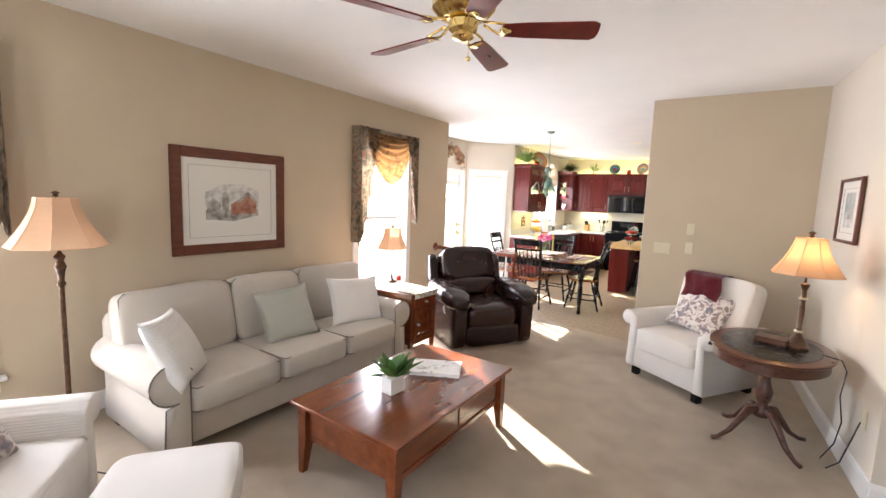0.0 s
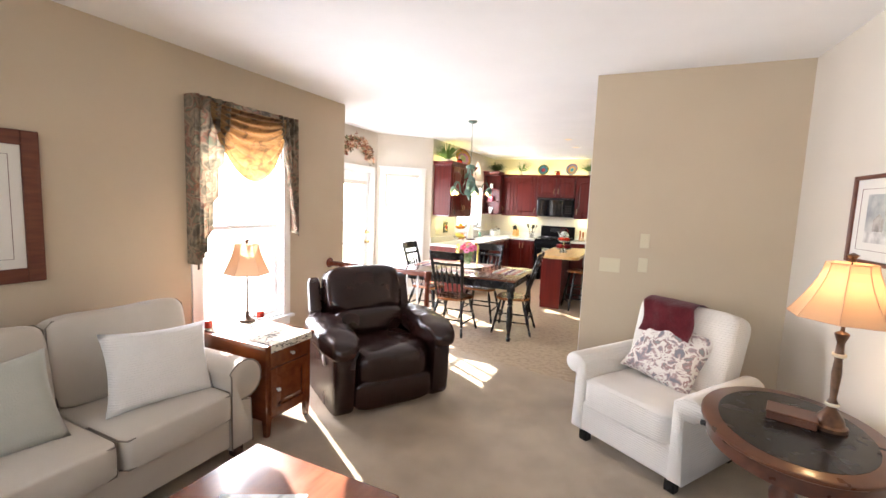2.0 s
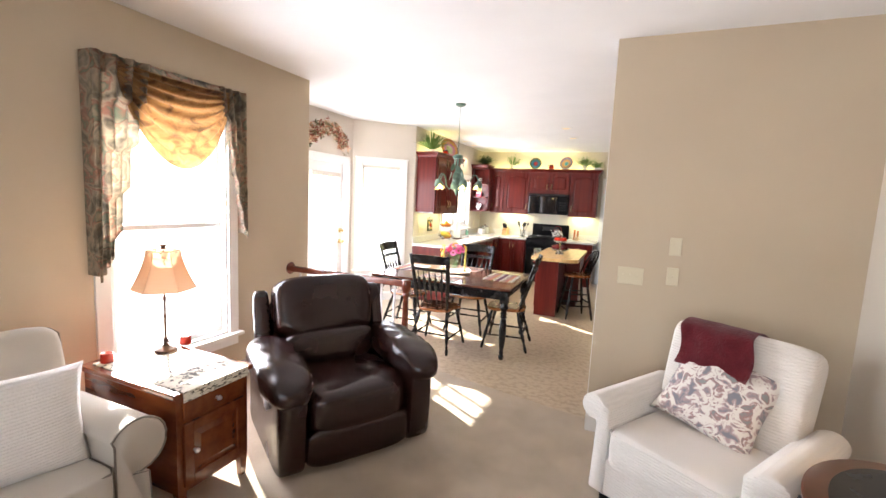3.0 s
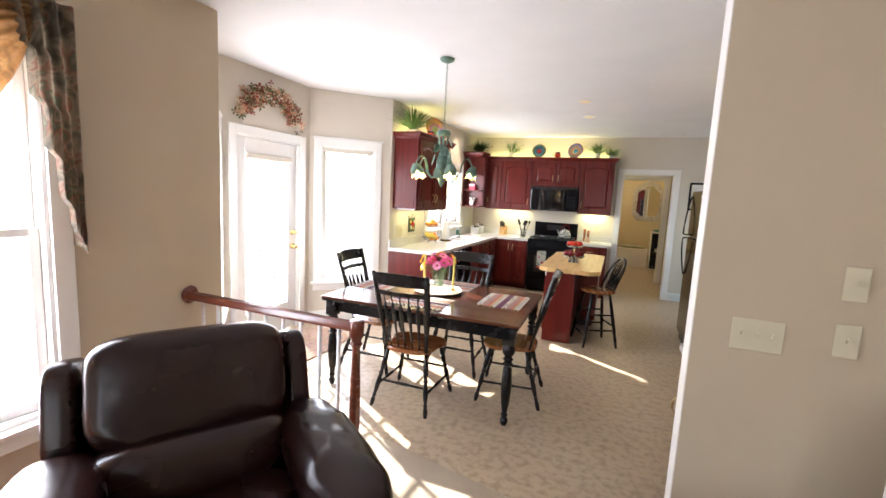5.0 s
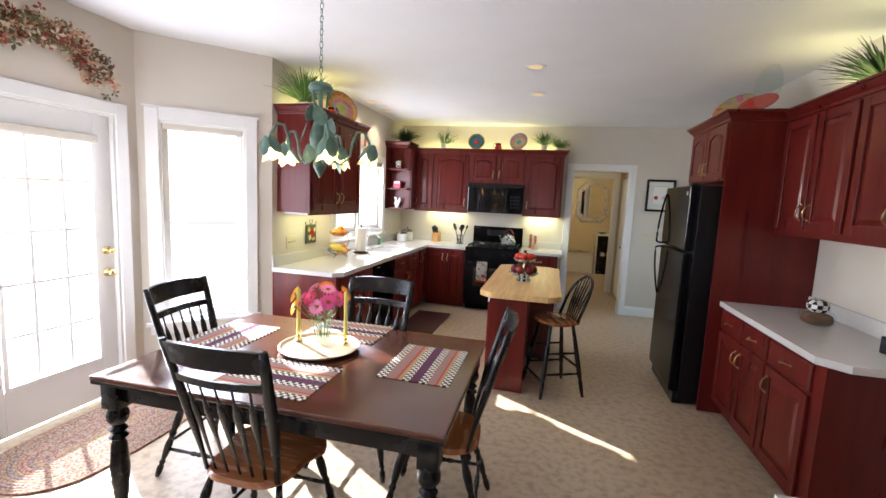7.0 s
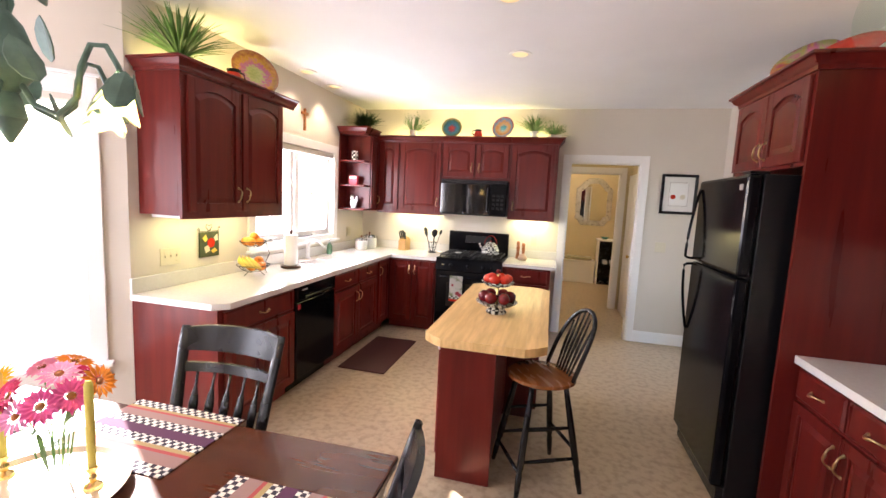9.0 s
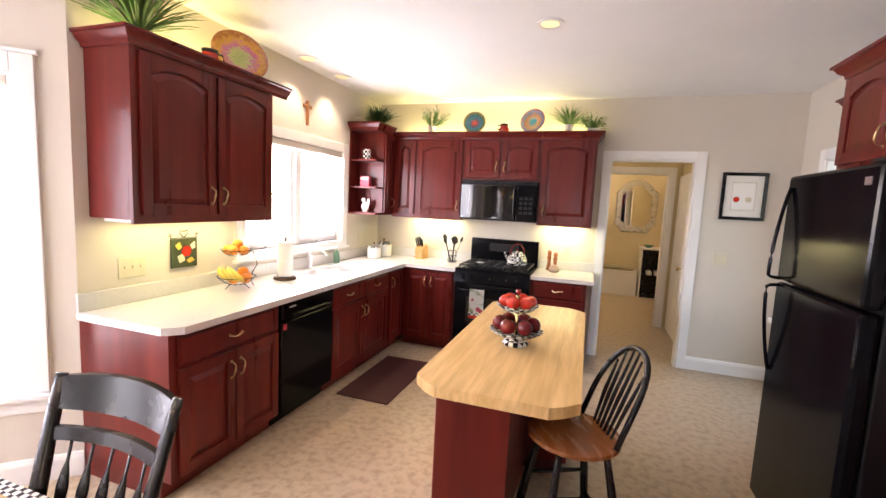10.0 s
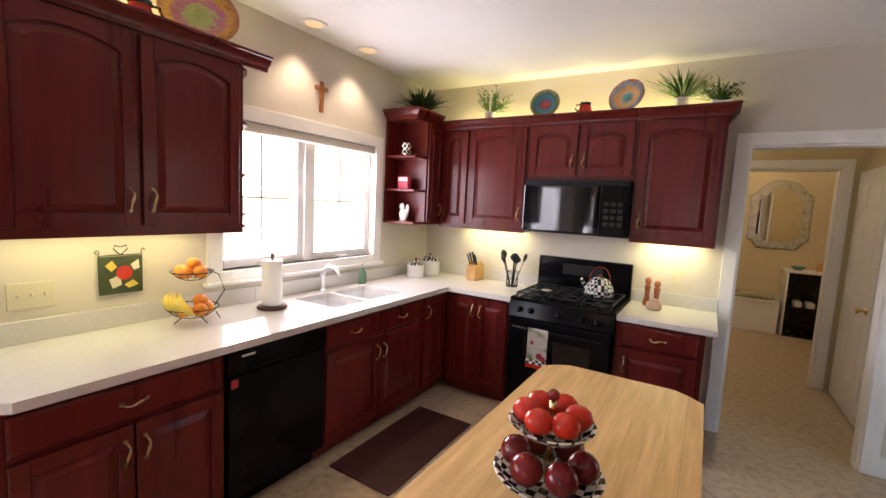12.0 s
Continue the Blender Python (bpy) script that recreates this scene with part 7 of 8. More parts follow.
lathe(bm, [(0.012, 2.11), (0.012, 1.80)], 10)
lathe(bm, [(0.01, 1.99), (0.035, 1.96), (0.055, 1.90), (0.05, 1.84), (0.02, 1.80), (0.03, 1.77), (0.035, 1.74), (0.02, 1.71), (0.004, 1.68)], 18)
part("body", bm, "verd", cl, smooth="auto")


def leaf_plate(bm, m, s):
    pts = [(0, -1.0), (0.45, -0.72), (0.66, -0.2), (0.6, 0.3), (0.3, 0.75), (0, 1.0), (-0.3, 0.75), (-0.6, 0.3), (-0.66, -0.2), (-0.45, -0.72)]
    top = [bm.verts.new(m @ Vector((x * s, z2 * s, 0.10 * s * (1 - abs(x))))) for x, z2 in pts]
    low = [bm.verts.new(m @ Vector((x * s, z2 * s, 0.10 * s * (1 - abs(x)) - 0.003))) for x, z2 in pts]
    for ring, c, sg in ((top, 0.14, 1), (low, 0.11, -1)):
        cv = bm.verts.new(m @ Vector((0, 0, c * s)))
        for k in range(10):
            bm.faces.new((ring[k], ring[(k + 1) % 10], cv))
    for k in range(10):
        bm.faces.new((top[k], low[k], low[(k + 1) % 10], top[(k + 1) % 10]))


for q in range(9):
    a = q * 2.4 + 0.4
    zc = 2.06 - 0.038 * q
    m = Matrix.Rotation(a, 4, "Z") @ Matrix.Translation((0.062 + 0.004 * q, 0, zc)) @ Matrix.Rotation(radians(90), 4, "Z") @ Matrix.Rotation(radians(72), 4, "X") @ Matrix.Rotation(radians(20), 4, "Z")
    bm = bmesh.new()
    leaf_plate(bm, m, 0.055)
    part("metal_leaf", bm, "verd", cl, "green metal leaf")
M["tulip"] = shade_mat("frosted_tulip_glass", (0.85, 0.66, 0.28), 0.5)
for q in range(5):
    a = math.radians(q * 72 + 20)
    R = Matrix.Rotation(a, 4, "Z")
    bm = bmesh.new()
    arm = [(0.02, 0, 1.84), (0.06, 0, 1.775), (0.11, 0, 1.755), (0.155, 0, 1.80), (0.165, 0, 1.87), (0.19, 0, 1.925), (0.225, 0, 1.925), (0.25, 0, 1.88), (0.262, 0, 1.845)]
    tube(bm, [R @ Vector(p) for p in arm], 0.007, 8)
    am = part("arm", bm, "verd", cl, "curled green metal arm", True)
    bm = bmesh.new()
    m = R @ Matrix.Translation((0.265, 0, 1.85)) @ Matrix.Rotation(radians(14), 4, "Y")
    for k in range(4):
        leaf_plate(bm, m @ Matrix.Rotation(k * math.pi / 2 + 0.4, 4, "Z") @ Matrix.Translation((0.030, 0, -0.03)) @ Matrix.Rotation(radians(90), 4, "Z") @ Matrix.Rotation(radians(68), 4, "X"), 0.05)
    part("leaf_cup", bm, "verd", am, "green metal leaves")
    bm = bmesh.new()
    rings = []
    for j in range(6):
        s = j / 5
        ring = []
        for k in range(24):
            b = 2 * math.pi * k / 24
            fl_ = 1 + 0.16 * s * math.cos(b * 5)
            r = (0.014 + 0.036 * s ** 0.8) * fl_
            ring.append(bm.verts.new(m @ Vector((r * math.cos(b), r * math.sin(b), -0.02 - 0.075 * s - 0.010 * s * math.cos(b * 5)))))
        rings.append(ring)
    for r0, r1 in zip(rings, rings[1:]):
        for k in range(24):
            bm.faces.new((r0[k], r0[(k + 1) % 24], r1[(k + 1) % 24], r1[k]))
    part("tulip_shade", bm, "tulip", am, "pale yellow tulip glass shade", True)
    pos = m @ Vector((0, 0, -0.05)) + Vector((-2.215, 7.02, 0))
    bulb("chandelier_bulb", pos[:], 0.8, (1.0, 0.80, 0.5), 0.012)


# ---- recessed ceiling lights ----
M["can_glow"] = mat("lit_lamp_face", (0.8, 0.65, 0.4), 0.5, emit=(1.0, 0.70, 0.32), emit_w=0.12)
for x, y, w in ((-1.245, 8.80, 2.0), (-1.255, 9.74, 2.0), (-3.28, 10.03, 5.0), (-3.28, 10.56, 5.0)):
    r = thing("recessed_light", (x, y, H), 0, "recessed ceiling light with white trim ring", "lamp", "recessed ceiling lights")
    bm = bmesh.new()
    lathe(bm, [(0.062, -0.001), (0.088, -0.001), (0.086, -0.008), (0.066, -0.010)], 28, caps=False)
    bm.faces.ensure_lookup_table()
    part("trim_ring", bm, "white", r, smooth="auto")
    bm = bmesh.new()
    lathe(bm, [(0.06, -0.004), (0.058, -0.006)], 28)
    part("lamp_face", bm, "can_glow", r)
    sp = spot("recessed_lamp", (x, y, H - 0.02), w, (1.0, 0.80, 0.55), 95)


# ---- wreath over the glass door ----
wr = thing("dried_flower_swag", (-4.135, 7.02, 2.22), 90, "dried red and cream flower swag over the glass door", "wreath")
rnd = random.Random(11)
wc = [mat("dried_red", (0.30, 0.07, 0.045), 0.9), mat("dried_cream", (0.70, 0.60, 0.44), 0.9), mat("dried_green", (0.14, 0.15, 0.07), 0.9), mat("dried_pink", (0.62, 0.34, 0.20), 0.9)]
for ci in range(4):
    bm = bmesh.new()
    for k in range(230):
        a = math.radians(rnd.uniform(8, 172))
        R = 0.36
        c = Vector((R * math.cos(a), -0.035, 0.05 + 0.24 * math.sin(a))) + Vector([rnd.gauss(0, s) for s in (0.040, 0.018, 0.040)])
        s = rnd.uniform(0.018, 0.045)
        m = Matrix.Translation(c) @ Euler([rnd.uniform(0, 6.28) for _ in range(3)]).to_matrix().to_4x4()
        for j in range(4):
            b = j * math.pi / 2
            p = [m @ Vector(v) for v in ((0, 0, 0), (s * math.cos(b - 0.4) * 0.7, s * math.sin(b - 0.4) * 0.7, s * 0.3), (s * math.cos(b), s * math.sin(b), s * 0.5), (s * math.cos(b + 0.4) * 0.7, s * math.sin(b + 0.4) * 0.7, s * 0.3))]
            bm.faces.new([bm.verts.new(v) for v in p])
    part("dried_flowers", bm, wc[ci], wr, kind="stuff")
bm = bmesh.new()
tube(bm, [(0.33 * math.cos(math.radians(a)), -0.02, 0.05 + 0.24 * math.sin(math.radians(a))) for a in range(5, 180, 10)], 0.012, 6)
part("stem", bm, "terra", wr)

# ---- rugs ----
rg = thing("braided_rug", (-3.70, 6.98, -0.003), 0, "oval braided rug in tan and rust before the glass door", "rug")
bc = [mat("rug_tan", (0.40, 0.29, 0.18), 0.95, color2=(0.25, 0.16, 0.11), scale=70, bump=0.6, bump_scale=160, contrast=(0.45, 0.55)), mat("rug_rust", (0.30, 0.13, 0.09), 0.95, color2=(0.42, 0.30, 0.22), scale=70, bump=0.6, bump_scale=160, contrast=(0.45, 0.55)),
      mat("rug_grey", (0.33, 0.27, 0.24), 0.95, color2=(0.18, 0.11, 0.10), scale=70, bump=0.6, bump_scale=160, contrast=(0.45, 0.55))]
for k in range(16):
    r = 0.012 + k * 0.022
    bm = bmesh.new()
    pts = []
    for q in range(44):
        a = 2 * math.pi * q / 44
        pts.append((r * math.cos(a), 0.24 * math.copysign(min(1, abs(math.sin(a)) * 3), math.sin(a)) + r * math.sin(a), 0.007))
    tube(bm, pts, 0.0125, 6, closed=True, flat=0.55)
    part("braid", bm, bc[(0, 0, 1, 2, 1, 0, 2, 1, 1, 0, 2, 0, 1, 2, 0, 1)[k]], rg, smooth=True)
km = thing("kitchen_mat", (-2.52, 10.22, -0.002), 0, "dark red-brown mat on the floor before the sink", "mat")
part("mat", B((-0.23, 0.23, -0.48, 0.48, 0, 0.012, 0.005)), "mat_b", km)


# ---- plants, plates and jugs on the cabinets ----
TOPB = 2.356
plant((-3.23, 11.25, 2.386), "grass", "terra", 320, 0.24, 7, "bushy dark green grass plant on the corner cabinet", "leafd", 0.06, 0.03)
plant((-2.72, 11.58, TOPB), "sprig", "pot", 30, 0.23, 8, "leafy green sprig plant in a white pot")
plant((-1.20, 11.58, TOPB), "grass", "pot", 150, 0.24, 9, "green grass plant in a white pot on the cabinets")
plant((-0.97, 11.58, TOPB), "sprig", "box", 44, 0.18, 10, "low green plant in a white box planter", pr=0.07, ph=0.05)
plant((-3.28, 8.58, TOPB - 0.02), "grass", "box", 200, 0.32, 12, "tall green grass plant in a dark basket", pr=0.08, ph=0.07)
plant((0.78, 8.05, TOPB - 0.03), "grass", "terra", 320, 0.30, 13, "bushy green grass plant on the east cabinets", "leafd", 0.08, 0.04)
plant((0.72, 10.0, TOPB - 0.01), "grass", "pot", 120, 0.22, 14, "green grass plant on the cabinet beyond the refrigerator")


def plate(place, turn, lean, r, material, label, squash=1.0):
    p = thing("decorative_plate", place, turn, label, "plate")
    bm = bmesh.new()
    m = Matrix.Rotation(radians(lean), 4, "X") @ Matrix.Translation((0, 0, r)) @ Matrix.Rotation(math.pi / 2, 4, "X")
    lathe(bm, [(r * 0.45, -0.004), (r * 0.55, 0.0), (r * 0.7, 0.014), (r, 0.026), (r * 0.985, 0.031), (r * 0.68, 0.020), (r * 0.5, 0.007), (r * 0.22, 0.006), (r * 0.2, 0.008), (0.002, 0.007)], 40, m, squash=(squash, 1))
    part("dish", bm, material, p, smooth=True)
    return p


ring_cols = {"blue": [(0.0, (0.45, 0.12, 0.03)), (0.22, (0.40, 0.02, 0.02)), (0.40, (0.05, 0.05, 0.10)), (0.55, (0.02, 0.14, 0.22)), (0.80, (0.03, 0.10, 0.07)), (1.0, (0.25, 0.20, 0.05))],
             "orange": [(0.0, (0.04, 0.20, 0.28)), (0.30, (0.05, 0.30, 0.35)), (0.42, (0.45, 0.35, 0.22)), (0.62, (0.5, 0.22, 0.05)), (0.82, (0.10, 0.22, 0.35)), (1.0, (0.35, 0.05, 0.03))],
             "gold": [(0.0, (0.45, 0.20, 0.10)), (0.25, (0.25, 0.32, 0.10)), (0.48, (0.40, 0.42, 0.18)), (0.62, (0.45, 0.12, 0.30)), (0.76, (0.55, 0.28, 0.04)), (1.0, (0.32, 0.10, 0.03))]}


def ring_mat(name, stops, r):
    """Glaze in rings round the plate's middle, broken up by noise."""
    m = mat(name, (0.3, 0.2, 0.1), 0.12, coat=0.6)
    t = m.node_tree
    b = t.nodes["Principled BSDF"]
    co, nz, vm = t.nodes.new("ShaderNodeTexCoord"), t.nodes.new("ShaderNodeTexNoise"), t.nodes.new("ShaderNodeVectorMath")
    nz.inputs["Scale"].default_value = 14
    mpn = t.nodes.new("ShaderNodeMapping")
    mpn.inputs["Location"].default_value = (0, 0, -r)
    t.links.new(co.outputs["Object"], mpn.inputs[0])
    vm.operation = "LENGTH"
    t.links.new(mpn.outputs[0], vm.inputs[0])
    ad, rp = t.nodes.new("ShaderNodeMath"), t.nodes.new("ShaderNodeValToRGB")
    ad.operation = "MULTIPLY_ADD"
    ad.inputs[1].default_value = 1.0 / r
    sb = t.nodes.new("ShaderNodeMath")
    sb.operation = "MULTIPLY_ADD"
    sb.inputs[1].default_value, sb.inputs[2].default_value = 0.5, -0.25
    t.links.new(nz.outputs["Fac"], sb.inputs[0])
    t.links.new(vm.outputs["Value"], ad.inputs[0])
    t.links.new(sb.outputs[0], ad.inputs[2])
    while len(rp.color_ramp.elements) < len(stops):
        rp.color_ramp.elements.new(0.5)
    for q, (p, c) in zip(rp.color_ramp.elements, stops):
        q.position, q.color = p, (*c, 1)
    t.links.new(ad.outputs[0], rp.inputs[0])
    t.links.new(rp.outputs[0], b.inputs["Base Color"])
    return m


plate((-2.21, 11.55, TOPB), 6, -14, 0.125, ring_mat("blue_red_ring_glaze", ring_cols["blue"], 0.125), "dark blue and red ringed plate on the cabinets")
plate((-1.58, 11.55, TOPB), -14, -16, 0.135, ring_mat("teal_orange_ring_glaze", ring_cols["orange"], 0.135), "teal and orange ringed plate on the cabinets")
plate((-3.22, 9.25, TOPB - 0.02), 62, -22, 0.185, ring_mat("amber_ring_glass", ring_cols["gold"], 0.185), "large amber iridescent plate on the wall cabinet")
p = plate((0.36, 9.22, TOPB), -50, -42, 0.17, "plate_gold", "red and gold iridescent platter above the refrigerator")
p = plate((0.42, 8.92, TOPB), -50, -50, 0.14, "red", "orange-red dish above the refrigerator")
p = plate((0.45, 8.74, TOPB), -40, -14, 0.18, "glass", "clear leaf-shaped glass dish standing on the cabinets", 0.5)


def jug(place, turn, s, label, material="red"):
    j = thing("jug", place, turn, label, "jug")
    bm = bmesh.new()
    lathe(bm, [(0.034 * s, 0), (0.05 * s, 0.02 * s), (0.052 * s, 0.045 * s), (0.038 * s, 0.08 * s), (0.042 * s, 0.10 * s), (0.038 * s, 0.10 * s), (0.034 * s, 0.08 * s), (0.045 * s, 0.045 * s), (0.002, 0.02 * s)], 20)
    part("body", bm, material, j, "red glazed body", True)
    bm = bmesh.new()
    lathe(bm, [(0.040 * s, 0.082 * s), (0.044 * s, 0.101 * s), (0.040 * s, 0.101 * s)], 20, caps=False)
    part("rim", bm, "black", j, "dark glazed rim", True)
    bm = bmesh.new()
    tube(bm, [(-0.038 * s, 0, 0.09 * s), (-0.07 * s, 0, 0.09 * s), (-0.078 * s, 0, 0.06 * s), (-0.05 * s, 0, 0.035 * s)], 0.006 * s, 8)
    part("handle", bm, "black", j, smooth=True)


jug((-1.87, 11.54, TOPB), 0, 1.0, "small red jug with dark rim on the cabinets")
jug((-3.22, 8.98, TOPB - 0.02), 250, 1.1, "red and black jug on the wall cabinet")

# ---- on the kitchen worktop ----
CT = 0.911


def fruit(bm, c, r, squash=0.92):
    puff(bm, c, (r, r, r * squash), 1.0, 14, 9)


def fruit_part(parent, name, c, r, material, label="", squash=0.92):
    bm = bmesh.new()
    fruit(bm, c, r, squash)
    return part(name, bm, material, parent, label, True)


def wire_bowl(parent, z, r, h):
    bm = bmesh.new()
    tube(bm, [(r * math.cos(a * math.pi / 14), r * math.sin(a * math.pi / 14), z + h) for a in range(28)], 0.003, 5, closed=True)
    tube(bm, [(0.45 * r * math.cos(a * math.pi / 12), 0.45 * r * math.sin(a * math.pi / 12), z) for a in range(24)], 0.002, 5, closed=True)
    for k in range(14):
        a = 2 * math.pi * k / 14
        tube(bm, [(r * q * math.cos(a + 0.3 * q), r * q * math.sin(a + 0.3 * q), z + h * max(0, (q - 0.45) / 0.55) ** 1.6) for q in (0.45, 0.65, 0.85, 1.0)], 0.0016, 4)
    part("wire_bowl", bm, "iron", parent, "black wire bowl")


fb = thing("fruit_basket", (-3.24, 9.21, CT), 20, "two-tier black wire basket of oranges and bananas", "basket")
wire_bowl(fb, 0.035, 0.125, 0.05)
wire_bowl(fb, 0.235, 0.10, 0.04)
bm = bmesh.new()
tube(bm, [(0.06, 0.09, 0.08), (0.09, 0.13, 0.16), (0.07, 0.11, 0.25), (0.03, 0.06, 0.28), (0, 0.0, 0.30)][:4], 0.003, 6)
tube(bm, [(0.06, 0.10, 0.04), (0.07, 0.12, 0.0)], 0.003, 6)
for a in (0, 2.1, 4.2):
    tube(bm, [(0.05 * math.cos(a), 0.05 * math.sin(a), 0.035), (0.09 * math.cos(a), 0.09 * math.sin(a), 0.004)], 0.003, 6)
part("stand", bm, "iron", fb)
for x, y, z in ((0.05, 0.04, 0.08), (0.07, -0.03, 0.08), (0.01, -0.07, 0.08), (0.04, 0.01, 0.12), (0.0, 0.07, 0.08)):
    fruit_part(fb, "orange", (x, y, z), 0.038, "orange")
for x, y, z in ((-0.05, -0.02, 0.275), (0.0, -0.05, 0.275), (0.05, 0.0, 0.275), (0.0, 0.045, 0.275), (0.01, 0.0, 0.315), (-0.04, 0.04, 0.275)):
    fruit_part(fb, "orange", (x, y, z), 0.036, "orange")
for k in range(4):
    bm = bmesh.new()
    o = 0.033 * (k - 1.5)
    arc = [radians(20 + 14 * q) for q in range(9)]
    tube(bm, [(-0.055 + 0.062 * (1 - math.cos(a)) + o * (0.4 + 0.6 * math.sin(a)), -0.035 - 0.075 * math.sin(a), 0.165 - 0.012 * q) for q, a in enumerate(arc)],
         [0.004, 0.006, 0.014, 0.018, 0.019, 0.019, 0.017, 0.011, 0.004], 8)
    part("banana", bm, "banana", fb, "yellow banana", True)

pr_ = thing("paper_towel_holder", (-3.20, 9.67, CT), 0, "paper towel roll on a round wooden holder", "kitchenware")
bm = bmesh.new()
lathe(bm, [(0.085, 0), (0.09, 0.006), (0.085, 0.02)], 28)
lathe(bm, [(0.01, 0.02), (0.01, 0.32), (0.016, 0.335), (0.004, 0.345)], 12)
part("base", bm, "walnut", pr_, smooth="auto")
bm = bmesh.new()
lathe(bm, [(0.058, 0.025), (0.06, 0.03), (0.06, 0.295), (0.058, 0.30), (0.02, 0.30)], 28)
part("paper_roll", bm, "paper", pr_, smooth="auto")

fc = thing("faucet", (-3.375, 10.24, CT), 0, "chrome single-lever kitchen faucet behind the sink", "faucet")
bm = bmesh.new()
lathe(bm, [(0.03, 0), (0.03, 0.006), (0.02, 0.012), (0.018, 0.09), (0.021, 0.12), (0.015, 0.13)], 18)
part("body", bm, "chrome", fc, smooth="auto")
bm = bmesh.new()
tube(bm, [(0, 0, 0.10), (0.02, 0, 0.16), (0.06, 0, 0.19), (0.12, 0, 0.185), (0.17, 0, 0.15), (0.18, 0, 0.13)], [0.014, 0.013, 0.012, 0.012, 0.013, 0.013], 12)
part("spout", bm, "chrome", fc, smooth=True)
bm = bmesh.new()
tube(bm, [(0, 0, 0.125), (-0.01, 0.02, 0.16), (0.0, 0.06, 0.20)], [0.012, 0.008, 0.006], 8)
part("lever", bm, "chrome", fc, smooth=True)
sb_ = thing("soap_bottle", (-3.36, 10.66, CT), 0, "clear green soap bottle beside the sink", "bottle")
bm = bmesh.new()
lathe(bm, [(0.03, 0), (0.033, 0.01), (0.033, 0.09), (0.014, 0.12), (0.014, 0.135)], 16)
part("bottle", bm, mat("green_soap", (0.25, 0.5, 0.35), 0.1, transmission=0.6), sb_, smooth="auto")
bm = bmesh.new()
tube(bm, [(0, 0, 0.13), (0, 0, 0.17), (0.03, 0, 0.172)], 0.006, 8)
part("pump", bm, "pot", sb_, smooth=True)
for (x, y, s) in ((-3.25, 11.27, 1.12), (-3.24, 11.50, 1.32)):
    cn = thing("canister", (x, y, CT), 0, "white enamel canister with checked lid in the corner", "canister", "canisters")
    bm = bmesh.new()
    lathe(bm, [(0.066 * s, 0), (0.07 * s, 0.006), (0.07 * s, 0.10 * s), (0.066 * s, 0.104 * s)], 28)
    part("jar", bm, "pot", cn, smooth="auto")
    bm = bmesh.new()
    lathe(bm, [(0.071 * s, 0.104 * s), (0.072 * s, 0.118 * s), (0.05 * s, 0.132 * s), (0.008, 0.137 * s)], 28)
    part("lid", bm, "check", cn, "black and white checked lid", "auto")
    bm = bmesh.new()
    puff(bm, (0, 0, 0.15 * s), (0.012, 0.012, 0.013), 1.0, 10, 8)
    part("lid_knob", bm, "glossred", cn, smooth=True)

kb = thing("knife_block", (-2.78, 11.58, CT), -10, "light wooden knife block with black-handled knives", "knife block")
bm = bmesh.new()
slab(bm, [(-0.07, 0), (0.07, 0), (0.07, 0.14), (0.0, 0.18), (-0.07, 0.12)], -0.05, 0.05, Matrix(((0, 0, 1, 0), (1, 0, 0, 0), (0, 1, 0, 0), (0, 0, 0, 1))))
part("block", bm, "maple", kb)
for k in range(7):
    bm = bmesh.new()
    x, y = -0.035 + 0.023 * (k % 4), -0.03 + 0.03 * (k // 4)
    tube(bm, [(x, y, 0.13), (x * 1.2, y - 0.03, 0.20 + 0.012 * (k % 3)), (x * 1.3, y - 0.045, 0.24 + 0.012 * (k % 3))], 0.009, 8, flat=0.6)
    part("knife_handle", bm, "rubber", kb, smooth=True)
ub = thing("utensil_holder", (-2.38, 11.52, CT), 0, "black wire holder full of black cooking utensils", "kitchenware")
bm = bmesh.new()
for z in (0.005, 0.07, 0.135):
    tube(bm, [(0.05 * math.cos(a * math.pi / 10), 0.05 * math.sin(a * math.pi / 10), z) for a in range(20)], 0.0025, 5, closed=True)
for k in range(12):
    a = 2 * math.pi * k / 12
    tube(bm, [(0.05 * math.cos(a), 0.05 * math.sin(a), 0.005), (0.05 * math.cos(a), 0.05 * math.sin(a), 0.135)], 0.002, 5)
lathe(bm, [(0.048, 0.0), (0.048, 0.004)], 20)
part("holder", bm, "iron", ub)
for k, (a, ln) in enumerate(((0.4, 0.30), (1.6, 0.26), (2.9, 0.32), (3.9, 0.28), (5.2, 0.31))):
    d = Vector((0.32 * math.cos(a), 0.32 * math.sin(a), 1)).normalized()
    o = Vector((0.02 * math.cos(a), 0.02 * math.sin(a), 0.01))
    bm = bmesh.new()
    tube(bm, [o, o + d * ln * 0.75, o + d * ln * 0.8, o + d * ln * 0.9, o + d * ln], [0.007, 0.007, 0.026, 0.042, 0.018], 10, flat=0.4)
    part("utensil", bm, "rubber", ub, "black cooking utensil", True)
for x, hgt in ((-1.30, 0.22), (-1.235, 0.20)):
    pm = thing("pepper_mill", (x, 11.60, CT), 0, "turned wooden pepper mill beside the stove", "mill", "mills beside the stove")
    bm = bmesh.new()
    lathe(bm, [(0.026, 0), (0.027, 0.02), (0.018, hgt * 0.35), (0.021, hgt * 0.55), (0.026, hgt * 0.68), (0.014, hgt * 0.72), (0.024, hgt * 0.82), (0.02, hgt * 0.95), (0.004, hgt)], 18)
    part("mill", bm, mat("orange_turned_wood", (0.33, 0.10, 0.03), 0.3, color2=(0.4, 0.14, 0.05), scale=10) if x == -1.30 else bpy.data.materials["orange_turned_wood"], pm, smooth=True)
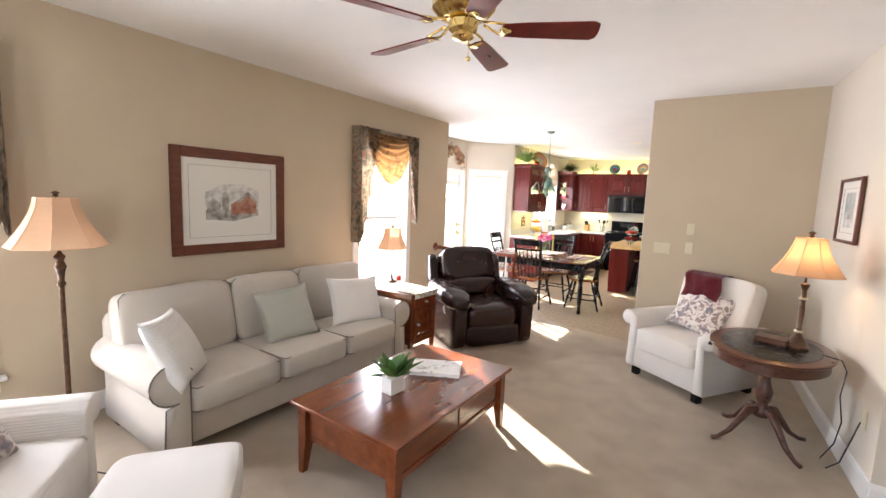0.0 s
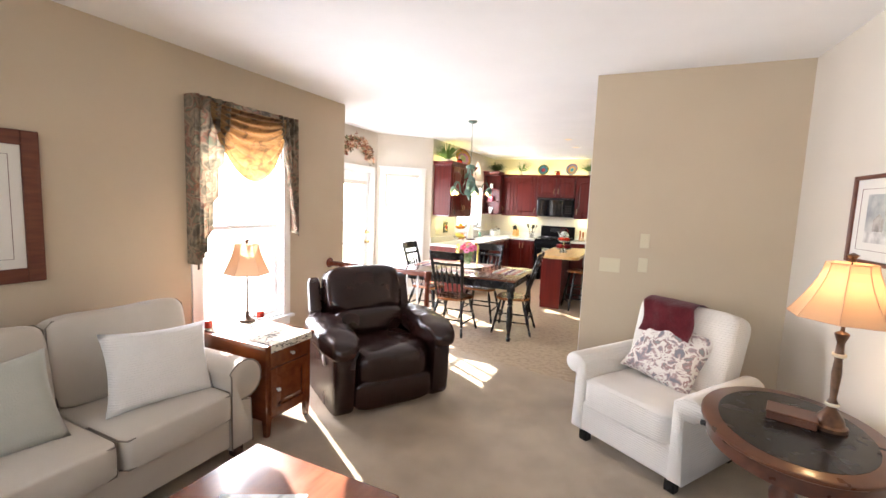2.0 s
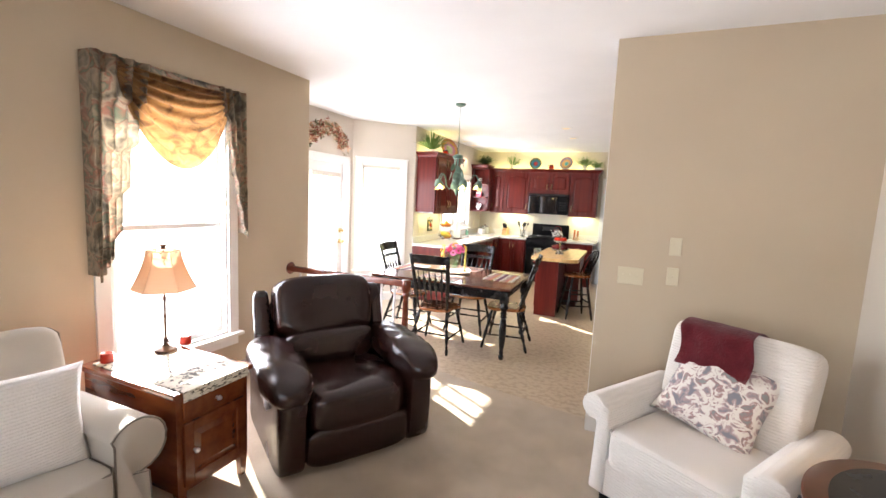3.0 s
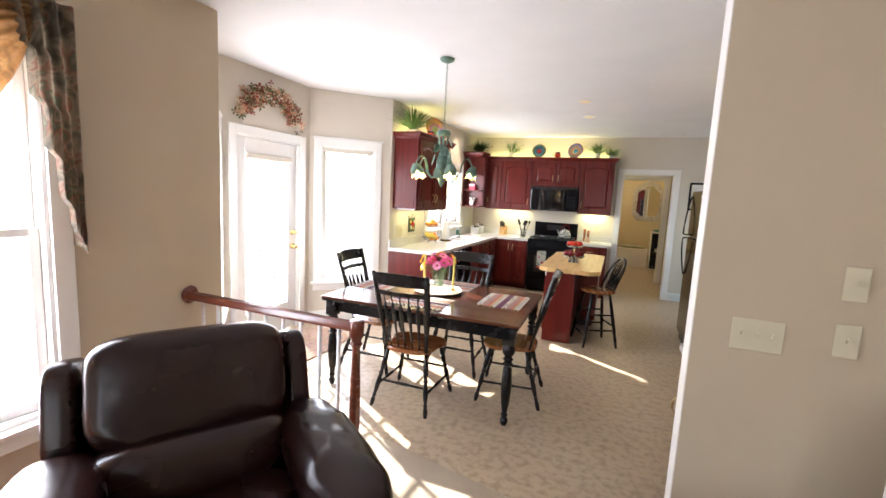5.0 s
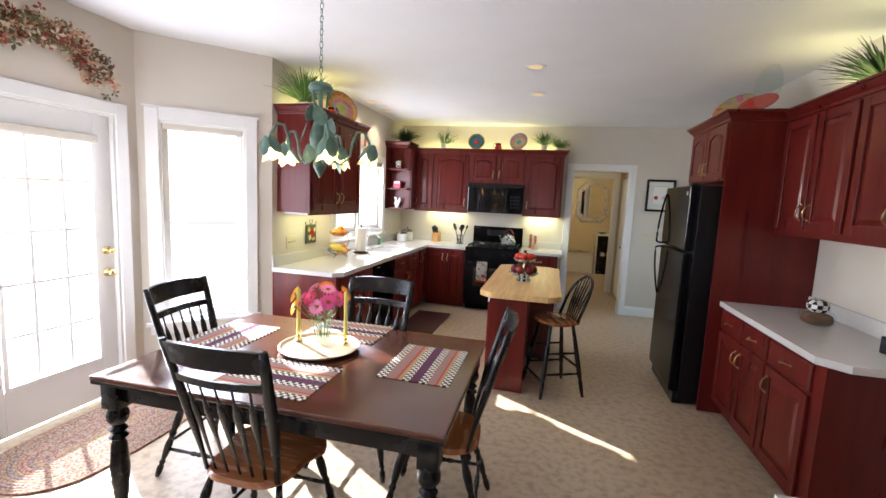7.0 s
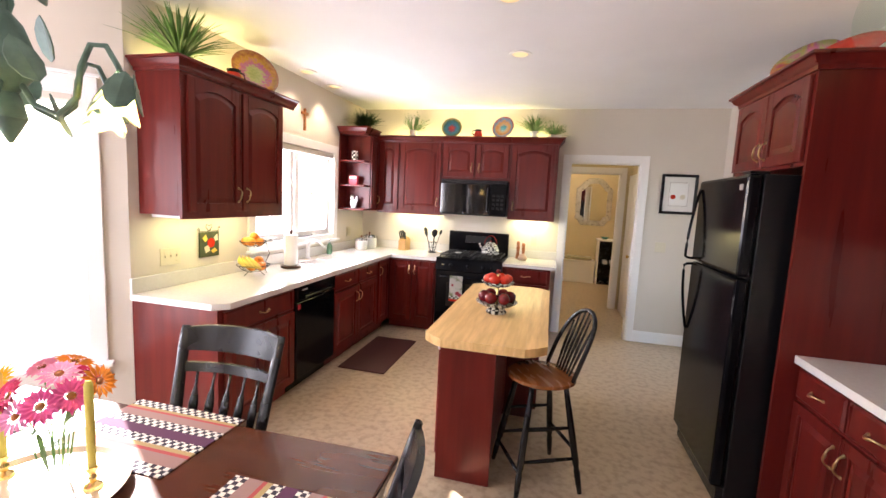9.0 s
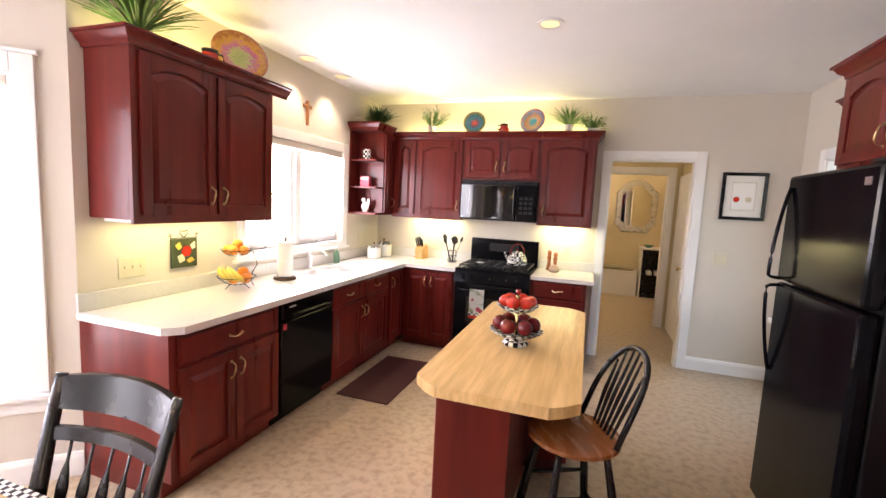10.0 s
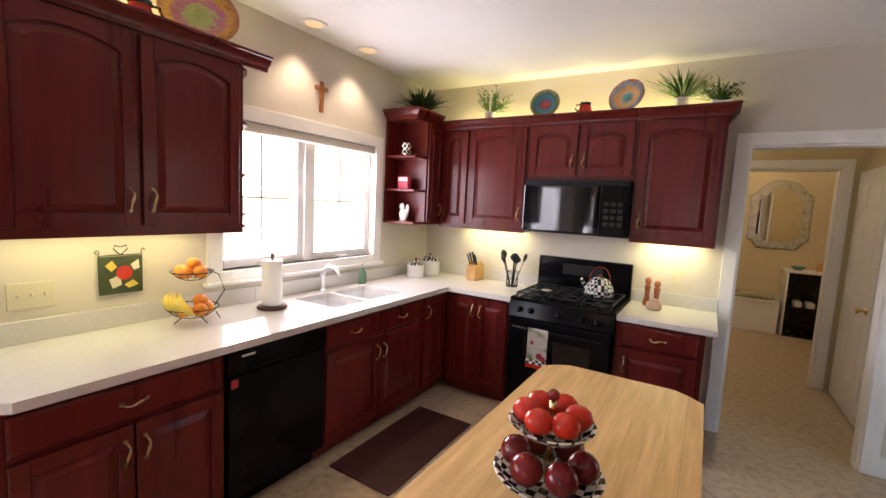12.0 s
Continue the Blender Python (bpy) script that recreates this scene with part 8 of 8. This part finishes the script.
gp = thing("garlic_pot", (-1.235, 11.47, CT), 0, "small tan stoneware pot in front of the mills", "pot")
bm = bmesh.new()
lathe(bm, [(0.045, 0), (0.055, 0.02), (0.05, 0.05), (0.03, 0.065), (0.035, 0.075), (0.003, 0.08)], 20)
part("pot", bm, mat("tan_stoneware", (0.50, 0.33, 0.22), 0.45, color2=(0.56, 0.39, 0.27), scale=12), gp, smooth=True)
kt = thing("kettle", (-1.62, 11.42, 0.961), 20, "black and white checked kettle on the stove", "kettle")
bm = bmesh.new()
lathe(bm, [(0.095, 0), (0.108, 0.012), (0.104, 0.06), (0.078, 0.115), (0.045, 0.14), (0.004, 0.148)], 28)
part("body", bm, "check", kt, smooth=True)
bm = bmesh.new()
tube(bm, [(-0.09, 0, 0.06), (-0.128, 0, 0.10), (-0.138, 0, 0.13)], [0.018, 0.011, 0.009], 8)
part("spout", bm, "check", kt, smooth=True)
bm = bmesh.new()
tube(bm, [(0.078 * math.cos(a * math.pi / 10), 0, 0.105 + 0.12 * math.sin(a * math.pi / 10)) for a in range(11)], 0.006, 8)
puff(bm, (0, 0, 0.158), (0.012, 0.012, 0.012), 1, 10, 8)
part("handle", bm, "glossred", kt, "dark red handle", True)
tw = thing("dish_towel", (-1.93, 10.976, 0.44), 0, "white dish towel with red apples on the oven handle", "towel")
bm = bmesh.new()
g = []
for i in range(13):
    u = i / 12
    g.append([bm.verts.new((-0.075 + 0.15 * u, -0.004 - 0.004 * math.sin(u * 15) * (1 - j / 10), 0.295 * j / 10)) for j in range(11)])
for i in range(12):
    for j in range(10):
        bm.faces.new((g[i][j], g[i + 1][j], g[i + 1][j + 1], g[i][j + 1]))
bmesh.ops.solidify(bm, geom=bm.faces[:], thickness=0.006)
part("cloth", bm, pattern("apple_print_cloth", [(0.0, (0.40, 0.02, 0.04)), (0.30, (0.45, 0.05, 0.07)), (0.36, (0.68, 0.65, 0.56)), (0.6, (0.68, 0.66, 0.58)), (0.8, (0.25, 0.30, 0.14))], 12, kind="cells"), tw, smooth=True)
part("checked_border", B((-0.075, 0.075, -0.014, -0.010, 0.03, 0.06)), "check", tw)
part("red_hem", B((-0.075, 0.075, -0.0145, -0.0095, 0.0, 0.026)), "red", tw)
sr = thing("spoon_rest", (-1.99, 11.30, 0.961), 30, "small white checked spoon rest on the stove", "spoon rest")
bm = bmesh.new()
lathe(bm, [(0.03, 0), (0.045, 0.008), (0.04, 0.010), (0.01, 0.004)], 18, squash=(1, 0.6))
part("dish", bm, "pot", sr, smooth=True)

# apple plaque on the wall
ap = thing("apple_plaque", (KX + 0.002, 8.965, 1.17), 90, "dark green tile with a red apple in an iron holder", "plaque")
part("tile", B((-0.095, 0.095, -0.015, -0.002, -0.095, 0.095, 0.003)), mat("dark_green_tile", (0.035, 0.05, 0.02), 0.4, color2=(0.06, 0.075, 0.03), scale=14), ap)
for nm, pts, cm in (("apple", [(0.012 + 0.036 * math.cos(k * math.pi / 7), 0.01 + 0.036 * math.sin(k * math.pi / 7)) for k in range(14)], "red"),
                    ("leaf", [(-0.07, 0.05), (-0.04, 0.075), (-0.02, 0.04), (-0.045, 0.02)], "banana"), ("leaf", [(0.04, 0.05), (0.075, 0.075), (0.08, 0.03), (0.055, 0.02)], "ivory"),
                    ("leaf", [(-0.055, -0.02), (-0.01, 0.0), (0.0, -0.05), (-0.04, -0.065)], "ivory"), ("leaf", [(0.01, -0.05), (0.05, -0.03), (0.075, -0.055), (0.03, -0.07)], "banana")):
    bm = bmesh.new()
    slab(bm, pts, -0.0150, -0.018 if nm == "apple" else -0.017, UPRIGHT)
    part(nm, bm, cm, ap)
bm = bmesh.new()
tube(bm, [(-0.10, -0.01, 0.11), (-0.11, -0.01, 0.12), (-0.10, -0.01, 0.13), (-0.09, -0.01, 0.12), (-0.095, -0.01, 0.10), (0.095, -0.01, 0.10), (0.09, -0.01, 0.12), (0.10, -0.01, 0.13), (0.11, -0.01, 0.12)], 0.0025, 6)
tube(bm, [(0, -0.01, 0.10), (0.03, -0.01, 0.13), (0.025, -0.01, 0.15), (0.0, -0.01, 0.14), (-0.025, -0.01, 0.15), (-0.03, -0.01, 0.13), (0, -0.01, 0.10)], 0.0025, 6)
part("iron_holder", bm, "iron", ap)
# cross between the lamps
cr = thing("wooden_cross", (KX + 0.002, 10.25, 2.345), 90, "small carved wooden wall cross over the window", "cross")
part("cross", B((-0.015, 0.015, -0.02, -0.002, -0.12, 0.10, 0.004), (-0.06, -0.015, -0.018, -0.002, 0.035, 0.065, 0.004), (0.015, 0.06, -0.018, -0.002, 0.035, 0.065, 0.004)), "seatwood", cr)
# things on the open shelves
jr = thing("checked_cup", (-3.28, 11.09, 2.011), 0, "cream and black checked cup on the open shelf", "cup")
bm = bmesh.new()
lathe(bm, [(0.04, 0), (0.042, 0.11), (0.038, 0.11), (0.036, 0.01)], 20)
part("cup", bm, "check", jr, smooth="auto")
rb = thing("red_tin", (-3.29, 11.10, 1.721), 0, "red and white box on the open shelf", "box")
part("tin", B((-0.055, 0.055, -0.03, 0.03, 0, 0.11, 0.004)), mat("red_box_print", (0.5, 0.03, 0.06), 0.4), rb)
part("label_panel", B((-0.045, 0.045, -0.032, -0.030, 0.07, 0.10)), "paper", rb)
rf = thing("rooster_figure", (-3.29, 11.10, 1.436), 0, "white ceramic bird figure on the open shelf", "figure")
bm = bmesh.new()
puff(bm, (0, 0, 0.06), (0.045, 0.03, 0.05), 0.9, 16, 10)
puff(bm, (-0.02, 0, 0.13), (0.025, 0.02, 0.03), 0.9, 14, 8)
puff(bm, (0.04, 0, 0.11), (0.02, 0.012, 0.04), 0.9, 12, 8)
lathe(bm, [(0.035, 0), (0.03, 0.015)], 16)
part("figure", bm, "pot", rf, smooth=True)
for z, lb in ((1.438, "small green plant on the end shelf"),):
    plant((-3.30, 9.49, z), "agave", "terra", 14, 0.08, 31, lb, "leaf", 0.03, 0.04)

# tiered fruit stand on the island
fs2 = thing("tiered_fruit_stand", (-1.235, 9.02, 0.872), 0, "two-tier checked enamel stand of tomatoes and apples", "fruit stand")
def dish_profile(r, z):
    return [(r * 0.35, z), (r * 0.75, z + 0.008), (r, z + 0.03), (r * 1.02, z + 0.034), (r * 0.98, z + 0.034), (r * 0.72, z + 0.014), (0.004, z + 0.010)]
bm = bmesh.new()
lathe(bm, [(0.065, 0), (0.068, 0.01), (0.045, 0.035), (0.05, 0.045)], 28)
part("foot", bm, "check", fs2, smooth="auto")
for r, z in ((0.135, 0.045), (0.105, 0.175)):
    bm = bmesh.new()
    lathe(bm, dish_profile(r, z), 36)
    part("dish", bm, "check", fs2, "black and white checked dish", True)
bm = bmesh.new()
lathe(bm, [(0.012, 0.055), (0.008, 0.09), (0.016, 0.11), (0.008, 0.13), (0.010, 0.18), (0.007, 0.22), (0.013, 0.24), (0.007, 0.26)], 14)
part("stem", bm, "brass", fs2, smooth=True)
fruit_part(fs2, "finial", (0, 0, 0.275), 0.016, "glossred", "dark red glass ball")
for k in range(6):
    a = 2 * math.pi * k / 6 + 0.15
    f = fruit_part(fs2, "apple", (0.083 * math.cos(a), 0.083 * math.sin(a), 0.108), 0.0405, "glossred", "dark red apple", 0.95)
for k in range(6):
    a = 2 * math.pi * k / 6 + 0.3
    f = fruit_part(fs2, "tomato", (0.062 * math.cos(a), 0.062 * math.sin(a), 0.227), 0.0355, "tomato", "red tomato", 0.85)
    bm = bmesh.new()
    for j in range(5):
        b = 2 * math.pi * j / 5
        c0 = Vector((0.062 * math.cos(a), 0.062 * math.sin(a), 0.2535))
        bm.faces.new([bm.verts.new(c0 + Vector(v)) for v in ((0, 0, 0), (0.005 * math.cos(b - 0.4), 0.005 * math.sin(b - 0.4), 0.001), (0.013 * math.cos(b), 0.013 * math.sin(b), 0), (0.005 * math.cos(b + 0.4), 0.005 * math.sin(b + 0.4), 0.001))])
    part("calyx", bm, "leafd", f)

# glass jar with checked lid, on the counter by the refrigerator
gj = thing("cookie_jar", (0.66, 8.15, CT), 0, "glass jar with black and white checked lid", "jar")
bm = bmesh.new()
puff(bm, (0, 0, 0.055), (0.085, 0.085, 0.055), 0.6, 22, 10)
part("jar", bm, "glass", gj, smooth=True)
bm = bmesh.new()
puff(bm, (0, 0, 0.045), (0.075, 0.075, 0.038), 0.6, 20, 8)
part("biscuits", bm, "terra", gj, "brown biscuits inside", True)
bm = bmesh.new()
puff(bm, (0, 0, 0.125), (0.058, 0.058, 0.045), 0.9, 22, 10)
part("lid", bm, checker_mat("bold_check_enamel", 36), gj, "domed checked lid", True)
tn = thing("tissue_box", (0.74, 7.62, CT), 10, "small dark framed card on the counter", "box")
part("box", B((-0.05, 0.05, -0.03, 0.03, 0, 0.09, 0.004)), "appl", tn)
part("card", B((-0.035, 0.035, -0.032, -0.030, 0.02, 0.07)), "paper", tn)

# ---- back hall ----
mr = thing("wall_mirror", (-0.08, 15.999, 1.68), 0, "tall mirror in an ornate silvered frame", "mirror")
def mirror_outline(a, b, n):
    return [(-a, -b + n), (-a + n * 0.4, -b + n * 0.9), (-a + n, -b), (a - n, -b), (a - n * 0.4, -b + n * 0.9), (a, -b + n), (a, b - n * 1.5), (a - n * 0.5, b - n * 1.2), (a - n, b - n * 0.5),
            (a * 0.35, b + n * 0.15), (0, b + n * 0.3), (-a * 0.35, b + n * 0.15), (-a + n, b - n * 0.5), (-a + n * 0.5, b - n * 1.2), (-a, b - n * 1.5)]
bm = bmesh.new()
slab(bm, mirror_outline(0.37, 0.49, 0.13), -0.003, -0.03, UPRIGHT, mirror_outline(0.35, 0.47, 0.125))
part("frame", bm, mat("silvered_wood", (0.45, 0.42, 0.33), 0.3, 0.6, color2=(0.62, 0.58, 0.48), scale=20), mr)
bm = bmesh.new()
slab(bm, mirror_outline(0.26, 0.38, 0.10), -0.030, -0.034, UPRIGHT)
part("mirror_glass", bm, "mirror", mr)
bn = thing("hall_bench", (-1.31, 15.61, 0), 0, "white built-in bench with a patterned cushion", "bench")
part("bench_box", B((0, 1.32, 0.0, 0.39, 0.0, 0.44), (0, 1.32, -0.02, 0.39, 0.44, 0.465, 0.004)), "white", bn)
for k in range(2):
    bm = bmesh.new()
    puff(bm, (0.34 + 0.63 * k, 0.19, 0.50), (0.31, 0.18, 0.035), 0.4, 20, 8)
    part("cushion", bm, pattern("leafy_cushion_cloth", [(0.40, (0.45, 0.38, 0.22)), (0.5, (0.20, 0.22, 0.10)), (0.6, (0.5, 0.44, 0.28))], 14), bn, "green and tan patterned cushion", True)
cb = thing("cubby_shelf", (0.05, 15.57, 0), 0, "low white shelf with dark cubby holding shoes", "shelf")
part("carcass", B((0, 0.02, 0, 0.42, 0, 0.90), (0.58, 0.60, 0, 0.42, 0, 0.90), (-0.02, 0.62, -0.02, 0.43, 0.90, 0.93, 0.004)), "white", cb)
part("inner_box", B((0.02, 0.58, 0.35, 0.42, 0, 0.90), (0.02, 0.58, 0.01, 0.35, 0.0, 0.02), (0.02, 0.58, 0.03, 0.35, 0.40, 0.42)), "black", cb, "dark shelves")
for x in (0.12, 0.26):
    part("shoe", B((x, x + 0.09, 0.04, 0.26, 0.42, 0.50, 0.02)), "pot", cb, "white shoe")
bw = thing("bowl", (0.18, 15.75, 0.93), 0, "small teal bowl on the hall shelf", "bowl")
bm = bmesh.new()
lathe(bm, [(0.04, 0), (0.09, 0.05), (0.085, 0.05), (0.035, 0.008)], 20)
part("bowl", bm, mat("teal_glaze", (0.10, 0.28, 0.24), 0.2), bw, smooth=True)
fp = thing("photo_frame", (0.45, 15.80, 0.932), 0, "small standing photo frame on the hall shelf", "picture")
part("frame", B((-0.07, 0.07, -0.01, 0.01, 0, 0.12, 0.004)), "maple", fp)
bulb("hall_lamp", (-0.9, 12.4, 2.55), 1.3, (1.0, 0.80, 0.50), 0.1)
bulb("hall_lamp", (-0.7, 14.8, 2.5), 4.6, (1.0, 0.80, 0.52), 0.1)

cd2 = thing("power_cord", (0, 0, 0), 0, "thin dark cords lying on the carpet by the sofa", "cord")
bm = bmesh.new()
tube(bm, [(-2.95, 1.03, 0.006), (-2.6, 0.98, 0.005), (-2.42, 1.06, 0.005), (-2.30, 1.00, 0.005), (-2.36, 0.90, 0.005), (-2.52, 0.93, 0.005), (-2.75, 0.80, 0.005), (-3.1, 0.78, 0.006)], 0.004, 6)
part("cord", bm, "rubber", cd2, smooth=True)
